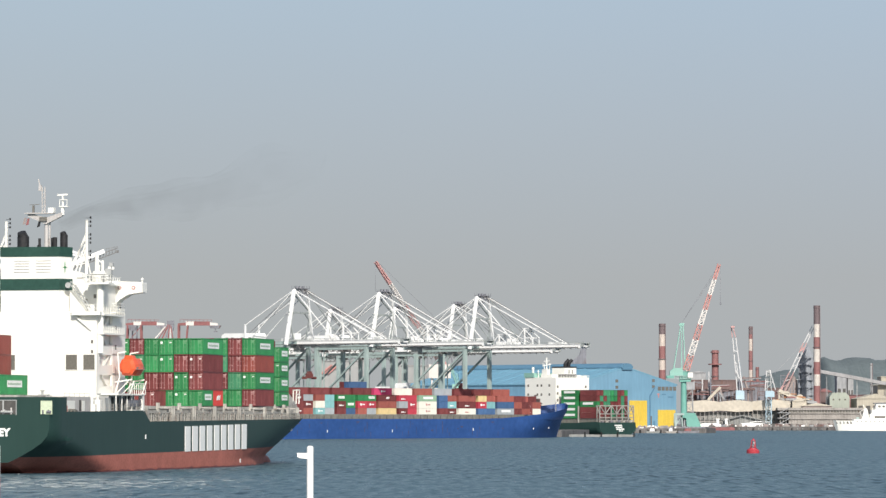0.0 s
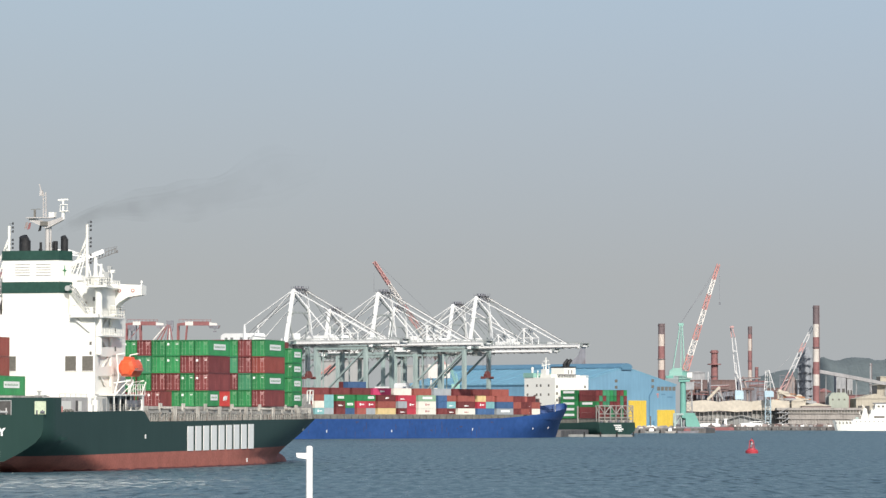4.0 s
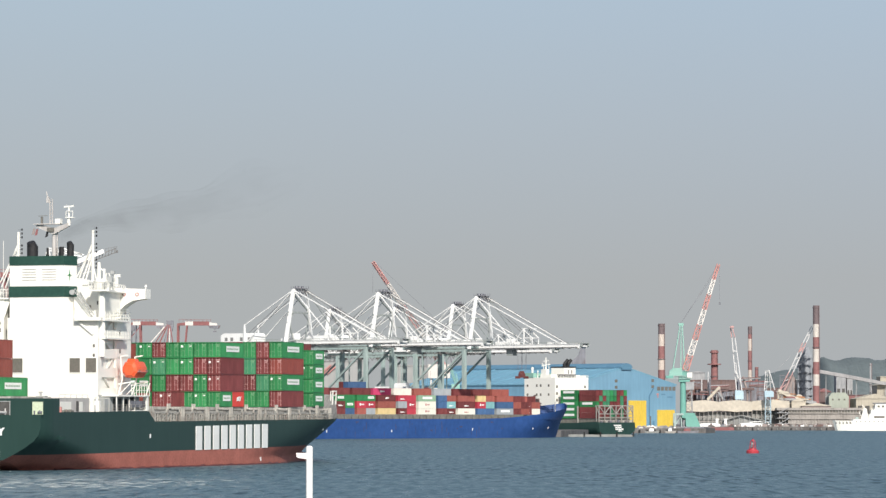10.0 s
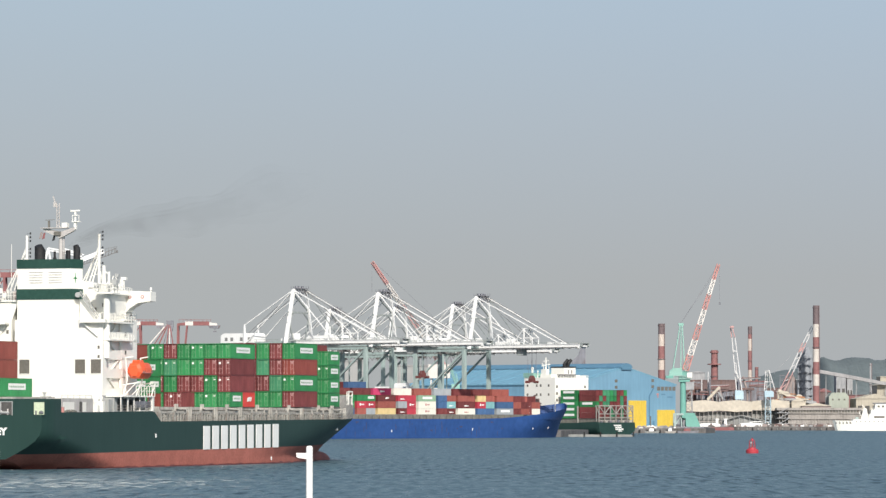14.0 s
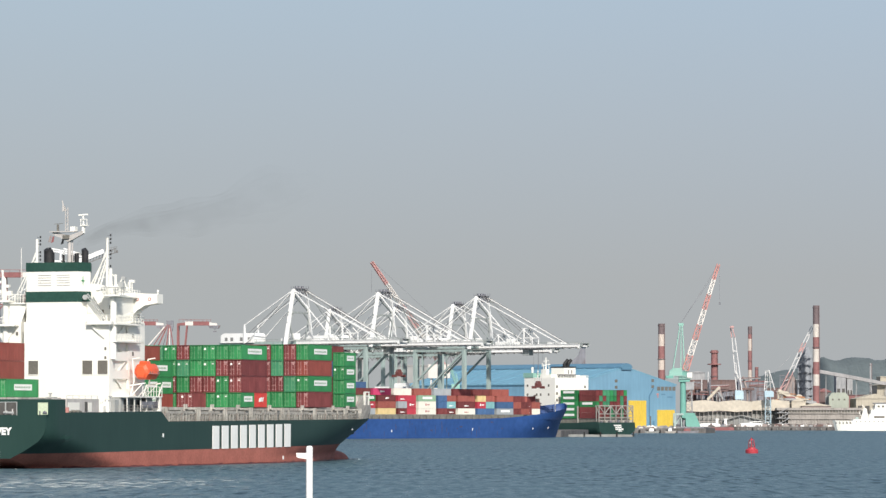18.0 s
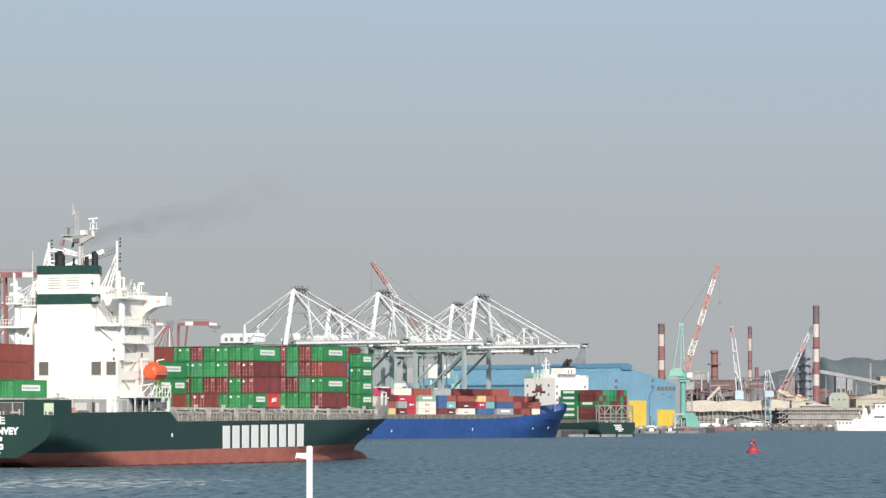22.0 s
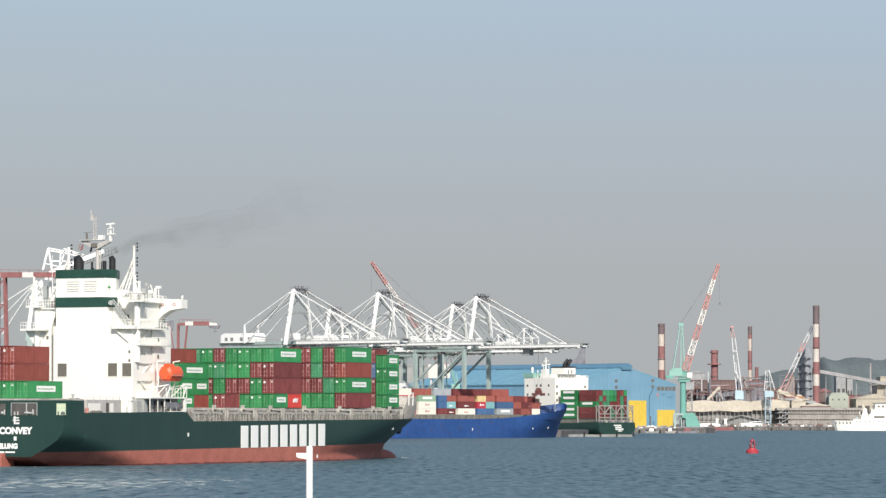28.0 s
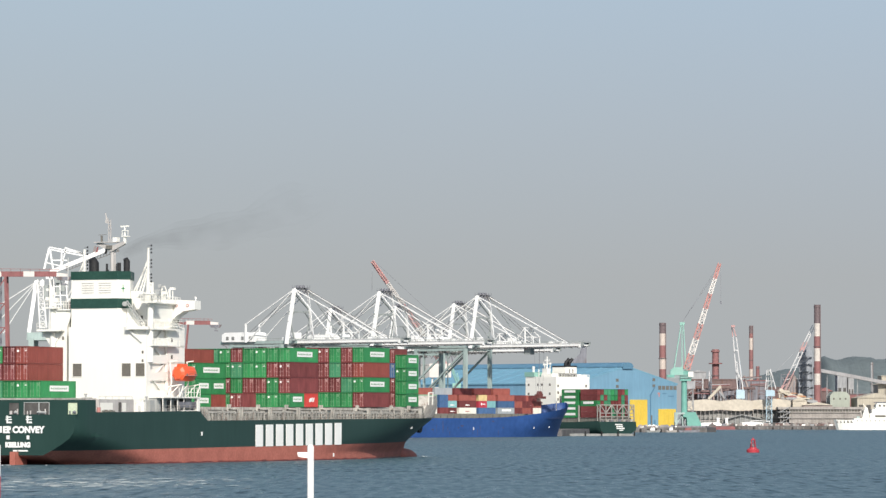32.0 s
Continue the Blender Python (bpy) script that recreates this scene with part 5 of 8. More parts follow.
for aft, outer, inner in BAYS:
    aft += 4.0
    lim = 14.0 if aft < -60 else 14.0 - (aft + 62) * 0.32
    for k, tier in enumerate(outer):
        z = TIER[k]
        for r in range(3):
            b = lim - 1.22 - r * 2.5
            t = tier if r == 0 else rng.choice((R, O_, N, B_, G))
            if isinstance(t, tuple):
                for j, c in enumerate(t):
                    container("20" + TALL.get(z, ""), c, None, (b, aft + 3.05 + j * 6.13, z), BLUE, logo=(r == 0 and c in (N, B_, A_, G, R) and rng.random() < 0.5), rods=False, group="containers on the blue ship", where="on the blue ship", deep="blue" if r == 2 else "")
            else:
                container("40" + TALL.get(z, ""), t, None, (b, aft + 6.1, z), BLUE, logo=(r == 0 and t in (W_, R, G, S_, P_, "cont_mint")), rods=False, group="containers on the blue ship", where="on the blue ship", deep="blue" if r == 2 else "")
    for k, tier in enumerate(inner):
        z = TIER[len(outer) + k]
        for r in range(1, 4):
            b = lim - 1.22 - r * 2.5
            if k and r < 2:
                continue
            t = tier if r <= 2 else rng.choice((R, O_))
            if isinstance(t, tuple):
                for j, c in enumerate(t):
                    container("20" + TALL.get(z, ""), c, None, (b, aft + 3.05 + j * 6.13, z), BLUE, rods=False, group="containers on the blue ship", where="on the blue ship", deep="blue" if r == 3 else "")
            else:
                container("40" + TALL.get(z, ""), t, None, (b, aft + 6.1, z), BLUE, logo=(t == P_), rods=False, group="containers on the blue ship", where="on the blue ship", deep="blue" if r == 3 else "")
inner_stacks(blue, "blue")


# ---- the green feeder ship, stern towards the harbour ----
FEED = pose(89.62, 2080, 0, 0, 0, 42)
feeder = thing("container_ship", FEED, "dark green feeder container ship with white deckhouse moored stern outward", "container ship")
bm = B()
for s in (-1, 1):
    rows = []
    for a, top in ((0, 6.6), (3, 7.0), (20, 6.4), (60, 6.4), (110, 6.4), (140, 8.0)):
        hb = 12.6 if a < 100 else 12.6 - (a - 100) * 0.28
        rows.append([(s * (hb * (0.55 if i == 0 and a < 4 else 1.0) + (0.4 if a < 4 and i == 2 else 0)), a, zz) for i, zz in enumerate((-0.8, 2.2, top * 0.6, top))])
    shell(bm, rows)
shell(bm, [[(-12.6 * 0.55, 0, -0.8), (12.6 * 0.55, 0, -0.8)], [(-12.6, 0, 2.2), (12.6, 0, 2.2)], [(-13, 0, 4), (13, 0, 4)], [(-12.6, 0, 6.6), (12.6, 0, 6.6)]], smooth=False)
part("hull", bm, M["hull_green"], feeder, "dark green hull and transom")
bm = B()
box(bm, -12.4, 12.4, 0.2, 108, 5.9, 6.2)
part("deck", bm, M["deck_beige"], feeder)
for x0, x1, z0, z1 in ((-1.6, 3.0, 3.9, 4.5), (-1.4, 4.4, 2.9, 3.5), (0.5, 3.4, 2.0, 2.5), (-2.6, 2.8, 4.9, 5.4)):
    bm = B()
    box(bm, x0, x1, -0.06, 0.02, z0, z1)
    part("transom_bar", bm, M["logo"], feeder, "plain white bar on the transom")
bm = B()
box(bm, -12.0, 12.0, 33.8, 57, 6.2, 30.0)
part("accommodation", bm, M["white"], feeder, "white accommodation block")
bm = B()
box(bm, -5.0, 3.4, 34.5, 44, 30.0, 35.0)
part("funnel_house", bm, M["white"], feeder, "white funnel house")
for z0, z1 in ((30.0, 31.6), (35.0, 35.7)):
    bm = B()
    box(bm, -5.1, 3.5, 34.4, 44.1, z0, z1)
    part("dark_band", bm, M["black"], feeder, "dark band round the funnel house")
for a, b in ((36.5, -2.6), (38, 1.2)):
    bm = B()
    rod(bm, (b, a, 35.5), (b, a, 37.2), 1.0, n=10)
    rod(bm, (b, a, 37.0), (b + 1.6, a - 1.0, 39.4), 1.0, 0.8, n=10)
    part("exhaust_pipe", bm, M["black"], feeder, "black exhaust pipe")
for b, z in ((-1.8, 33.4), (0.6, 33.4), (-1.8, 32.4), (0.6, 32.4)):
    bm = B()
    rod(bm, (b, 34.4, z), (b, 34.6, z), 0.42, n=10)
    part("porthole", bm, M["window"], feeder)
for x0, x1, a0, a1, z0, z1 in ((4.2, 8.0, 36, 44, 30, 31.3), (-11, -6.5, 38, 46, 30, 31.6), (-10.4, -8.6, 42, 46, 31.6, 34.2), (8.6, 11.6, 35, 38, 30, 30.9)):
    bm = B()
    box(bm, x0, x1, a0, a1, z0, z1)
    part("roof_locker", bm, M["white"], feeder)
bm = B()
for q in (0.5, 1.1):
    bar(bm, (-12, 33.9, 30 + q), (12, 33.9, 30 + q), 0.14)
for k in range(13):
    bar(bm, (-12 + 2 * k, 33.9, 30), (-12 + 2 * k, 33.9, 31.1), 0.14)
part("roof_rail", bm, M["white"], feeder)
bm = B()
box(bm, -11.6, 11.6, 2.6, 33.0, 6.2, 8.68)
part("hatch_coaming", bm, M["coaming"], feeder, "dull grey hatch coaming")
for k in range(8):
    bm = B()
    b = -11 + k * 2.9
    box(bm, b, b + 0.9 + (k % 3) * 0.5, 0.3, 1.6, 6.2, 7.2 + (k * 5 % 3) * 0.35)
    part("stern_winch", bm, M["deck_beige" if k % 2 else "steel_dark"], feeder)
for z in (14.0, 17.5, 21.0, 24.5):
    for b in (-11.2, 9.0):
        bm = B()
        box(bm, b, b + 1.1, 33.74, 33.9, z, z + 1.3)
        part("cabin_window", bm, M["window"], feeder)
for z in (20.5, 25.2):
    for a in (38, 44, 47, 54):
        bm = B()
        box(bm, -12.06, -11.9, a, a + 1.2, z, z + 1.2)
        part("cabin_window", bm, M["window"], feeder)
bm = B()
box(bm, -12.3, 9, 50, 57.5, 30.0, 32.4)
part("bridge_roof", bm, M["pale_mint"], feeder, "pale green bridge roof edge")
bm = B()
box(bm, -12.2, -11.9, 45.5, 49.5, 10, 19)
for k in range(5):
    bar(bm, (-12.3, 40 + k * 2, 12 + k * 2.2), (-12.3, 44 + k * 1.4, 14 + k * 1.6), 0.5)
part("side_ladder", bm, M["rust_shed"], feeder, "brownish boat and ladder gear")
bm = B()
bar(bm, (-6, 47, 30), (-6, 47, 40.5), 0.5)
bar(bm, (-9, 47, 36), (-3, 47, 37), 0.35)
bar(bm, (-8, 47, 38.5), (-4, 47, 38.8), 0.3)
bar(bm, (-6, 47, 36), (-8, 47, 30.0), 0.3)
bar(bm, (-6, 47, 36), (-4, 47, 30.0), 0.3)
bar(bm, (-8.6, 47, 36.2), (-8.6, 47, 37.6), 0.25)
part("radar_mast", bm, M["white"], feeder, "white radar mast")
for b, a, z1, w in ((-8.6, 46, 37, 0.3), (-11, 52, 35.5, 0.8), (-2.9, 48, 37.5, 0.35), (-10, 49, 34, 0.3)):
    bm = B()
    bar(bm, (b, a, 30), (b, a, z1), w)
    bar(bm, (b - 0.8, a, z1 - 1), (b + 0.8, a, z1 - 0.8), w * 0.6)
    part("aerial_post", bm, M["white"], feeder)
# lashing frame on the stern
for a in (2.9, 16.6, 30.4):
    bm = B()
    bar(bm, (-12.3, a, 6.2), (-12.3, a, 15), 0.55 if a == 16.6 else 0.3)
    part("lashing_post", bm, M["deck_beige"], feeder)
bm = B()
for a in (1.0,):
    for b in (-12.2, -8.1, -4, 0, 4, 8.1, 12.2):
        bar(bm, (b, a, 6.2), (b, a, 15.2), 0.45)
    for z in (7.6, 9.2, 11.0, 15.2):
        bar(bm, (-12.2, a, z), (12.2, a, z), 0.45)
    for k, b in enumerate((-12.2, -8.1, -4, 0, 4, 8.1)):
        up = k % 2
        bar(bm, (b, a, 11.0 if up else 15.2), (b + 4.1, a, 15.2 if up else 11.0), 0.4)
for b in (-12.2, 12.2):
    bar(bm, (b, 1.0, 15.2), (b, 3.5, 15.2), 0.45)
    bar(bm, (b, 1.0, 11.0), (b, 3.5, 15.2), 0.4)
part("lashing_frame", bm, M["quay_beige"], feeder, "grey lattice lashing frame over the stern")
rng = random.Random(3)
FG = dict(rods=False, group="containers on the feeder ship", where="on the feeder ship")
for r in range(9):
    b = -12.0 + 1.22 + r * 2.5
    for k in range(5):
        c = (R, R, G, R, R)[k] if r == 0 else rng.choice((R, R, R, "cont_teal") if k < 3 else (R, G, R, R, "cont_teal"))
        container("40h", c, None, (b, 9.6, 8.7 + k * 2.93), FEED, logo=False, **FG)
for r in range(3):
    b = -12.0 + 1.22 + r * 2.5
    for k in range(5):
        container("40h", G if r == 0 else rng.choice((G, R)), None, (b, 23.6, 8.7 + k * 2.93), FEED, logo=False, deep="feeder" if r else "", **FG)
inner_stacks(feeder, "feeder")
for a0, a1, k in [(19.5, 27.5, k) for k in range(5)] + [(6.0, 13.5, 2)]:
    bm = B()
    box(bm, -12.14, -12.0, a0, a1, 9.9 + k * 2.93, 11.1 + k * 2.93)
    part("side_panel", bm, M["logo"], feeder, "white marking panel on a container's side")


# ---- quays and pontoon ----
bm = B()
prism(bm, [(-330, 1400), (-135, 1400), (-135, 1622), (-118.3, 1641), (54.2, 1862), (66, 1960), (74, 2060), (-20, 2162), (-90, 2240), (-330, 2240)], -3, 3.0, "z")
solo("pier", bm, M["quay"], "concrete container pier behind the moored ships", "pier", kind="structure")
bm = B()
prism(bm, [(-2600, 3105), (2600, 3105), (2600, 4940), (-2600, 4940)], -3, 3.0, "z")
solo("ground", bm, M["quay"], "flat industrial shore beyond the harbour", "ground", kind="structure")
bm = B()
box(bm, -330, 95.2, 2560, 3104, -3, 3)
solo("depot_quay", bm, M["quay"], "concrete quay under the grey depots", "quay", kind="structure")
bm = B()
prism(bm, [(95.5, 2470), (99, 2435), (158, 2435), (166, 2470), (200, 3104), (95.5, 3104)], -3, 3.0, "z")
solo("shipyard_quay", bm, M["quay"], "concrete quay before the blue hall", "quay", kind="structure")
for i in range(4):
    bm = B()
    x = 58.5 + i * 7.6
    prism(bm, [(x, 0.0), (x + 7.0, 0.0), (x + 7.2, 0.9), (x + 6.6, 1.2 - 0.15 * (i % 2)), (x + 0.3, 1.15), (x - 0.1, 0.8)], 1884, 1890)
    solo("pontoon", bm, M["low_roof"], "weathered grey-brown pontoon beside the feeder ship", "pontoon", "row of pontoons")
    bm = B()
    rod(bm, (x + 7.25, 1883.6, 0.0), (x + 7.25, 1883.6, 2.2), 0.34, n=10)
    solo("fender", bm, M["rubber"], "black rubber fender on the pontoon", "fender", "fenders along the pontoon")


# ---- ship-to-shore cranes ----
def gantry_crane(m, lift=0.0, cat="gantry crane"):
    """Container crane: teal portal legs, white boom towards +x, A-frame with stays."""
    c = thing("gantry_crane", m, "white and teal ship-to-shore container crane on the pier", cat, "container cranes on the pier")
    for x in (0, -28):
        for y in (-9, 9):
            bm = B()
            bar(bm, (x, y, 4.5), (x, y, 39.6), 1.4, 1.7)
            part("leg", bm, M["leg_teal"], c, "teal portal leg")
    for y in (-9, 9):
        bm = B()
        bar(bm, (0, y, 15), (-28, y, 15), 1.8)
        bar(bm, (0, y, 39.0), (-28, y, 39.0), 0.9)
        bar(bm, (-28, y, 16), (-1, y, 38), 0.75)
        part("side_frame", bm, M["leg_teal"], c, "teal side frame with diagonal brace")
    for x in (0, -28):
        for z in (15, 39.0):
            bm = B()
            bar(bm, (x, -9, z), (x, 9, z), 1.4 if z < 20 else 0.9)
            part("cross_beam", bm, M["leg_teal"], c)
        for y in (-9, 9):
            bm = B()
            box(bm, x - 1.4, x + 1.4, y - 4, y + 4, 3.0, 4.6)
            part("bogie", bm, M["leg_teal"], c)
    bm = B()
    for y in (-2.6, 2.6):
        box(bm, -40, 3.5, y - 0.45, y + 0.45, 39.7, 41.2)
    for x in (-40, -34, -24, -14, -4):
        box(bm, x, x + 0.8, -2.6, 2.6, 40, 41)
    part("girder", bm, M["leg_teal"], c, "teal trolley girder")
    ca, sa = math.cos(radians(lift)), math.sin(radians(lift))
    def bp(x, z=0.0):
        return (3.5 + x * ca - z * sa, 40.5 + x * sa + z * ca)
    bm = B()
    for y in (-2.4, 2.4):
        p, q = bp(0), bp(56)
        bar(bm, (p[0], y, p[1]), (q[0], y, q[1]), 0.9, 2.1)
    for k in range(8):
        p = bp(k * 8)
        bar(bm, (p[0], -2.4, p[1]), (p[0], 2.4, p[1]), 0.8)
    part("boom", bm, M["white_far"], c, "white hinged boom")
    bm = B()
    for y in (-3.2, 3.2):
        for z in (1.0, 1.7):
            p, q = bp(-40, z), bp(56, z)
            bar(bm, (p[0], y, p[1]), (q[0], y, q[1]), 0.12)
        for k in range(17):
            p = bp(-40 + 6 * k, 0.6)
            bar(bm, (p[0], y, p[1]), (p[0], y, p[1] + 1.1), 0.08)
    part("walkway_rail", bm, M["grey_steel"], c, "grey walkway rails along the boom")
    # dark gear added so the girder's underside reads as shadowed
    for y in (-1, 1):
        bm = B()
        p, q = bp(-42, -0.6), bp(55, -0.6)
        bar(bm, (p[0], 3.5 * y, p[1]), (q[0], 3.5 * y, q[1]), 0.9, 0.22)
        for k in range(25):
            p = bp(-41 + 4 * k, -0.8)
            bar(bm, (p[0], 2.7 * y, p[1] - 0.5), (p[0], 3.9 * y, p[1]), 0.14)
        part("walkway_grating", bm, M["crane_dark"], c, "dark grating walkway added beside the girder")
    bm = B()
    for k in range(13):
        p, q = bp(-40 + 3.4 * k, -1.2), bp(-38.3 + 3.4 * k, -3.2 + 0.5 * math.sin(k * 2.3))
        r = bp(-36.6 + 3.4 * k, -1.2)
        bar(bm, (p[0], -3.3, p[1]), (q[0], -3.3, q[1]), 0.2)
        bar(bm, (q[0], -3.3, q[1]), (r[0], -3.3, r[1]), 0.2)
    part("festoon_cable", bm, M["crane_dark"], c, "dark festoon cable added below the girder")
    for x in (-33, -20, -9):
        bm = B()
        box(bm, x, x + 1.6, -3.0, 3.0, 37.9, 39.5)
        box(bm, x - 0.5, x + 2.2, -3.4, 3.4, 37.7, 37.95)
        part("service_platform", bm, M["crane_dark"], c, "dark service platform added below the girder")
    for x0, x1, hgt in ((-9, -6, 1.4), (9, 13, 1.7), (19, 21.5, 1.5), (38, 40, 1.2)):
        bm = B()
        p = bp(x0, 0.7)
        prism(bm, [(p[0], p[1]), (p[0] + x1 - x0, p[1]), (p[0] + x1 - x0, p[1] + hgt * 0.8), (p[0] + x1 - x0 - 0.5, p[1] + hgt), (p[0], p[1] + hgt)], -2.4, -0.4)
        part("switch_box", bm, M["white_far"], c, "white switch box on the boom")
    # trestle and small portal standing on the boom
    for y in (-2.4, 2.4):
        bm = B()
        p, q, r = bp(25, 0.9), bp(18.5, 0.9), bp(29.5, 0.9)
        bar(bm, (p[0], y, p[1]), (p[0], y, p[1] + 7.4), 0.5)
        bar(bm, (q[0], y, q[1]), (p[0], y, p[1] + 7.2), 0.36)
        bar(bm, (p[0], y, p[1] + 6.6), (r[0], y, r[1] + 3.0), 0.3)
        bar(bm, (p[0], y, p[1] + 3.0), (r[0], y, r[1] + 3.0), 0.36)
        bar(bm, (r[0], y, r[1]), (r[0], y, r[1] + 3.2), 0.36)
        part("boom_trestle", bm, M["white_far"], c, "white trestle on the boom")
    bm = B()
    p = bp(25, 8.0)
    box(bm, p[0] - 1.2, p[0] + 3.6, -2.6, 2.6, p[1], p[1] + 0.25)
    part("trestle_platform", bm, M["white_far"], c)
    for x0, x1, hgt in ((-3.5, -1.0, 3.2), (15.5, 17.5, 2.6), (42.0, 45.5, 0.8)):
        bm = B()
        p = bp(x0, 0.9)
        box(bm, p[0], p[0] + x1 - x0, -2.8, 1.0, p[1], p[1] + hgt)
        part("winch_cabin", bm, M["white_far"], c, "white winch cabin on the boom")
    bm = B()
    p = bp(56, 0.0)
    box(bm, p[0] - 3.0, p[0] + 1.4, -2.9, 2.9, p[1] + 1.05, p[1] + 1.25)
    for y in (-2.4, 2.4):
        prism(bm, [(p[0], p[1] - 0.6), (p[0] + 1.2, p[1] - 0.2), (p[0] + 1.2, p[1] + 1.05), (p[0], p[1] + 1.05)], y - 0.45, y + 0.45)
        bar(bm, (p[0] + 1.2, y, p[1] + 1.2), (p[0] + 1.2, y, p[1] + 2.1), 0.14)
    part("tip_platform", bm, M["grey_steel"], c, "grey platform at the boom's tip")
    tx, tz, ty = 3.1, 63.0, 4.3
    for y in (-1, 1):
        bm = B()
        bar(bm, (2.6, 9 * y, 39.6), (tx, ty * y, tz), 1.3 if y < 0 else 0.95, 1.15 if y < 0 else 0.8)
        part("mast_leg", bm, M["white_far"], c, "white leaning leg of the A-frame tower")
    bm = B()
    bar(bm, (tx, -ty, tz), (tx, ty, tz), 1.0)
    part("mast_head", bm, M["white_far"], c, "white head beam of the A-frame tower")
    braces = [((2.4, -6.9, 53.4), (2.4, 6.9, 53.4), 0.75), ((tx, -4.6, 61.4), (2.4, 6.6, 54.0), 0.5), ((2.6, -8.8, 41.6), (2.6, 8.8, 41.6), 0.7)]
    for y in (-1, 1):
        braces += [((2.4, 7.0 * y, 52.6), (2.6, 4.0 * y, 41.8), 0.5), ((2.4, 3.4 * y, 53.2), (2.5, 7.7 * y, 49.0), 0.45)]
    for p, q, w in braces:
        bm = B()
        bar(bm, p, q, w)
        part("brace", bm, M["grey_steel"], c, "grey brace of the A-frame")
    bm = B()
    box(bm, tx - 1.5, tx + 1.5, -4.2, 4.2, 63.5, 63.75)
    for k in range(6):
        for x in (tx - 1.4, tx + 1.4):
            bar(bm, (x, -4.1 + 1.64 * k, 63.7), (x, -4.1 + 1.64 * k, 64.7), 0.12)
    for y in (-2.6, -0.6, 1.6):
        rod(bm, (tx - 0.5, y, 63.9), (tx + 0.1, y + 0.7, 63.9), 0.8, n=12)
        bar(bm, (tx + 0.8, y, 63.5), (tx + 1.4, y + 1.2, 60.6), 0.5)
    part("sheave_platform", bm, M["steel_dark"], c, "dark platform with rope sheaves")
    for y in (-1, 1):
        for x0, yy, w in ((46.5, 2.4, 0.38), (21.5, 2.4, 0.34)):
            bm = B()
            p = bp(x0 - 3.5 + 2.0, 1.1)
            bar(bm, (tx, ty * y, tz), (p[0], yy * y, p[1]), w)
            part("fore_stay", bm, M["grey_steel" if y > 0 and x0 < 30 else "white_far"], c, "slender fore stay of the boom")
        for q in ((-24.0, 4.5 * y, 48.4), (-22.5, 4.5 * y, 41.2)):
            bm = B()
            bar(bm, (tx, ty * y, tz), q, 0.36)
            part("back_stay", bm, M["white_far"], c, "white back stay")
        bm = B()
        bar(bm, (-24.0, 4.5 * y, 40.6), (-24.0, 4.5 * y, 48.8), 0.6)
        part("stay_post", bm, M["white_far"], c, "short white post under the back stay")
    for y in (-1, 1):
        bm = B()
        for x0, zz in ((50.0, 1.3), (33.0, 1.3), (-26.0, 3.6)):
            p = bp(x0 - 3.5, zz)
            bar(bm, (tx + 0.4, 1.6 * y, 64.0), (p[0], 1.2 * y, p[1]), 0.15)
        part("hoist_rope", bm, M["crane_dark"], c, "dark wire ropes from the sheaves")
    bm = B()
    prism(bm, [(-38, 40.9), (-19.5, 40.9), (-19.5, 44.0), (-20.2, 45.0), (-36.4, 45.0), (-38, 44.0)], -4, 4)
    part("machinery_house", bm, M["white_far"], c, "white machinery house")
    # flat grey panels drawn for the house's dark windows
    for x in (-35.6, -32.4, -27.0, -22.6):
        bm = B()
        box(bm, x, x + 1.5, -4.08, -3.9, 41.7, 43.2)
        part("house_window", bm, M["low_roof"], c, "grey window panel on the machinery house")
    for y in (-9, 9):
        bm = B()
        bar(bm, (-25, y + 1.2, 5), (-25, y + 1.2, 39.6), 0.4)
        part("leg_stair", bm, M["leg_teal"], c)
    return c


def add_trolley(c, s, z, drop=9.0):
    """Trolley with cab under the boom, and the spreader that hangs from it; both can move along the boom."""
    bm = B()
    box(bm, -2.4, 2.4, -2.2, 2.2, 39.0, 39.7)
    box(bm, -8.0, -2.4, -1.6, 1.6, 39.2, 39.7)
    box(bm, -7.4, -4.0, -1.6, 1.6, 36.6, 39.2)
    tr = part("trolley", bm, M["grey_steel"], c, "grey trolley with driver's cab under the boom")
    tr.matrix_basis = pose(s, 0, 0)
    bm = B()
    for x in (-1.2, 1.2):
        for y in (-1.8, 1.8):
            rod(bm, (x, y, 39.2), (x, y, 39.2 - drop), 0.05, n=5)
    part("hoist_rope", bm, M["steel_dark"], tr)
    bm = B()
    box(bm, -1.1, 1.1, -3.05, 3.05, -1.5, -0.9)
    for y in (-3.05, 3.05):
        box(bm, -1.25, 1.25, y - 0.25, y + 0.25, -1.9, -0.8)
    box(bm, -0.8, 0.8, -1.6, 1.6, -0.9, 0.3)
    prism(bm, [(-1.6, 0.3), (1.6, 0.3), (0.9, 1.5), (-0.9, 1.5)], -0.5, 0.5, "x")
    sp = part("spreader", bm, M["spreader"], c, "dark red container spreader hanging on ropes")
    sp.matrix_basis = pose(s, 0, z)
    bm = B()
    for x in (-1.0, 1.0):
        for y in (-1.6, 1.6):
            rod(bm, (x * 0.5, y, 0.2), (x, y, 8.6), 0.05, n=5)
    part("hoist_rope", bm, M["steel_dark"], sp)
    return tr, sp


AIM_BLUE = -38.0
crane = gantry_crane(pose(15.1, 1821, 0, 0, 0, AIM_BLUE))
crane_b = copy_thing(crane, pose(-28.0, 1763, 0, 0, 0, AIM_BLUE))
crane_c = copy_thing(crane, pose(-63.28, 1720, 0, 0, 0, AIM_BLUE))
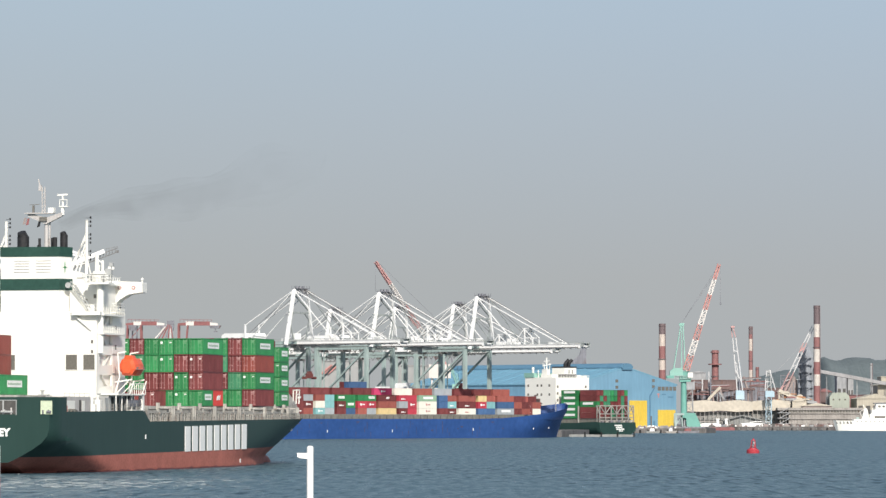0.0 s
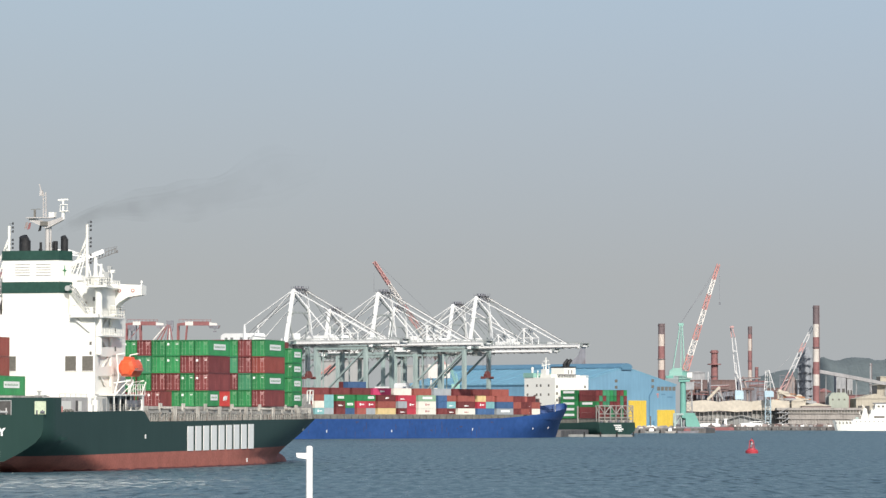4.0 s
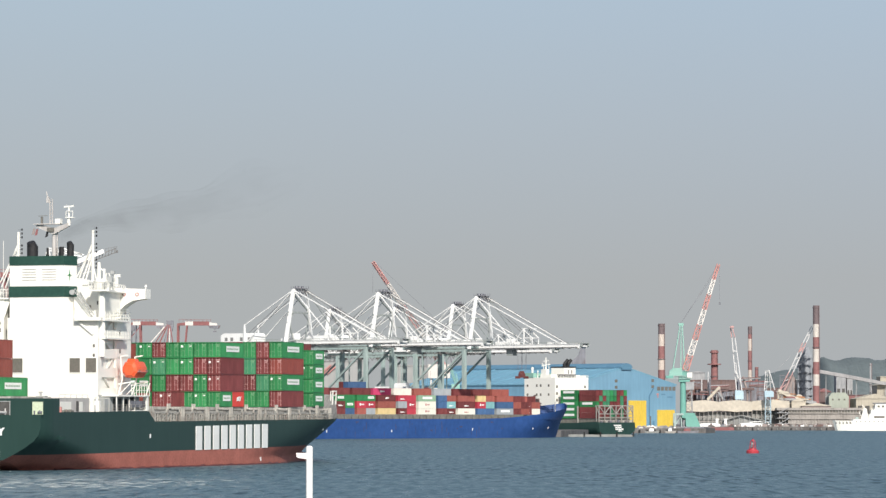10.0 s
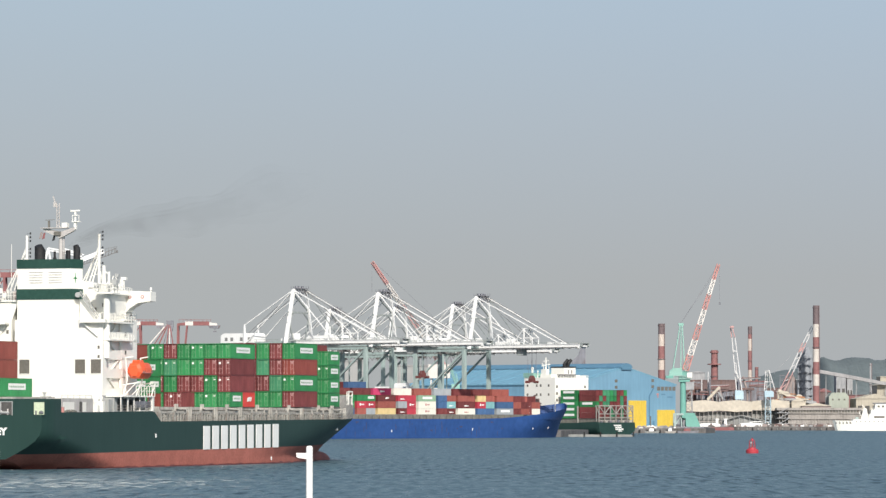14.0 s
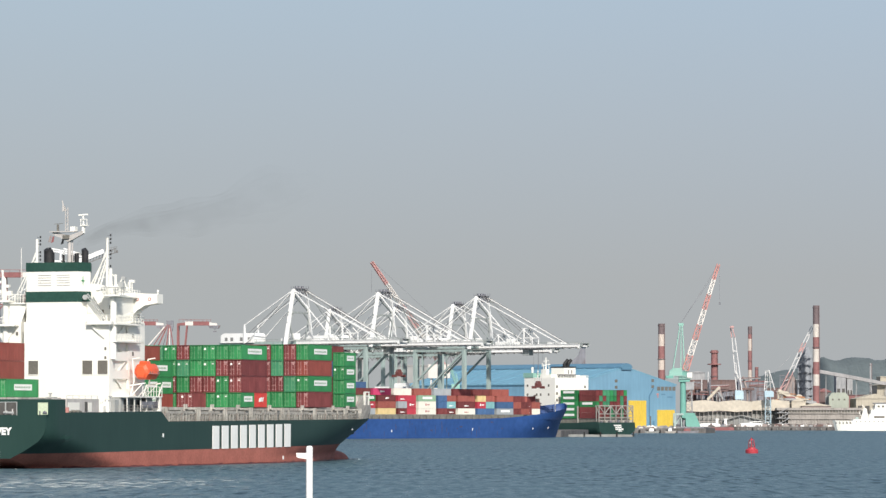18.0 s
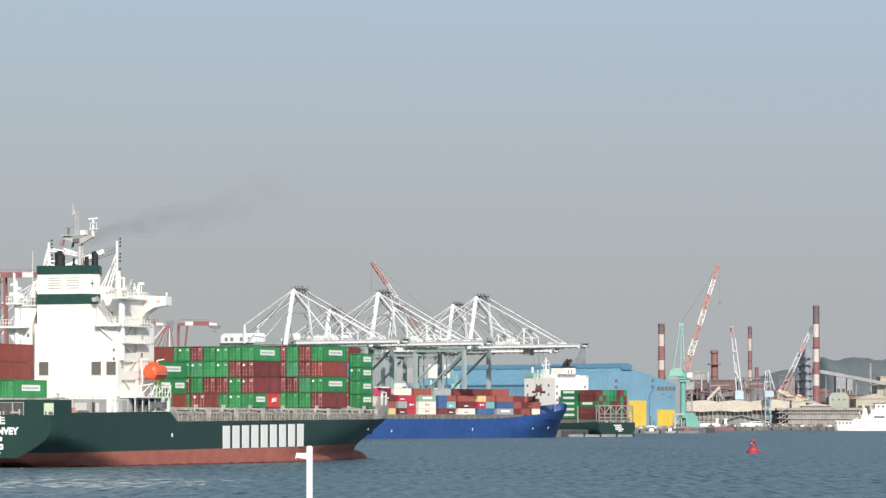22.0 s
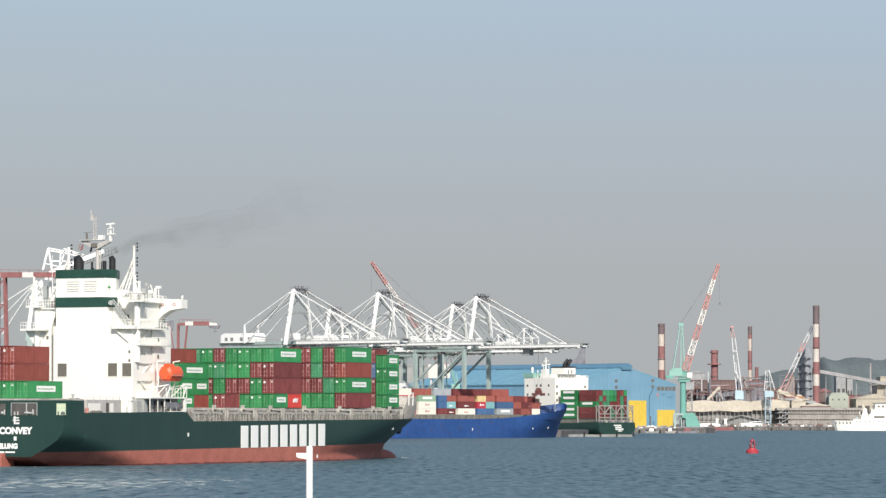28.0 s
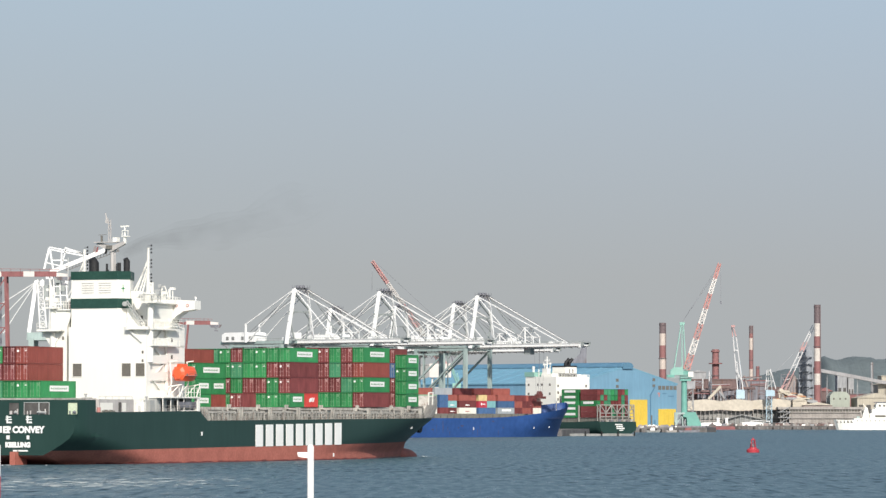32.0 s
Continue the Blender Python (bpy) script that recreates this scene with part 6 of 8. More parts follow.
for x, d in ((4.8, 1945), (-24.1, 1990), (-56.80, 2030)):
    copy_thing(crane, pose(x, d, 0, 0, 0, AIM_BLUE + 2))
add_trolley(crane_c, 8, 27, 9)
trolley_a, spreader_a = add_trolley(crane, 34, 26)
trolley_b, spreader_b = add_trolley(crane_b, 26, 24)

# white yard crane over the container stacks on the pier
yard = thing("yard_crane", pose(-22.0, 1862, 3.0, 0, 0, AIM_BLUE), "white rubber-tyred yard crane between the portal legs", "yard crane")
for x in (-8.0, 8.0):
    for y in (-3.5, 3.5):
        bm = B()
        bar(bm, (x, y, 0.9), (x, y, 18.4), 0.9)
        part("leg", bm, M["white_far"], yard)
        bm = B()
        rod(bm, (x, y - 0.5, 0.8), (x, y + 0.5, 0.8), 0.8, n=14)
        part("wheel", bm, M["rubber"], yard)
for y in (-3.5, 3.5):
    bm = B()
    box(bm, -9.0, 9.0, y - 0.5, y + 0.5, 18.4, 20.2)
    part("main_beam", bm, M["white_far"], yard, "white main beam")
bm = B()
prism(bm, [(1.0, 16.0), (6.5, 16.0), (6.5, 21.8), (2.0, 21.8), (1.0, 20.6)], -2.5, 2.5)
part("trolley_house", bm, M["white_far"], yard, "white trolley house")

# white pedestal crane with its boom half raised, at the near end of the pier
raised = thing("pedestal_crane", pose(-157.68, 1620, 3.0), "white pedestal crane with a half-raised boom and slanting stays", "crane")
Z0 = 3.0
for x in (-7.70, 3.17):
    for y in (0, 16):
        bm = B()
        bar(bm, (x, y, 0), (x, y, 40.30 - Z0), 2.2, 2.6)
        part("leg", bm, M["leg_teal"], raised, "teal portal leg")
bm = B()
box(bm, -9.51, 6.79, -1, 17, 39.40 - Z0, 40.75 - Z0)
box(bm, -9.51, -3.62, 0, 8, 40.75 - Z0, 42.57 - Z0)
part("portal_beam", bm, M["leg_teal"], raised, "teal portal beam")
bm = B()
bar(bm, (-8.83, 2, 42.57 - Z0), (-6.11, 4, 63.41 - Z0), 1.5)
part("prop", bm, M["white_far"], raised, "white leaning prop")
bm = B()
rod(bm, (0.45, 6, 40.30 - Z0), (0.23, 6, 53.89 - Z0), 2.26, 1.58, n=16)
rod(bm, (0.23, 6, 53.89 - Z0), (0.00, 6, 65.68 - Z0), 1.36, 0.91, n=16)
part("column", bm, M["white_far"], raised, "white tapering column")
bm = B()
lattice(bm, (-3.17, 2, 44.60 - Z0), (-4.53, 2, 63.86 - Z0), 2.6, 8, 0.35, 2.0)
part("ladder_tower", bm, M["white_far"], raised, "white lattice ladder tower")
bm = B()
box(bm, -2.72, -1.13, 0, 6, 56.61 - Z0, 61.60 - Z0)
box(bm, 1.81, 3.62, 2, 8, 57.97 - Z0, 62.95 - Z0)
part("winch_house", bm, M["grey_steel"], raised, "grey winch gear")
for x, z, w in ((-3.6, 62.5, 0.8), (2.6, 64.0, 1.0), (4.8, 60.5, 0.9), (6.2, 63.2, 0.7), (-1.5, 65.0, 0.6)):
    bm = B()
    prism(bm, [(x - w, z - w * 1.6 - Z0), (x + w, z - w * 1.6 - Z0), (x + w, z + w - Z0), (x, z + w * 1.5 - Z0), (x - w, z + w - Z0)], 1.0, 4.0)
    part("gear_box", bm, M["white_far" if w < 0.9 else "grey_steel"], raised, "winch gear under the boom")
bm = B()
for x in (1.6, 4.0, 6.6):
    bar(bm, (x, 2.0, 52.0 - Z0), (x - 0.8, 2.0, 66.0 - Z0), 0.45)
for z in (54.0, 57.5, 61.0):
    bar(bm, (1.2, 2.0, z - Z0), (6.6, 2.0, z - Z0), 0.35)
part("gear_frame", bm, M["white_far"], raised, "white frame round the winch gear")
bm = B()
bar(bm, (0.00, -1, 66.58 - Z0), (21.9, -3, 75.4 - Z0), 1.3, 1.7)
part("boom", bm, M["white_far"], raised, "white half-raised boom")
bm = B()
for k in range(17):
    t, u = k / 17, (k + 1) / 17
    p, q = (6.34 + t * 20.9, -2.2, 64.2 + t * 7.9), (6.34 + u * 20.9, -2.2, 64.2 + u * 7.9)
    bar(bm, p, q, 0.3)
    bar(bm, (p[0] - 0.4, -2.2, p[2] + 1.5), (q[0] - 0.4, -2.2, q[2] + 1.5), 0.26)
    bar(bm, p, (p[0] + 0.4, -2.2, p[2] + 1.6), 0.24)
for k in range(5):
    bar(bm, (22.5 + k * 1.15, -2.2, 72.0 + k * 0.2), (22.5 + k * 1.15, -2.2, 73.4 + k * 0.2), 0.12)
bar(bm, (22.5, -2.2, 73.4), (27.1, -2.2, 74.2), 0.12)
box(bm, 26.6, 27.5, -2.9, -1.6, 71.7, 72.7)
part("boom_ladder", bm, M["crane_dark"], raised, "dark grey ladder under the boom")
bm = B()
for p, q, w in (((-5, 444), (-14, 482), 0.8), ((-4, 446), (2, 482), 0.7), ((-5, 443), (58, 455), 0.5), ((-3, 447), (54, 458), 0.5), ((17, 448), (16, 476), 0.6), ((0, 466), (26, 466), 0.5), ((16, 476), (24, 448), 0.5), ((22, 444), (54, 454), 0.5), ((-10, 470), (16, 476), 0.4)):
    bar(bm, (p[0] * 0.23, 5, (744.57 - p[1]) * 0.23 + 4.6), (q[0] * 0.23, 5, (744.57 - q[1]) * 0.23 + 4.6), w)
part("top_frame", bm, M["white_far"], raised, "white open frame over the boom's foot")
for x1, y1 in ((-90, 541), (-90, 566), (-87, 593)):
    bm = B()
    bar(bm, (-5.89, 4, 63.18 - Z0), (x1 * 0.23, 10, (744.57 - y1) * 0.23 + 4.6), 0.32)
    part("back_stay", bm, M["white_far"], raised, "thin white back stay")


# ---- luffing cranes with banded jibs ----
def banded(bm_by, p, q, w, n, bands, w2=None, t=0.35):
    """Lattice jib from p to q in alternating colour bands; one bmesh a band."""
    p, q = Vector(p), Vector(q)
    out = []
    for i in range(bands):
        bm = B()
        ww = w + ((w2 or w) - w) * i / bands
        wx = w + ((w2 or w) - w) * (i + 1) / bands
        lattice(bm, p + (q - p) * (i / bands), p + (q - p) * ((i + 1) / bands), ww, n, t, wx)
        out.append(bm)
    return out


# mint crane on the quay of the blue hall
D1 = 2450
mint = thing("harbour_crane", pose(145.32, D1, 3.0), "mint green slewing harbour crane with red and white jib", "crane")
bm = B()
rod(bm, (0, 0, 5), (0, 0, 31.5), 1.9, 1.65, n=16)
part("column", bm, M["crane_green"], mint, "mint green column")
bm = B()
prism(bm, [(1.6, 0.8), (10.2, 0.8), (9.6, 3.0), (6.6, 9.2), (-1.8, 9.2), (-1.8, 6.5), (1.2, 6.0)], -5, 5)
part("base_portal", bm, M["crane_green"], mint, "mint green portal base")
bm = B()
for y in (-4.6, 4.6):
    bar(bm, (-5.2, y, 0.8), (-5.0, y, 9.0), 1.3)
    bar(bm, (-1.0, y, 0.8), (-1.6, y, 9.0), 0.8)
    bar(bm, (-5.6, y, 8.4), (0, y, 8.4), 1.2)
    bar(bm, (-5.0, y, 1.6), (-1.2, y, 7.8), 0.5)
part("portal_leg", bm, M["leg_teal"], mint, "shaded green portal legs")
bm = B()
box(bm, -6.4, 12.4, -5.4, 5.4, -0.02, 0.85)
for k in range(8):
    rod(bm, (-5.4 + k * 2.4, -5.6, 0.5), (-5.4 + k * 2.4, -5.3, 0.5), 0.55, n=10)
part("bogie", bm, M["steel_dark"], mint, "dark travelling bogies")
bm = B()
prism(bm, [(-8.4, 31.4), (-8.4, 34.6), (-6, 36.4), (-0.6, 36.4), (-0.6, 31.4)], -3, 3)
part("machinery_house", bm, M["pale_mint"], mint, "pale mint machinery house")
bm = B()
prism(bm, [(-2.6, 28.0), (4.0, 28.0), (4.6, 31.0), (3.0, 34.4), (-0.5, 34.4), (-2.6, 31.2)], -2.6, 2.6)
part("slewing_deck", bm, M["crane_green"], mint, "mint green slewing deck")
bm = B()
box(bm, 2.4, 5.4, -3.4, -1.6, 30.6, 33.6)
part("driver_cab", bm, M["white"], mint, "white driver's cab")
bm = B()
for q in (0.9, 1.7):
    bar(bm, (-9, -3.1, 30.0 + q), (5, -3.1, 30.0 + q), 0.18)
for k in range(9):
    bar(bm, (-9 + k * 1.75, -3.1, 29.8), (-9 + k * 1.75, -3.1, 31.7), 0.18)
box(bm, -9.4, 5.2, -3.3, 3.3, 29.7, 30.0)
part("deck_rail", bm, M["leg_teal"], mint)
bm = B()
box(bm, -10.4, -6, -3.2, 3.2, 30.2, 31.8)
part("counterweight", bm, M["crane_green"], mint)
bm = B()
for y in (-1.8, 1.8):
    bar(bm, (-6, y, 36), (-1.6, y * 0.4, 65.96 - 3), 0.55)
    bar(bm, (1.2, y, 34), (-0.4, y * 0.4, 65.96 - 3), 0.55)
    bar(bm, (-1.2, y, 34), (-1.2, y * 0.4, 65.96 - 3), 0.4)
box(bm, -2.6, 0.4, -1.2, 1.2, 64.93 - 3, 66.65 - 3)
part("mast_frame", bm, M["pale_mint"], mint, "pale mint A-shaped mast")
for i, bm in enumerate(banded(None, (1.4, -2, 38.23 - 3.0), (21.57 , -2, 102.29 - 3.0), 3.6, 3, 7, 1.5, 0.62)):
    part("jib_section", bm, M["sig_white" if i % 2 else "sig_red"], mint, "white painted jib section" if i % 2 else "red painted jib section")
bm = B()
bar(bm, (-1.3, 0, 66.30 - 3), (21.23, -2, 101.60 - 3), 0.16)
bar(bm, (-1.3, 0, 66.30 - 3), (19.86, -2, 97.49 - 3), 0.14)
bar(bm, (22.26 , -2, 101.60 - 3), (22.26, -2, 78.64 - 3), 0.16)
box(bm, 21.91, 22.74, -2.5, -1.5, 77.61 - 3, 79.32 - 3)
part("hoist_rope", bm, M["steel_dark"], mint, "thin dark hoist ropes")

# slewing red and white crane behind the container cranes
slew = thing("harbour_crane", pose(-3.44, 2050, 3.0), "red and white luffing crane standing behind the container cranes", "crane")
bm = B()
lattice(bm, (0, 0, 0), (0, 0, 26), 7, 5, 0.7, 5)
part("tower", bm, M["sig_white"], slew, "white lattice tower")
bm = B()
box(bm, -4, 7, -4, 4, 26, 33)
part("machinery_house", bm, M["sig_white"], slew, "white machinery house")
slew_jib = new("jib")
slew_jib.parent = slew
slew_jib.matrix_basis = pose(0, 0, 30)
for i, bm in enumerate(banded(None, (5, -1, 0), (-31.80, -24, 87.12 - 33.0), 2.5, 3, 5, 1.1, 0.34)):
    part("jib_section", bm, M["hazed_red" if i % 2 == 0 else "sig_white"], slew_jib)
bm = B()
bar(bm, (-31.80, -24, 86.54 - 33), (-31.80, -24, 71.91 - 33), 0.16)
bar(bm, (4, 0, 22), (-29.80, -23, 86.25 - 33), 0.09)
bar(bm, (-1, 0, 3), (4, 0, 22), 1.0)
bar(bm, (8, 0, 3), (4, 0, 22), 0.8)
part("hoist_rope", bm, M["steel_dark"], slew_jib)

# red and white cranes with level banded booms, left of the pier
def level_crane(x, d, zb, x0, x1, label, fan=False):
    c = thing("harbour_crane", pose(x, d, 3.0), label, "crane")
    zb -= 3.0
    n = max(5, int((x1 - x0) / 4.0))
    for i in range(n):
        bm = B()
        a, b = x0 + (x1 - x0) * i / n, x0 + (x1 - x0) * (i + 1) / n
        lift = 1.0 if 0 < i < n - 1 else 0.55
        prism(bm, [(a, zb - 0.9), (b, zb - 0.9), (b, zb + (lift if i < n - 1 else 0.1)), (a, zb + (lift if i else 0.1))], -0.8, 0.8)
        part("boom_section", bm, M["sig_white" if i % 3 == 1 else "old_red"], c)
    bm = B()
    bar(bm, (x0 + 1, -1.2, zb + 2.0), (x1 - 3, -1.2, zb + 1.7), 0.16)
    for k in range(9):
        xx = x0 + 1 + (x1 - x0 - 4) * k / 8
        bar(bm, (xx, -1.2, zb + 0.8), (xx, -1.2, zb + 2.0), 0.14)
    part("boom_rail", bm, M["old_red"], c)
    if fan:
        zl = zb - 15.0
        for x, w in ((-15.0, 0.7), (-5.0, 0.6), (3.4, 0.9)):
            for y in (-3, 3):
                bm = B()
                bar(bm, (x, y, 0), (x, y, zl if x < 0 else zb - 0.6), w)
                part("leg", bm, M["old_red"], c, "dull red portal leg")
        for y in (-3, 3):
            bm = B()
            bar(bm, (4.4, y, 14), (7.6, y * 0.5, zb - 0.8), 0.7)
            part("leg", bm, M["old_red"], c, "leaning red leg under the boom")
        bm = B()
        bar(bm, (-15.4, -3, zl), (3.8, -3, zl), 0.8)
        bar(bm, (-15.4, 3, zl), (3.8, 3, zl), 0.8)
        part("portal_beam", bm, M["old_red"], c)
        for x, w, mat in ((-14.5, 0.5, "sig_white"), (-11.0, 0.45, "old_red"), (-7.8, 0.6, "old_red"), (-4.6, 0.4, "steel_dark"), (-2.4, 0.6, "old_red"), (-0.4, 0.35, "sig_white"), (1.9, 0.5, "old_red")):
            bm = B()
            bar(bm, (x, -2.5, zl), (-0.6 + x * 0.05, -1.2, zb + 0.4), w)
            part("strut", bm, M[mat], c, "slanting strut of the crane's mast")
        bm = B()
        box(bm, -2.2, 1.0, -1.6, 1.6, zb - 0.6, zb + 1.4)
        part("mast_head", bm, M["steel_dark"], c, "dark mast head")
    else:
        for q, w in ((-1, 0.8), (-0.35, 0.5), (0.3, 0.5), (1, 0.9)):
            for y in (-3, 3):
                bm = B()
                bar(bm, (q * 5.0, y, 0), (q * 3.2 + 0.4, y, zb - 0.8), w)
                part("leg", bm, M["old_red" if abs(q) == 1 else "steel_dark"], c, "dull red portal leg" if abs(q) == 1 else "dark inner leg")
        bm = B()
        for k in range(6):
            z = 3 + k * (zb - 5) / 6
            bar(bm, (-4.2 + k * 0.2, -3, z), (4.2 - k * 0.2, -3, z + (zb - 5) / 6), 0.4)
            bar(bm, (-4.2 + k * 0.2, -3, z), (4.2 - k * 0.2, -3, z), 0.4)
        part("bracing", bm, M["old_red"], c)
    bm = B()
    prism(bm, [(-3.6, zb - 0.8), (-1.4, zb - 3.6), (0.6, zb - 3.6), (1.2, zb - 0.8)], -1.6, 1.6)
    part("machinery_house", bm, M["steel_dark"], c, "dark machinery house under the boom")
    bm = B()
    prism(bm, [(x1 - 4.4, zb - 0.9), (x1 - 3.6, zb - 2.2), (x1 + 0.6, zb - 2.4), (x1 + 1.6, zb - 0.9)], -1.2, 1.2)
    bar(bm, (x1 - 1.2, 0, zb - 1.6), (x1 - 1.2, 0, zb - 3.6), 0.2)
    box(bm, x1 - 2.0, x1 - 0.4, -0.6, 0.6, zb - 4.0, zb - 3.4)
    part("hook_trolley", bm, M["steel_dark"], c, "dark trolley with hook")
    return c


level_crane(-127.84, 1900, 53.12, 2.9, 21.77, "red portal crane with red and white banded boom", True)
level_crane(-150.25, 1960, 54.6, -3.84, 14.9, "smaller red portal crane with banded boom")
level_crane(-163.97, 1480, 60.86, -6.21, 26.06, "tall red portal crane with long banded boom")

# small mint crane standing between the container cranes and the hall
c = thing("harbour_crane", pose(8.00, 2600, 3.0), "small pale mint lattice crane behind the container cranes", "crane")
bm = B()
lattice(bm, (0, 0, 0), (0, 0, 28.13 - 3), 4.0, 5, 0.5, 3.4)
part("tower", bm, M["pale_mint"], c, "mint lattice tower")
bm = B()
box(bm, -2.6, 2.8, -2, 2, 28.13 - 3, 31.03 - 3)
part("cab", bm, M["pale_mint"], c)
bm = B()
lattice(bm, (1.0, 0, 30.30 - 3), (-4.00, -1, 42.65 - 3), 1.6, 7, 0.35, 0.9)
part("jib", bm, M["pale_mint"], c, "mint lattice jib")
bm = B()
bar(bm, (2.2, 0, 30.67 - 3), (0.4, 0, 37.57 - 3), 0.5)
bar(bm, (0.4, 0, 37.57 - 3), (-3.63, -1, 41.92 - 3), 0.2)
part("back_stay", bm, M["pale_mint"], c)


# ---- the blue hall ----
hall = thing("shipyard_hall", pose(117.48, 2600, 3.0, 0, 0, 45), "large light blue gabled shipyard hall with yellow doors", "industrial hall")
RID, EAV, HW, LEN = 36.0, 27.5, 48.0, 152.0
bm = B()
box(bm, -HW, HW, 0, 0.6, 0, EAV)
prism(bm, [(-HW, EAV), (HW, EAV), (HW, EAV + 0.1), (4, RID + 1.9), (-4, RID + 1.9), (-HW, EAV + 0.1)], 0, 0.6)
part("gable_wall", bm, M["shed_blue"], hall, "light blue sheet gable wall")
for s in (-1, 1):
    bm = B()
    box(bm, s * HW - 0.3, s * HW + 0.3, 0.6, LEN, 0, EAV)
    part("side_wall", bm, M["shed_blue"], hall)
    bm = B()
    prism(bm, [(s * (HW + 1), EAV - 0.2), (s * (HW + 1), EAV + 0.6), (s * 4, RID + 2.4), (s * 4, RID + 1.6)], -0.12, LEN)
    part("roof_slope", bm, M["roof_blue"], hall, "blue sheet roof slope")
    for k in range(11):
        bm = B()
        y = 4 + k * 13.5
        bar(bm, (s * (HW + 1), y, EAV + 0.75), (s * 4.5, y, RID + 2.5), 0.5, 0.3)
        part("roof_rib", bm, M["roof_blue"], hall)
bm = B()
prism(bm, [(-4.6, RID + 1.2), (4.6, RID + 1.2), (4.6, RID + 2.4)] + [(5.4 * math.cos(math.pi * k / 10), RID + 2.4 + 3.0 * math.sin(math.pi * k / 10)) for k in range(11)] + [(-4.6, RID + 2.4)], -1.0, LEN)
part("ridge_vent", bm, M["ridge_blue"], hall, "darker blue ridge ventilator")
for k in range(5):
    bm = B()
    x0 = 30 + k * 3.7
    box(bm, x0, x0 + 3.0, -0.08, 0.3, 24.0, 26.6)
    w = part("window", bm, M["window"], hall, "dark louvred window")
for x0, z0 in ((-10.5, 29.5), (-10.5, 25.5), (24.5, 30.0), (24.5, 26.0)):
    bm = B()
    box(bm, x0, x0 + 2.6, -0.08, 0.3, z0 - 0.5, z0 + 1.4)
    part("window", bm, M["window"], hall, "dark louvred window")
for x0, x1, z1 in ((2.5, 19.0, 17.5), (30.0, 46.5, 11.5)):
    bm = B()
    prof = [(x0, 0.3), (x0, -0.5)]
    for k in range(5):
        x = x0 + 0.3 + (x1 - x0 - 0.6) * k / 4
        prof += [(x - 0.2, -0.5), (x - 0.15, -0.7), (x + 0.15, -0.7), (x + 0.2, -0.5)]
    prof += [(x1, -0.5), (x1, 0.3)]
    prism(bm, prof, 0, z1, "z")
    part("hangar_door", bm, M["yellow"], hall, "tall yellow sliding door")
for x0, x1, z0, z1, mat in ((29.5, 31.5, 21.0, 22.2, "sig_red"), (30.4, 31.2, 19.4, 21.0, "sig_red"), (34, 38, 21.2, 21.9, "ridge_blue"), (40, 45, 19.5, 20.2, "ridge_blue"), (22.5, 24.2, 0, 7.5, "window"), (25.5, 27.4, 0, 4.5, "ridge_blue")):
    bm = B()
    box(bm, x0, x1, -0.1, 0.2, z0, z1)
    part("wall_marking", bm, M[mat], hall, "small painted mark or side door")
# dark strip drawn for the gable's step edge and slanting shadow
bm = B()
bar(bm, (22.2, -0.25, 0), (22.2, -0.25, 20.5), 0.5)
bar(bm, (22.2, -0.25, 20.4), (26.6, -0.25, 26.0), 0.5)
part("downpipe", bm, M["ridge_blue"], hall, "darker blue strip painted for a step edge and slanting shadow")
bm = B()
box(bm, -HW - 8, -HW - 0.4, 12, LEN, 0, 15)
part("side_annex", bm, M["roof_blue"], hall)
for k in range(4):
    bm = B()
    box(bm, -HW - 8.2, -HW - 7.9, 25 + k * 22, 30 + k * 22, 9.5, 12.5)
    part("annex_window", bm, M["window"], hall)


# ---- steelworks and shore beyond ----
def chimney(x, d, r, stops, base=3.0, taper=1.15, label="red and white banded steelworks chimney"):
    """stops: (top height, material) from the top down."""
    c = thing("chimney", pose(x, d, base), label, "chimney", "steelworks chimneys")
    top = stops[0][0]
    for i, (z, mat) in enumerate(stops):
        z1 = stops[i + 1][0] if i + 1 < len(stops) else base
        bm = B()
        k0, k1 = 1 + (taper - 1) * (top - z) / (top - base), 1 + (taper - 1) * (top - z1) / (top - base)
        rod(bm, (0, 0, z1 - base), (0, 0, z - base), r * k1, r * k0, n=20, caps=True)
        part("band", bm, M[mat], c)
    bm = B()
    for z in (top - 2, top - 0.35 * (top - base)):
        rod(bm, (0, 0, z - base), (0, 0, z - base + 0.6), r * (1.14 if z > top - 3 else 1.3), n=20)
    bar(bm, (r * 1.15, -r * 0.6, 0), (r * 1.05, -r * 0.6, top - base), 0.5)
    part("gallery", bm, M["stack_brown"], c)
    return c


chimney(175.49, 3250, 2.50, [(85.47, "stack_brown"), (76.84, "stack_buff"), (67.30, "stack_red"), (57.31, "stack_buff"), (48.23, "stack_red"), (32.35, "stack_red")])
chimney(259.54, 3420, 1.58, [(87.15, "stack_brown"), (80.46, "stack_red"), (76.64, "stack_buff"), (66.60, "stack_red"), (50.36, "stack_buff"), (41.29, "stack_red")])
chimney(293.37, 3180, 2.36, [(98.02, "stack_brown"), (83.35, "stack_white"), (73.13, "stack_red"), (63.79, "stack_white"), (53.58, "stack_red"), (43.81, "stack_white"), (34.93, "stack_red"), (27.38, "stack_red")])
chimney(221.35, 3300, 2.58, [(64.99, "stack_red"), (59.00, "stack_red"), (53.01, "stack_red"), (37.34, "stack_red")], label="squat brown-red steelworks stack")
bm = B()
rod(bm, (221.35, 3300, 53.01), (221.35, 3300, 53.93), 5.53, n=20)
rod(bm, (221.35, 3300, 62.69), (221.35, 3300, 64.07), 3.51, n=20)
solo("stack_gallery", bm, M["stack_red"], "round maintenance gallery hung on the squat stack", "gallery")
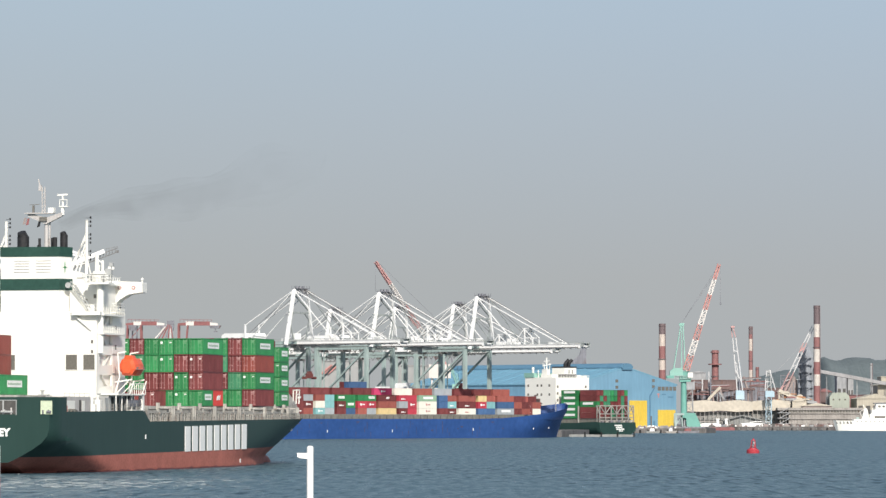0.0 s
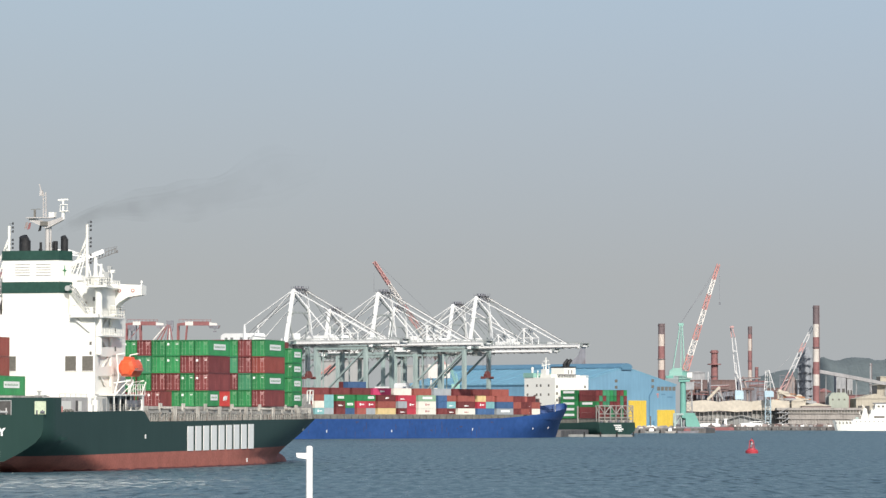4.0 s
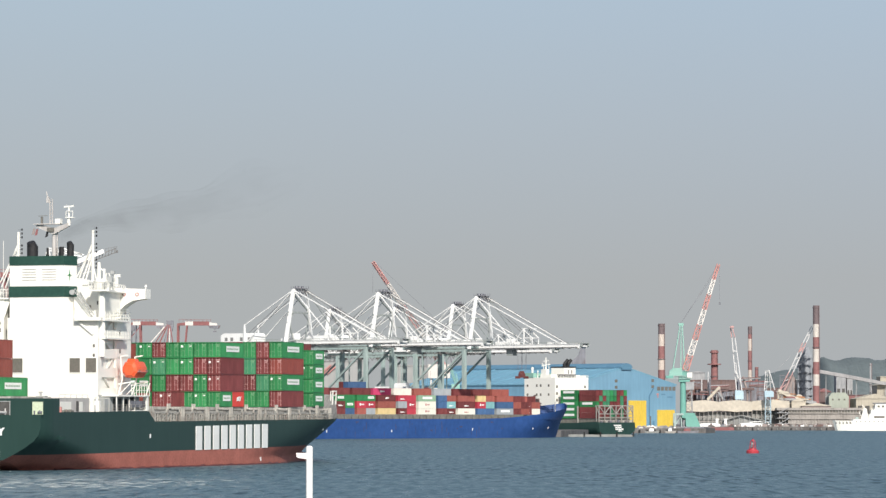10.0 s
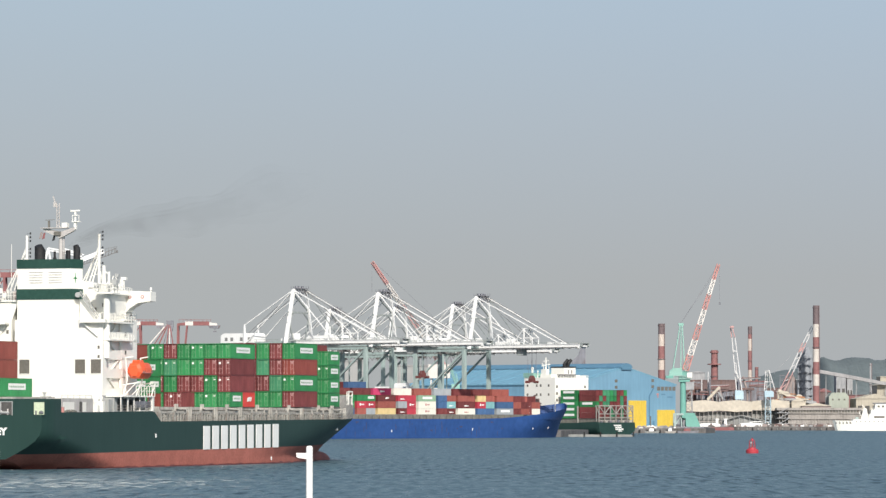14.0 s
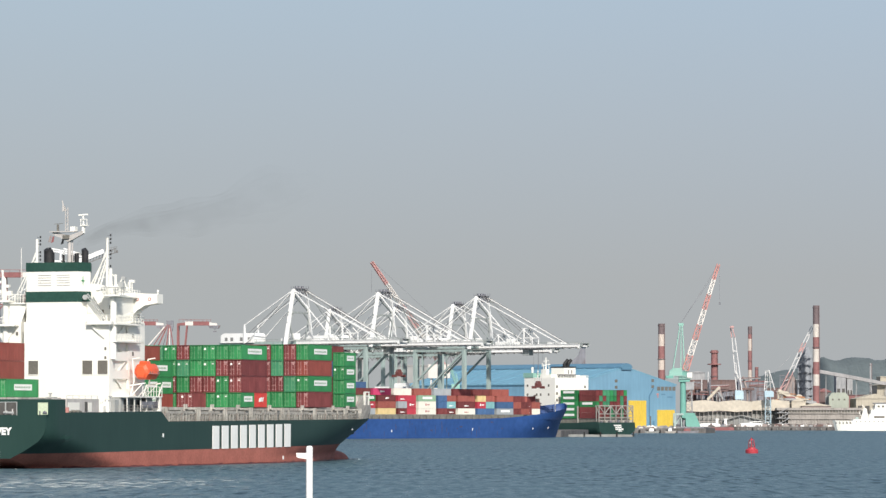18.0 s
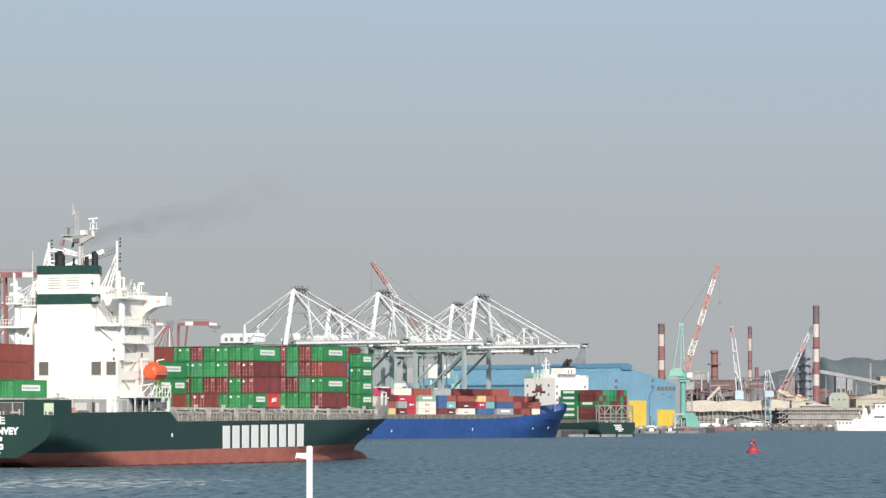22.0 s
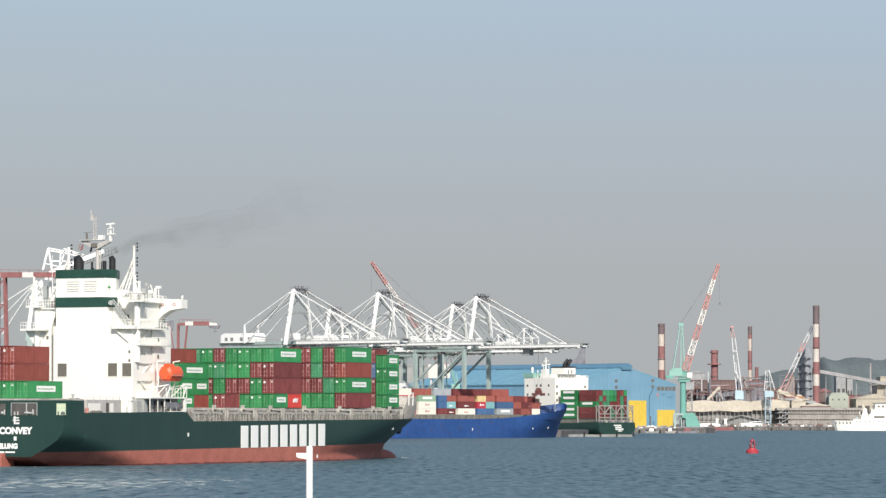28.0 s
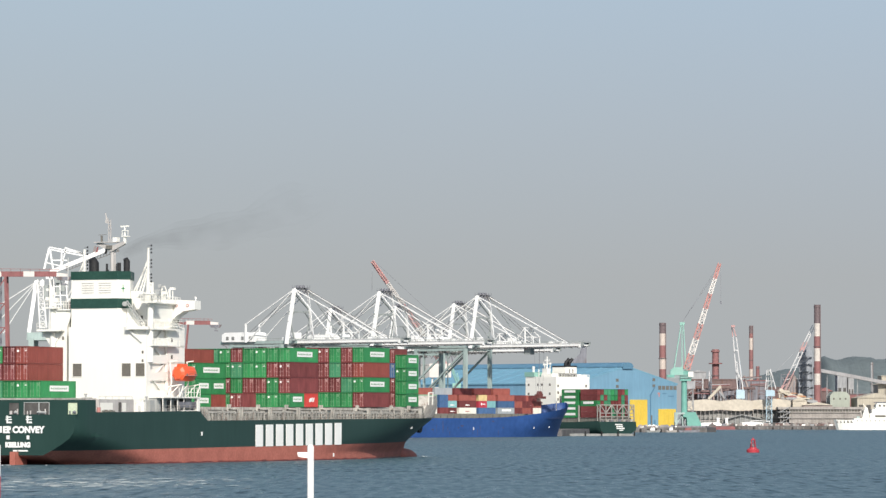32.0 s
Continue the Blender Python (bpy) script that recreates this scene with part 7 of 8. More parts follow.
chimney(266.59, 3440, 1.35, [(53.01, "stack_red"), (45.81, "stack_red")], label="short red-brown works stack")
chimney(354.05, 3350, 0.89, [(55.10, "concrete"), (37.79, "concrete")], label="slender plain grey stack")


def block(name, x0, x1, d, depth, z0, z1, mat, label, cat, roof=None, pitch=0.0, ribs=0, rib_mat=None, bays=0):
    """Box building with roof slab, optional low gable, ribs and dark openings on its front."""
    c = thing(name, pose((x0 + x1) / 2, d, z0), label, cat)
    w, hh = (x1 - x0) / 2, z1 - z0
    bm = B()
    box(bm, -w, w, 0, depth, 0, hh)
    part("wall", bm, M[mat], c)
    bm = B()
    if pitch:
        prism(bm, [(-w - 0.6, hh), (w + 0.6, hh), (0, hh + pitch)], -0.6, depth + 0.6)
    else:
        box(bm, -w - 0.4, w + 0.4, -0.5, depth + 0.4, hh, hh + 0.7)
    part("roof", bm, M[roof or mat], c)
    for k in range(ribs):
        bm = B()
        x = -w + 2 * w * (k + 0.5) / ribs
        box(bm, x - 0.35, x + 0.35, -0.5, 0.0, 0, hh)
        part("column", bm, M[rib_mat or mat], c)
    for k in range(bays):
        bm = B()
        x = -w + 2 * w * (k + 0.5) / bays
        ww = 0.6 * w / bays
        box(bm, x - ww, x + ww, -0.12, 0.2, hh * 0.35, hh * 0.75)
        part("window", bm, M["concrete_dark"], c)
    return c


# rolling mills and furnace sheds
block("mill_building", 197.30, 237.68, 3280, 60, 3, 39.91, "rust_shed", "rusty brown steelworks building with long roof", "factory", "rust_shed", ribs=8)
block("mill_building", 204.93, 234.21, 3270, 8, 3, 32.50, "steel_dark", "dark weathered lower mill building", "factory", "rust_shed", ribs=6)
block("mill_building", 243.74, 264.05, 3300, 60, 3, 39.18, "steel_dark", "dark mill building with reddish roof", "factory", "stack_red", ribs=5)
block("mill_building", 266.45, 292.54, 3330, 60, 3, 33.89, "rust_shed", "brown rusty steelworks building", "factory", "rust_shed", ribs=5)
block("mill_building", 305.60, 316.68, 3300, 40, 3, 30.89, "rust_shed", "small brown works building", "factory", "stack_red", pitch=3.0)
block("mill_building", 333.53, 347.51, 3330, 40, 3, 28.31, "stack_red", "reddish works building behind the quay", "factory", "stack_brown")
c = thing("pale_works", pose(317.79, 3250, 3.0), "pale green works building with chamfered roof", "factory")
bm = B()
prism(bm, [(-7.72, 0), (8.18, 0), (8.18, 26.91 - 3), (5.45, 30.08 - 3), (-5.00, 30.08 - 3), (-7.72, 26.91 - 3)], 0, 30)
part("wall", bm, M["pale_green"], c)
for px_ in (-12, -1, 9):
    bm = B()
    box(bm, px_ * 0.45, (px_ + 3) * 0.45, -0.15, 0.2, 23.73 - 3, 25.09 - 3)
    part("window", bm, M["window"], c)
block("silo_tower", 324.72, 332.67, 3340, 20, 3, 44.23, "concrete", "grey concrete silo tower", "tower", "concrete", bays=2)
block("silo_tower", 334.10, 338.78, 3345, 20, 3, 42.6, "concrete", "grey concrete silo tower", "tower", "concrete", bays=2)
block("cream_works", 329.84, 359.66, 3230, 50, 3, 24.98, "peach", "peach works building with small windows", "factory", "peach", pitch=4.0, bays=5)
block("cream_works", 353.00, 375.55, 3290, 50, 3, 36.33, "peach", "tall peach works building with small windows", "factory", "peach", pitch=3.0, bays=4)
block("cream_works", 359.00, 378.97, 3320, 30, 3, 43.08, "peach", "upper peach works building with small windows", "factory", "peach", bays=3)
block("tank_house", 200.81, 213.74, 3300, 30, 3, 46.55, "concrete", "grey works building with low roof", "factory", "concrete", pitch=1.5)
block("grey_depot", -84.60, -50.61, 2700, 60, 3, 47.01, "pale_grey", "pale grey depot behind the container pier", "depot", "pale_grey", ribs=3)
block("grey_depot", -35.77, 2.28, 2720, 60, 3, 44.27, "pale_grey", "pale grey depot behind the container pier", "depot", "pale_grey", ribs=3)
for x in (-77.78, -75.51, -73.25):
    bm = B()
    bar(bm, (x - 4, 2699.0, 38.71), (x + 3, 2699.0, 44.74), 0.9)
    solo("painted_stripe", bm, M["sig_red"], "slanting red stripe painted on the grey depot", "marking", "stripes on the depot")


# long cream-roofed quay sheds with sagging canopy roofs
def quay_shed(x0, x1, d, z1, z2, z3, label):
    c = thing("quay_shed", pose(x0, d, 3.0), label, "shed")
    w = x1 - x0
    n = max(1, round(w / 25))
    for k in range(n):
        a, b = w * k / n, w * (k + 1) / n
        bm = B()
        m_ = (a + b) / 2
        sag = 0.5 * (k % 2)
        prism(bm, [(a, z2 - 3 + sag), (m_, z2 - 3.5), (b, z2 - 3 + 0.5 - sag), (b, z1 - 4.1), (m_ + w * 0.07 / n, z1 - 3 + 0.3), (m_ - w * 0.12 / n, z1 - 3), (a, z1 - 4.1)], -1.0, 40)
        part("roof_bay", bm, M["cream"], c, "cream roof bay")
    # wall in mid grey, its contrast lowered to imitate haze
    bm = B()
    box(bm, 0.5, w - 0.5, 3.5, 38, 0, z2 - 3.55)
    part("wall", bm, M["low_roof"], c, "dull grey wall under the roof")
    m_ = int(w / 3.4)
    for k in range(m_ + 1):
        bm = B()
        x = w * k / m_
        box(bm, x - 0.22, x + 0.22, -0.6, 0.0, 0, z2 - 3.6)
        part("post", bm, M["quay_beige"], c)
    for z in (4.0, 7.4):
        bm = B()
        bar(bm, (0, -0.3, z), (w, -0.3, z), 0.5)
        part("rail_beam", bm, M["quay_beige"], c)
    return c


quay_shed(189.48, 240.59, 3150, 23.23, 14.88, 3, "long cream-roofed shed on grey posts at the quay")
quay_shed(241.05, 270.19, 3156, 23.71, 15.78, 3, "cream-roofed shed beside the quay building")
c = thing("quay_building", pose(260.04, 3140, 3.0), "weathered concrete quay building on columns with open storeys", "warehouse")
W3 = 64.07
bm = B()
box(bm, 8, W3, 0.7, 26, 0, 17.49 - 3)
part("back_wall", bm, M["quay_beige"], c, "stained pale concrete wall")
for z in (9.16 - 3, 17.49 - 3, 13.55 - 3):
    bm = B()
    box(bm, 0 if z < 14 else -1.0, W3 + (0 if z < 14 else 1.5), -0.3 if z < 14 else -0.7, 26, z - (0.6 if z < 14 else 1.9), z)
    part("floor_slab", bm, M["quay_beige"], c, "pale concrete floor slab")
for k in range(28):
    bm = B()
    x = W3 * (k + 0.5) / 28
    box(bm, x - 0.3, x + 0.3, 0.2, 0.75, 0, 15.74 - 3)
    part("column", bm, M["quay_beige"], c)
# window strip lightened in colour for the haze before it
bm = B()
box(bm, 8, W3 - 1, 0.5, 0.72, 13.98 - 3, 15.52 - 3)
part("window_strip", bm, M["coaming"], c, "dull strip of windows")
for k in range(3):
    bm = B()
    z = 2.0 + k * 4.2
    box(bm, -1, 9, -1.5, 10, z, z + 0.5)
    bar(bm, (0, -1.2, z), (8, -1.2, z + 4.0), 0.5)
    part("stair_flight", bm, M["concrete"], c)
# pipe racks, ducts and small stacks over the mills
rng = random.Random(31)
for k in range(26):
    px = rng.uniform(0, 1)
    x = 197.13 + px * 86.62
    z = rng.uniform(26.98, 44.28)
    kind = k % 4
    c = thing("pipe_rack", pose(x, 3262 + rng.uniform(-6, 4), 3.0), ("rusty pipe run on steel trestles over the mills", "grey duct rising beside the rusty mills", "small steel vent stack above the mill roof", "weathered steel gantry over the mill roof")[kind], "pipework", "steelworks pipework")
    h = z - 3
    if kind == 0:
        L = rng.uniform(8, 26)
        for q in (0, 1.3):
            bm = B()
            rod(bm, (0, q, h + q * 0.5), (L, q, h + q * 0.5 + rng.uniform(-1, 1)), rng.uniform(0.35, 0.7), n=8)
            part("pipe", bm, M[rng.choice(("rust_shed", "stack_red", "rust_shed", "concrete"))], c)
        for t in (0.1, 0.5, 0.9):
            bm = B()
            bar(bm, (L * t, 0.6, 0), (L * t, 0.6, h), 0.45)
            part("trestle", bm, M["rust_shed"], c)
    elif kind == 1:
        dx = rng.uniform(-9, 9)
        bm = B()
        rod(bm, (0, 0, 0), (0, 0, h * 0.7), 0.9, n=10)
        rod(bm, (0, 0, h * 0.7), (dx, 0, h), 0.9, n=10)
        part("duct", bm, M[rng.choice(("dusty_brown", "steel_dark", "rust_shed"))], c)
    elif kind == 2:
        bm = B()
        rod(bm, (0, 0, 0), (0, 0, h + 4), 0.7, 0.55, n=10)
        rod(bm, (0, 0, h), (0, 0, h + 0.4), 1.2, n=10)
        part("stack", bm, M[rng.choice(("stack_red", "steel_dark", "pale_steel"))], c)
    else:
        L = rng.uniform(6, 14)
        bm = B()
        for t in (0, 1):
            bar(bm, (L * t, 0, 0), (L * t, 0, h), 0.5)
        bar(bm, (0, 0, h), (L, 0, h), 0.6)
        bar(bm, (0, 0, h - 3), (L, 0, h - 3), 0.4)
        bar(bm, (0, 0, h - 3), (L, 0, h), 0.35)
        part("frame", bm, M[rng.choice(("steel_dark", "rust_shed", "concrete"))], c)
# conveyor galleries
for pts, w, mat, lab in (
    (((302.5, 3260, 47.3), (328.0, 3270, 43.0), (354.0, 3285, 38.4), (376.0, 3290, 35.6)), 2.5, "conveyor_grey", "long pale grey conveyor gallery"),
    (((262.52, 3170, 31.30), (273.33, 3172, 26.00), (286.03, 3175, 22.03)), 2.2, "cream", "cream inclined conveyor gallery"),
    (((209.05, 3200, 23.93), (218.90, 3200, 34.20)), 1.8, "cream", "cream-coloured inclined conveyor bridge"),
    (((217.69, 3202, 30.20), (222.62, 3202, 23.94)), 1.2, "concrete", "small grey inclined conveyor"),
):
    g = thing("conveyor", pose(0, 0, 0), lab, "conveyor")
    for p, q in zip(pts, pts[1:]):
        bm = B()
        bar(bm, p, q, w, w * 1.1)
        part("gallery", bm, M[mat], g)
        for t in (0.25, 0.75):
            bm = B()
            m_ = Vector(p).lerp(Vector(q), t)
            bar(bm, (m_.x - 1.2, m_.y, 3.0), (m_.x, m_.y, m_.z - w * 0.4), 0.35)
            bar(bm, (m_.x + 1.2, m_.y, 3.0), (m_.x, m_.y, m_.z - w * 0.4), 0.35)
            part("trestle", bm, M["concrete"], g)
block("ore_shed", 280.70, 303.72, 3165, 20, 3, 19.0, "dusty_brown", "low dusty shed with faded cream roof", "shed", "cream", pitch=2.4, bays=4)
block("ore_shed", 272.99, 284.07, 3168, 20, 3, 22.44, "cream", "low cream-clad ore shed", "shed", "cream", pitch=2.5, bays=2)

# long sloping cream roof over the ore yard
c = thing("ore_roof", pose(0, 3172, 0), "long weathered cream roof sloping down over the ore yard", "shed")
for k in range(6):
    x0, x1 = 261 + k * 5.7, 261 + (k + 1) * 5.7 - 0.15
    za, zb = 24.6 - k * 1.55, 24.6 - (k + 1) * 1.55
    bm = B()
    prism(bm, [(x0, za - 2.4), (x1, zb - 2.4), (x1, zb), (x0, za + (0.5 if k % 2 else 0.0))], 0, 9)
    part("roof_bay", bm, M["cream" if k % 3 else "rust_orange"], c, "faded cream roof sheet")
    bm = B()
    box(bm, x0 + 0.3, x0 + 5.0, 1.5, 8.5, 3.0, zb - 2.3)
    part("wall", bm, M["dusty_brown"], c)
# heaps and chutes of the ore yard
rng = random.Random(17)
for i in range(22):
    u = rng.random()
    x, z = 263.57 + u * 29.26, 30.87 - u * 8.87 + rng.uniform(-4.5, 0.5)
    w, hgt = rng.uniform(1.5, 5.5), rng.uniform(0.6, 1.8)
    bm = B()
    prism(bm, [(-w, 0), (w, -hgt * rng.uniform(0, 1)), (w * 0.9, hgt * 0.5), (w * 0.2, hgt), (-w * 0.8, hgt * 0.8)], 0, 3)
    y = 3172 + rng.uniform(-3, 3)
    c = thing("ore_chute", pose(x, y, z), "weathered cream and orange ore chute on a trestle", "chute", "ore chutes")
    part("trough", bm, M[rng.choice(("cream", "cream", "rust_orange", "concrete", "stack_red"))], c)
    bm = B()
    bar(bm, (0, 1.5, 3.0 - z), (0, 1.5, 0.2), 0.4)
    part("trestle", bm, M["concrete"], c)
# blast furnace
c = thing("blast_furnace", pose(288.3, 3215, 3.0), "blast furnace tower in steel paled for haze, with platforms", "furnace")
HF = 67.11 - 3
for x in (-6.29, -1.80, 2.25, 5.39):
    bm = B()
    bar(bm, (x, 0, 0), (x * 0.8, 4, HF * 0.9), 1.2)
    part("column", bm, M["furnace_haze"], c)
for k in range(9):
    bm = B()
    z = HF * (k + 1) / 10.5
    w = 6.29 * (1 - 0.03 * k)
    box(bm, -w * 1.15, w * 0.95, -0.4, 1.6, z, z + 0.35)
    part("platform", bm, M["furnace_haze"], c)
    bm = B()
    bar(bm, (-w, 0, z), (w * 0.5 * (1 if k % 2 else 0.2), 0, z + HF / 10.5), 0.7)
    part("brace", bm, M["furnace_haze"], c)
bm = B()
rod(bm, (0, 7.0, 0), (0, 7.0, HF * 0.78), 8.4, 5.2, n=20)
part("furnace_body", bm, M["furnace_haze"], c, "furnace body in hazed blue-grey")
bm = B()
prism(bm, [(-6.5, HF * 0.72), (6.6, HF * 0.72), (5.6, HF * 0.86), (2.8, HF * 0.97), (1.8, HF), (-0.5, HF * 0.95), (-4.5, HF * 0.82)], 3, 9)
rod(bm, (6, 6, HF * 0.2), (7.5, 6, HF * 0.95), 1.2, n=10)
part("furnace_top", bm, M["furnace_haze"], c)


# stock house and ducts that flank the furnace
# the haze on this building is only its grey-brown paint
c = thing("stock_house", pose(276.0, 3225, 3.0), "stock house in grey-brown paled for haze beside the blast furnace", "factory")
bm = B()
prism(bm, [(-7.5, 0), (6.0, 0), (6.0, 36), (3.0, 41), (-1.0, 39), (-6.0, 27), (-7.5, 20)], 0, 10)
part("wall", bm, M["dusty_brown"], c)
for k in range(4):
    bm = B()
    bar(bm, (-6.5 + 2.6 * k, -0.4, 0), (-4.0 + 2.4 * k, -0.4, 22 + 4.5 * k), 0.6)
    part("duct", bm, M["furnace_haze"], c)
# low grey sheds and white canopies before the cream-roofed ones
c = thing("low_shed", pose(216.0, 3122, 3.0), "low grey gabled shed with a dark open front", "shed")
bm = B()
prism(bm, [(-0.5, 4.6), (14.0, 8.8), (33.5, 4.4), (33.5, 3.9), (14.0, 8.2), (-0.5, 4.1)], 0, 18)
part("roof", bm, M["low_roof"], c, "dull grey sheet roof")
bm = B()
prism(bm, [(0.5, 0), (32.5, 0), (32.5, 4.0), (14.0, 8.2), (0.5, 4.2)], 2.5, 17)
part("wall", bm, M["low_roof"], c)
for k in range(9):
    bm = B()
    bar(bm, (0.6 + 4.0 * k, 0.4, 0), (0.6 + 4.0 * k, 0.4, 4.0 + 0.29 * 4 * min(k, 8 - k * 0.99)), 0.3)
    part("post", bm, M["concrete"], c)
for x0, x1, z0 in ((229.0, 248.0, 5.4), (236.0, 251.0, 6.6)):
    c = thing("canopy", pose(x0, 3117, 3.0), "thin white sheet canopy on posts", "canopy", "canopies on the quay")
    bm = B()
    w = x1 - x0
    prism(bm, [(0, z0 - 3.3), (w * 0.4, z0 - 2.9), (w, z0 - 3.5), (w, z0 - 3.2), (w * 0.4, z0 - 2.5), (0, z0 - 3.0)], 0, 4)
    part("roof", bm, M["white_far"], c)
    for k in range(4):
        bm = B()
        bar(bm, (0.4 + (w - 0.8) * k / 3, 0.5, 0), (0.4 + (w - 0.8) * k / 3, 0.5, z0 - 3.2), 0.25)
        part("post", bm, M["concrete"], c)
# luffing shore cranes
def shore_crane(x, d, base_top, foot, tip, w, bands, mats, body, label, mast=None):
    c = thing("shore_crane", pose(x, d, 3.0), label, "crane", "shore cranes")
    bm = B()
    lattice(bm, (0, 0, 0), (0, 0, base_top), 6.5, 5, 0.6, 5)
    part("tower", bm, M[body], c, "lattice crane tower")
    bm = B()
    box(bm, -4.2, 4.2, -3.5, 3.5, base_top, base_top + 5.5)
    part("cab", bm, M[body], c, "crane cab and machinery house")
    for i, bm in enumerate(banded(None, foot, tip, w, 3, bands, w * 0.45, 0.5)):
        part("jib_section", bm, M[mats[i % len(mats)]], c)
    if mast:
        bm = B()
        bar(bm, (2.5, 0, base_top + 5), mast, 0.6)
        bar(bm, (-2.5, 0, base_top + 5), mast, 0.6)
        bar(bm, mast, tip, 0.22)
        part("mast", bm, M[body], c)
    return c


def twin_jib_crane(x, d, rows, cab, label, body):
    """Crane seen as two tall chords; rows: (foot x, foot z, head x, head z, width, material)."""
    c = thing("shore_crane", pose(x, d, 3.0), label, "crane", "shore cranes")
    bm = B()
    lattice(bm, (0, 0, 0), (0, 0, cab[2]), 4.4, 6, 0.42, 4.0)
    part("tower", bm, M[body], c, "pale lattice tower")
    bm = B()
    prism(bm, [(cab[0], cab[2]), (cab[1], cab[2]), (cab[1], cab[3] - 1), (cab[1] - 1.2, cab[3]), (cab[0], cab[3])], -2.5, 2.5)
    part("cab", bm, M[body], c, "pale machinery cab")
    for i, (x0, z0, x1, z1, w, mat) in enumerate(rows):
        bm = B()
        y = -1.5 if i % 2 else 1.5
        bar(bm, (x0, y, z0), (x1, y, z1), w)
        part("jib_chord", bm, M[mat], c)
    return c


P3 = 0.44
def hz(py):
    return (744.57 - py) * P3 + 4.6
twin_jib_crane(231.92, 3170, [(-4 * P3, hz(692), -12 * P3, hz(596), 0.75, "pale_steel"), (5 * P3, hz(692), -7 * P3, hz(596), 0.75, "pale_steel"), (-12.5 * P3, hz(597), -14.5 * P3, hz(577), 0.75, "haze_pink"), (-7 * P3, hz(597), -12.5 * P3, hz(577), 0.75, "haze_pink"), (-9 * P3, hz(640), -2 * P3, hz(645), 0.7, "pale_steel"), (-10 * P3, hz(620), -4 * P3, hz(622), 0.7, "pale_steel"), (-2 * P3, hz(672), -5 * P3, hz(645), 0.7, "pale_steel"), (3 * P3, hz(676), -7 * P3, hz(655), 0.6, "pale_steel"), (6 * P3, hz(692), 0, hz(640), 0.35, "pale_blue"), (-15.5 * P3, hz(578), -9 * P3, hz(578), 1.6, "haze_pink")],
               (-7 * P3, 8 * P3, hz(707), hz(691)), "pale blue shore crane with upright white jib", "pale_blue")
twin_jib_crane(252.77, 3148, [(-6 * P3, hz(692), -3 * P3, hz(656), 0.65, "pale_steel"), (12 * P3, hz(690), 2 * P3, hz(655), 0.65, "pale_steel"), (-2 * P3, hz(692), 0, hz(656), 0.6, "grey_house"), (5 * P3, hz(692), 2 * P3, hz(658), 0.6, "grey_house"), (-5 * P3, hz(676), 9 * P3, hz(676), 0.7, "pale_steel"), (-4 * P3, hz(664), 5 * P3, hz(664), 0.6, "grey_house"), (-4 * P3, hz(657), 3 * P3, hz(657), 0.7, "grey_house"), (-6 * P3, hz(690), 8 * P3, hz(676), 0.5, "grey_house")],
               (-6 * P3, 10 * P3, hz(703), hz(692)), "pale grey-blue lattice shore crane", "pale_blue")
twin_jib_crane(265.51, 3190, [(-2 * P3, hz(695), 17 * P3, hz(657), 0.7, "haze_pink"), (7 * P3, hz(695), 24 * P3, hz(657), 0.7, "haze_pink"), (17 * P3, hz(658), 34 * P3, hz(622), 0.75, "pale_steel"), (24 * P3, hz(658), 40 * P3, hz(622), 0.75, "pale_steel"), (34 * P3, hz(623), 42 * P3, hz(605), 0.75, "haze_pink"), (40 * P3, hz(623), 47 * P3, hz(605), 0.75, "haze_pink"), (42 * P3, hz(606), 58 * P3, hz(575), 0.75, "pale_steel"), (47 * P3, hz(606), 60 * P3, hz(578), 0.75, "pale_steel"),
    (5 * P3, hz(685), 11 * P3, hz(680), 0.6, "haze_pink"), (10 * P3, hz(673), 16 * P3, hz(671), 0.6, "pale_steel"), (22 * P3, hz(648), 28 * P3, hz(645), 0.6, "pale_steel"), (30 * P3, hz(634), 35 * P3, hz(631), 0.6, "pale_steel"), (36 * P3, hz(620), 43 * P3, hz(614), 1.4, "haze_pink"), (50 * P3, hz(593), 54 * P3, hz(590), 0.6, "pale_steel"), (-10 * P3, hz(660), 40 * P3, hz(608), 0.22, "concrete"), (-3 * P3, hz(700), 3 * P3, hz(684), 1.6, "haze_pink")],
               (-4 * P3, 5 * P3, hz(706), hz(694)), "red and white luffing shore crane before the furnace", "cream")
shore_crane(175.66, 2900, 29.69 - 3, (0, -1, 29.69 - 3), (-1.62, -1, 43.86 - 3), 4.0, 3, ("sig_white", "sig_red"), "concrete", "small weathered lattice crane behind the mint crane", None)
c = thing("ship_loader", pose(94.21, 2760, 3.0), "dark steel ship loader rising behind the blue hall", "ship loader")
bm = B()
prism(bm, [(-6.17, 0), (3.09, 0), (3.09, 57.14 - 3), (0.00, 57.92 - 3), (-1.54, 52.52 - 3), (-6.17, 47.89 - 3)], 0, 6)
part("frame", bm, M["steel_dark"], c)

# quay edge clutter: low walls, fenders, stacked goods
rng = random.Random(8)
for i in range(22):
    x = 193.04 + i * (105.99 / 22) + (i * 5 % 7) * 0.35
    bm = B()
    rod(bm, (x, 3104.5, 0.4), (x, 3104.5, 1.9), 0.5, n=10)
    # two fenders in three are greyed for haze, the rest black
    solo("fender", bm, M["low_roof" if i % 3 else "rubber"], "rubber fender on the quay wall", "fender", "fenders along the quay")
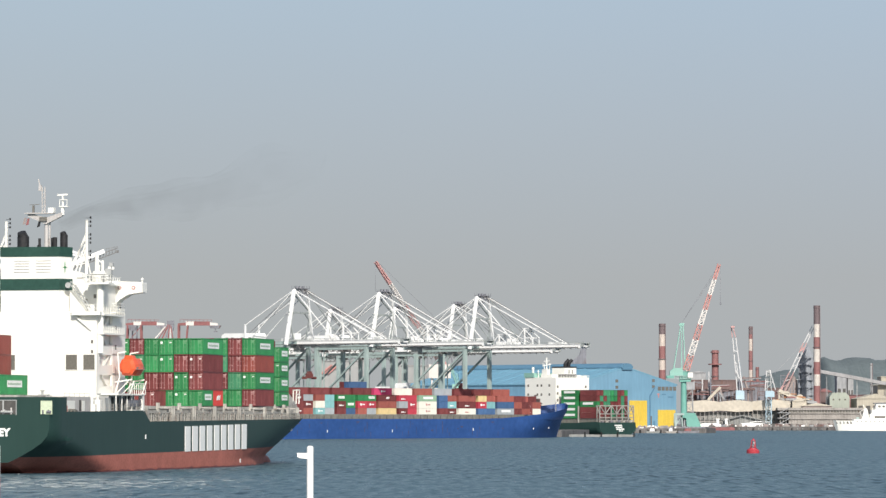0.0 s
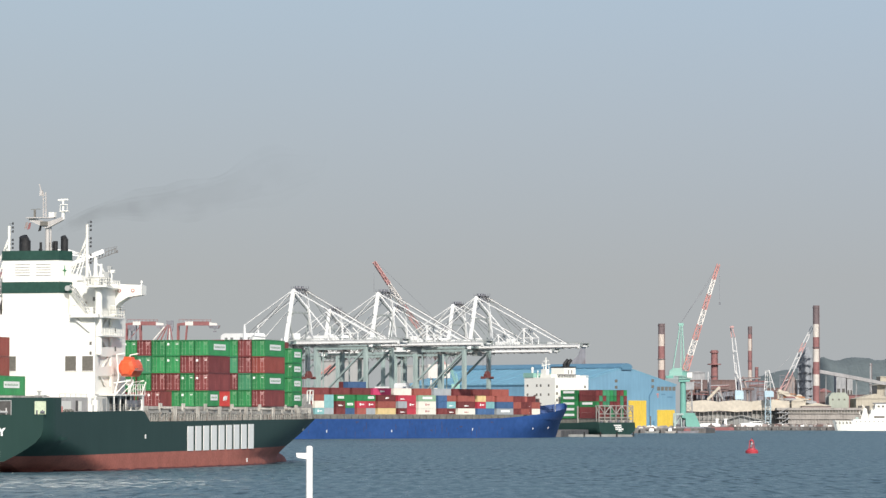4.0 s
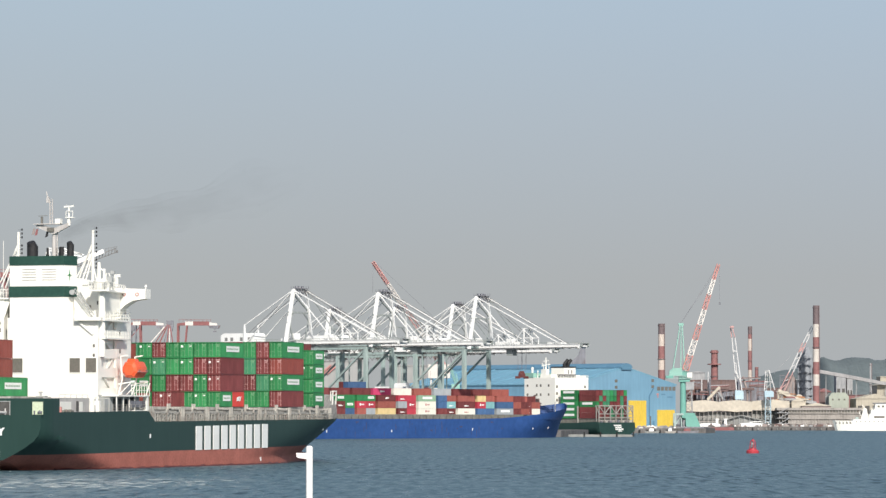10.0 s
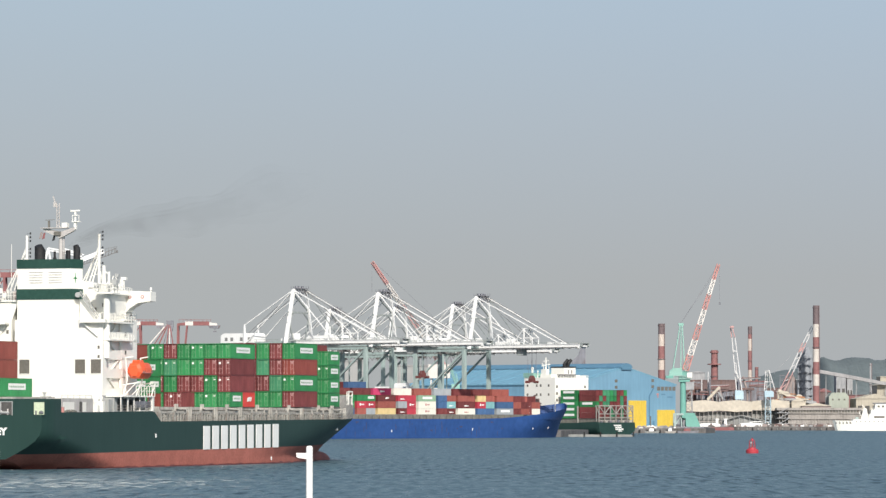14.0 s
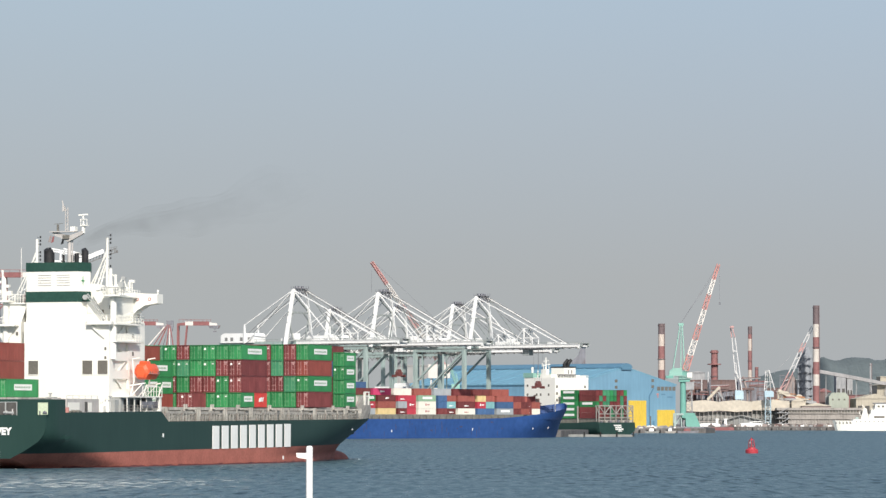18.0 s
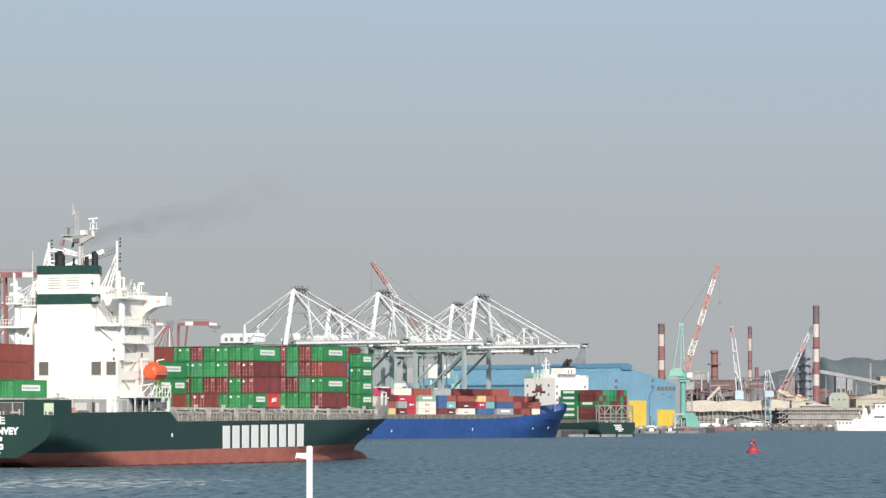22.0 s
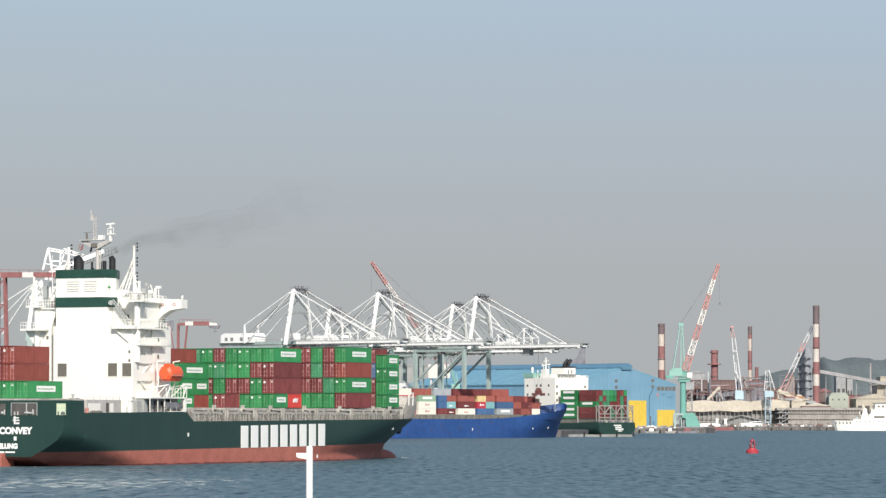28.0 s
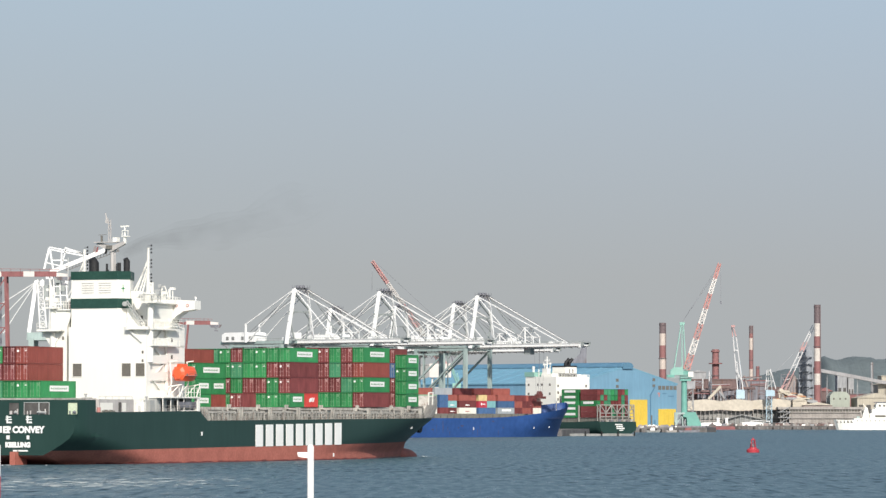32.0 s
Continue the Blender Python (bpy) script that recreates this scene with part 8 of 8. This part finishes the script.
for i in range(260):
    x = 188.93 + rng.random() * 111.78
    w, hgt = rng.uniform(0.8, 3.4), rng.uniform(0.6, 2.4)
    mat = rng.choice(("concrete", "white_far", "rust_shed", "quay_beige", "concrete_dark", "steel_dark", "rust_shed", "dusty_brown", "quay_beige", "low_roof", "quay"))
    bm = B()
    y = 3110 + rng.random() * 22
    prism(bm, [(x, 3), (x + w, 3), (x + w * 0.95, 3 + hgt), (x + w * 0.3, 3 + hgt * rng.uniform(0.8, 1.1)), (x, 3 + hgt * 0.6)], y, y + 3)
    solo("stacked_goods", bm, M[mat], "heap of covered goods on the quay", "cargo", "goods on the quay")
for x0, x1, d in ((196.77, 213.31, 3112), (228.19, 245.61, 3113)):
    bm = B()
    prism(bm, [(0, 3), (x1 - x0, 3), (x1 - x0, 4.6), (x1 - x0 - 3, 5.6), (2, 5.4), (0, 4.4)], 0, 5)
    solo("moored_barge", bm, M["white_far"], "white low launch beside the quay", "boat", m=pose(x0, d, 0))
bm = B()
prism(bm, [(0, 0), (30.31, 0), (30.31, 2.0), (28.58, 2.6), (1.73, 2.2), (0, 1.8)], 0, 5)
solo("moored_barge", bm, M["old_red"], "low rusty red barge moored at the quay", "barge", m=pose(192.42, 3098, 0))
for x in (210.23, 216.78):
    block("tank_truck", x, x + 1.9, 3118, 4, 3, 8.4, "white_far", "white box lorry on the quay", "lorry", "white_far")

for i in range(70):
    x = 117.42 + rng.random() * 24.55
    w, hgt = rng.uniform(0.5, 2.4), rng.uniform(0.4, 1.7)
    bm = B()
    y = 2438 + rng.random() * 14
    prism(bm, [(x, 3), (x + w, 3), (x + w * 0.95, 3 + hgt), (x + w * 0.3, 3 + hgt * rng.uniform(0.8, 1.1)), (x, 3 + hgt * 0.6)], y, y + 2)
    solo("stacked_goods", bm, M[rng.choice(("concrete", "quay_beige", "white_far", "rust_shed", "steel_dark", "low_roof", "dusty_brown"))], "heap of covered goods before the blue hall", "cargo", "goods before the hall")
for i in range(6):
    bm = B()
    x = 118.2 + i * 4.1 + (i * 7 % 3) * 0.5
    rod(bm, (x, 2434.4, 0.3), (x, 2434.4, 2.1), 0.6, n=10)
    solo("fender", bm, M["rubber"], "black rubber fender on the shipyard quay", "fender", "fenders at the shipyard")
# low work boats along the shipyard quay
for x0, w, mat, lab in ((121.0, 9.0, "low_roof", "low grey work boat at the shipyard quay"), (133.0, 7.0, "quay_beige", "low beige work boat at the shipyard quay"), (140.5, 13.0, "steel_dark", "dark low tug lying below the mint crane"), (101.0, 12.0, "quay_beige", "low beige lighter beside the feeder ship")):
    c = thing("work_boat", pose(x0, 2428, 0), lab, "boat", "work boats")
    bm = B()
    prism(bm, [(0.6, -0.3), (w - 0.8, -0.3), (w, 1.6), (w - 2.5, 1.3), (2, 1.2), (0, 1.5)], 0, 3.6)
    part("hull", bm, M[mat], c)
    bm = B()
    prism(bm, [(w * 0.3, 1.2), (w * 0.62, 1.2), (w * 0.6, 2.9), (w * 0.34, 2.9)], 0.8, 2.8)
    part("wheelhouse", bm, M["white_far" if mat != "steel_dark" else "old_red"], c)
    bm = B()
    bar(bm, (w * 0.45, 1.8, 2.9), (w * 0.45, 1.8, 4.6), 0.14)
    part("mast", bm, M["concrete"], c)

# white patrol ship at the shore
c = thing("patrol_ship", pose(292.58, 3040, 0), "white patrol ship lying at the quay", "ship")
SL = 57.36
bm = B()
rows = []
for t in (0, 0.03, 0.08, 0.16, 0.256, 0.262, 0.34, 0.6, 1.0):
    hb = 6.0 * min(1, (t / 0.2) ** 0.45) + 0.05
    top = 7.8 - 0.4 * min(1, t / 0.15) + (1.2 if t > 0.258 else 0)
    half = []
    for i in range(4):
        x = SL * t + (1 - i / 3) * 2.2 * (1 - t)
        half.append((x, hb * (0.94 + 0.06 * i / 3), -0.4 + (top + 0.4) * i / 3))
    rows.append([(x, -w, z) for x, w, z in half] + half[::-1])
shell(bm, rows, smooth=False)
part("hull", bm, M["white"], c, "white hull")
for outline, w in (([(21.2, 8.4), (22.6, 13.6), (23.6, 17.2), (25.4, 16.6), (26.2, 12.5), (27.2, 8.4)], 2.2),
                   ([(26.6, 8.4), (27.0, 12.4), (SL, 12.4), (SL, 8.4)], 5.2),
                   ([(28.2, 12.4), (28.8, 15.7), (SL, 15.7), (SL, 12.4)], 4.9),
                   ([(31.2, 15.7), (32.0, 20.3), (SL, 20.3), (SL, 15.7)], 4.4)):
    bm = B()
    prism(bm, outline, -w, w)
    part("deckhouse", bm, M["white"], c, "white deckhouse storey")
bm = B()
prism(bm, [(30.6, 20.3), (30.6, 20.9), (SL, 21.3), (SL, 20.3)], -4.9, 4.9)
part("bridge_roof", bm, M["steel_dark"], c, "dark roof edge over the bridge")
bm = B()
box(bm, 17.2, 19.2, -3.0, -1.0, 8.4, 10.2)
part("windlass", bm, M["leg_teal"], c, "dull green windlass on the foredeck")
bm = B()
# two thin dark strips are painted rail shadows; the others are windows
for z in (13.4, 14.6):
    box(bm, 30.0, SL - 0.5, -4.96, -4.8, z, z + 0.12)
for k in range(7):
    box(bm, 33.4 + 3.2 * k, 35.2 + 3.2 * k, -4.46, -4.2, 17.4, 18.9)
part("deck_window", bm, M["window"], c, "dark windows and painted rail-shadow strips of the upper storeys")
bm = B()
for q in (0.6, 1.2):
    bar(bm, (28.8, -4.7, 15.7 + q), (31.6, -4.7, 15.7 + q), 0.15)
for k in range(5):
    bar(bm, (28.8 + k * 0.68, -4.7, 15.7), (28.8 + k * 0.68, -4.7, 15.7 + 1.3), 0.15)
bar(bm, (24.4, 0, 16.6), (22.4, 0, 19.4), 0.35)
part("upper_rail", bm, M["white"], c)
STATIONS = (0, 0.03, 0.08, 0.16, 0.256, 0.6)
for k in range(5):
    bm = B()
    x = 2.2 + k * 2.5
    for t0, t1 in zip(STATIONS, STATIONS[1:]):
        if t0 <= x / SL < t1:
            w0, w1 = [6.0 * min(1, (t / 0.2) ** 0.45) + 0.05 for t in (t0, t1)]
            w = (w0 + (w1 - w0) * (x / SL - t0) / (t1 - t0)) * 0.985
    box(bm, x, x + 2.0, -w - 0.12, -w + 0.6, 5.2, 6.9)
    part("bow_opening", bm, M["window"], c, "dark opening in the bow bulwark")
for k in range(9):
    bm = B()
    x = 17.4 + k * 3.3
    rod(bm, (x, -6.3, 6.8), (x, -5.0, 6.8), 0.42, n=10)
    part("porthole", bm, M["window"], c)
bm = B()
box(bm, 30.59, 38.6, -5.3, 5.3, 9.4, 11.0)
part("bridge_window", bm, M["window"], c, "dark window band")
bm = B()
bar(bm, (22.6, 0, 8.4), (20.0, 0, 14.0), 0.3)
bar(bm, (20.0, 0, 14.0), (24.0, 0, 16.8), 0.2)
part("derrick", bm, M["white"], c)


# wooded hills far beyond
def hill(name, x0, x1, d, peaks, label):
    bm = B()
    n, rows = 260, []
    for j in range(15):
        t = j / 14
        row = []
        for i in range(n + 1):
            x = x0 + (x1 - x0) * i / n
            top = 0
            for px, pz, pw in peaks:
                top += (pz * math.exp(-((x - px) / pw) ** 2)) ** 5
            top = top ** 0.2
            z = 2.9 + max(0.2, top) * math.sin(t * math.pi / 2) ** 1.2 + (0.9 * noise.noise(Vector((x * 0.035, t * 8, 2.0))) + 0.8 * noise.noise(Vector((x * 0.16, t * 12, 5.0))) + 0.6 * noise.noise(Vector((x * 0.6, t * 25, 9.0)))) * (t > 0)
            row.append((x, d + t * 260, z))
        rows.append(row)
    shell(bm, rows)
    return solo(name, bm, M["hill"], label, "hill", kind="structure")


hill("hill", 385.57, 526.93, 4300, ((432.49, 76.08 - 6, 30), (454.18, 76.71 - 6, 34), (475.87, 78.62 - 6, 40), (514.14, 83.72 - 6, 50), (424.83, 70.34 - 6, 18)), "wooded grey-green hill behind the steelworks")
hill("hill", 314.99, 427.04, 4450, ((398.43, 66.36 - 6, 40), (372.13, 61.77 - 6, 45), (424.73, 70.96 - 6, 40)), "low wooded hill in the haze")


# ---- foreground ----
post = thing("mooring_post", pose(-1.32, 40, 5.8), "white enamelled steel post with a short side arm", "post")
bm = B()
rod(bm, (0, 0, 0), (0, 0, 7.34 - 5.8), 0.033, n=18)
rod(bm, (0, 0, 7.34 - 5.8), (0, 0, 7.35 - 5.8), 0.028, 0.02, n=18)
part("tube", bm, M["post_white"], post, "white steel tube")
bm = B()
prism(bm, [(-0.13, 7.28 - 5.8), (-0.125, 7.24 - 5.8), (-0.10, 7.23 - 5.8), (-0.02, 7.22 - 5.8), (-0.02, 7.28 - 5.8)], -0.02, 0.02)
part("arm", bm, M["post_white"], post)
pole = thing("striped_pole", pose(-4.432, 40, 5.8), "red and white banded steel pole on the terrace", "pole")
z = 0.0
for top, mat in ((7.04 - 5.8, "post_red"), (7.35 - 5.8, "post_white")):
    bm = B()
    rod(bm, (0, 0, z), (0, 0, top), 0.05, n=16)
    part("band", bm, M[mat], pole)
    z = top
buoy = thing("buoy", pose(71.80, 940, 0), "red lattice navigation buoy with a lamp on top", "buoy")
bm = B()
rod(bm, (0, 0, -0.4), (0, 0, 0.7), 1.45, 1.5, n=24)
rod(bm, (0, 0, 0.7), (0, 0, 0.95), 1.42, 1.2, n=24)
rod(bm, (0, 0, 0.95), (0, 0, 1.3), 0.95, 0.8, n=20)
part("float", bm, M["buoy_red"], buoy, "red drum float")
bm = B()
for k in range(4):
    t = k * math.pi / 2 + 0.4
    bar(bm, (0.72 * math.cos(t), 0.72 * math.sin(t), 1.3), (0.5 * math.cos(t), 0.5 * math.sin(t), 3.0), 0.15)
for z, r in ((1.6, 0.7), (2.3, 0.6), (3.0, 0.5)):
    for k in range(8):
        t, u = k * math.pi / 4, (k + 1) * math.pi / 4
        bar(bm, (r * math.cos(t), r * math.sin(t), z), (r * math.cos(u), r * math.sin(u), z), 0.07)
part("tower", bm, M["buoy_red"], buoy, "red lattice tower")
bm = B()
box(bm, -0.2, 0.2, -0.7, -0.64, 2.2, 2.6)
part("daymark", bm, M["grey_house"], buoy, "small pale panel on the tower")
bm = B()
box(bm, -0.35, 0.3, -0.45, 0.45, 1.4, 2.1)
part("battery_box", bm, M["steel_dark"], buoy, "dark box inside the tower")
bm = B()
rod(bm, (0, 0, 2.95), (0, 0, 3.15), 0.55, 0.5, n=12)
rod(bm, (0, 0, 3.1), (0, 0, 3.5), 0.2, 0.15, n=12)
part("lamp", bm, M["buoy_red"], buoy)


# ---- smoke drifting from the funnel ----
def smoke_material():
    m = bpy.data.materials.new("thin_smoke")
    m.use_nodes = True
    n, l = m.node_tree.nodes, m.node_tree.links
    b = n["Principled BSDF"]
    b.inputs["Base Color"].default_value = (0.05, 0.05, 0.05, 1)
    b.inputs["Roughness"].default_value = 1.0
    b.inputs["Specular IOR Level"].default_value = 0.0
    tc = n.new("ShaderNodeTexCoord")
    no = n.new("ShaderNodeTexNoise")
    no.inputs["Scale"].default_value, no.inputs["Detail"].default_value = 0.22, 5
    l.new(tc.outputs["Object"], no.inputs[0])
    mr = n.new("ShaderNodeMapRange")
    mr.inputs[1].default_value, mr.inputs[2].default_value = 0.35, 0.7
    mr.inputs[3].default_value, mr.inputs[4].default_value = 0.0, 0.056
    l.new(no.outputs[0], mr.inputs[0])
    sp = n.new("ShaderNodeSeparateXYZ")
    l.new(tc.outputs["Object"], sp.inputs[0])
    thin = n.new("ShaderNodeMapRange")
    thin.inputs[1].default_value, thin.inputs[2].default_value = 2.0, 46.0
    thin.inputs[3].default_value, thin.inputs[4].default_value = 1.0, 0.0
    l.new(sp.outputs[0], thin.inputs[0])
    mu = n.new("ShaderNodeMath")
    mu.operation = "MULTIPLY"
    l.new(mr.outputs[0], mu.inputs[0])
    l.new(thin.outputs[0], mu.inputs[1])
    l.new(mu.outputs[0], b.inputs["Alpha"])
    return m


M["smoke"] = smoke_material()
plume = thing("smoke_plume", pose(0, 0, 0), "thin dark smoke trailing from the ship's funnel", "smoke", kind="stuff")
for swell in (1.25, 0.85, 0.5):
    bm = B()
    rows = []
    for i in range(26):
        k = i / 25
        r = (0.7 + 3.9 * k ** 0.8) * swell * (1 if 0 < i < 25 else 0.05) * (0.4 + 0.6 * min(1, (1 - k) * 5))
        cx, cz = 1.2 + 44 * k, 36.4 + 9.7 * k ** 0.85 + 0.6 * math.sin(k * 9)
        row = []
        for j in range(14):
            t = 2 * math.pi * j / 14
            rr = r * (1 + 0.45 * noise.noise(Vector((k * 7, math.cos(t) * 1.3, math.sin(t) * 1.3 + swell))))
            row.append((cx, -127 + 2 * k + rr * math.cos(t), cz + rr * 0.8 * math.sin(t)))
        rows.append(row)
    shell(bm, rows, closed=True)
    part("smoke_veil", bm, M["smoke"], plume)


# ---- movement ----
def motions():
    rows = []
    for i in range(17):
        t = i * 2.0
        k = t / 32
        x = -33.948 + 18.232 * k + 6.994 * k * k - 0.127 * k ** 3
        y = 737.104 + 102.731 * k - 5.367 * k * k - 1.947 * k ** 3
        turn = 12.4725 + 12.9785 * k - 2.0544 * k * k + 0.2084 * k ** 3
        rows.append((t, pose(x, y, 0, 0, 0, -turn)))
    walk(ship, rows)
    for box_, at in DECK_LOAD:
        walk(box_, [(t, m @ Matrix.Translation(at)) for t, m in rows])
    walk(plume, [(t, m @ pose(1.5 * math.sin(t * 0.5), 0, 0.5 * math.sin(t * 0.37))) for t, m in rows])
    run_a = [(0, -8.7, 23.0), (2, 1.0, 26.8), (3.4, 4.8, 28.0), (5.6, 10.2, 28.3), (7, 16.0, 28.2), (8, 20.3, 28.2), (9, 23.6, 28.2), (10, 25.5, 28.2), (11, 27.0, 27.9), (12, 28.6, 27.4), (14, 31.1, 26.1), (16.6, 33.3, 24.8), (18, 34.6, 23.7), (20, 35.1, 22.1), (22, 34.9, 21.6), (25.4, 34.6, 21.4), (28, 34.7, 20.6), (30, 34.7, 20.0), (32, 34.6, 18.8)]
    run_b = [(0, 26.4, 18.0), (9, 26.4, 18.5), (10, 26.4, 20.4), (11, 26.4, 22.6), (12, 26.1, 24.8), (13, 25.6, 26.8), (14, 24.2, 27.7), (14.4, 23.6, 28.5), (16.6, 15.8, 29.3), (18, 11.2, 28.3), (19, 8.9, 27.4), (20, 5.4, 25.7), (21, 2.5, 23.0), (22, -0.0, 20.5), (24, -2.9, 17.3), (32, -2.9, 17.1)]
    for trolley, spreader, run in ((trolley_a, spreader_a, run_a), (trolley_b, spreader_b, run_b)):
        walk(trolley, [(t, pose(s, 0, 0)) for t, s, z in run])
        walk(spreader, [(t, pose(s, 0, z)) for t, s, z in run])
    walk(buoy, [(t, pose(71.80 + 0.2 * math.sin(t * 0.9), 940, 0.12 * math.sin(t * 1.1), 1.5 * math.sin(t * 0.8), 2.5 * math.sin(t * 0.63 + 1), 8 - 2.2 * t)) for t in range(33)])
    walk(slew_jib, [(0, pose(0, 0, 30, 0, 0, 2.4)), (8, pose(0, 0, 30, 0, 0, 0.6)), (17, pose(0, 0, 30, 0, 0, -1.4)), (24, pose(0, 0, 30, 0, 0, -1.6)), (32, pose(0, 0, 30, 0, 0, -2.2))])


motions()
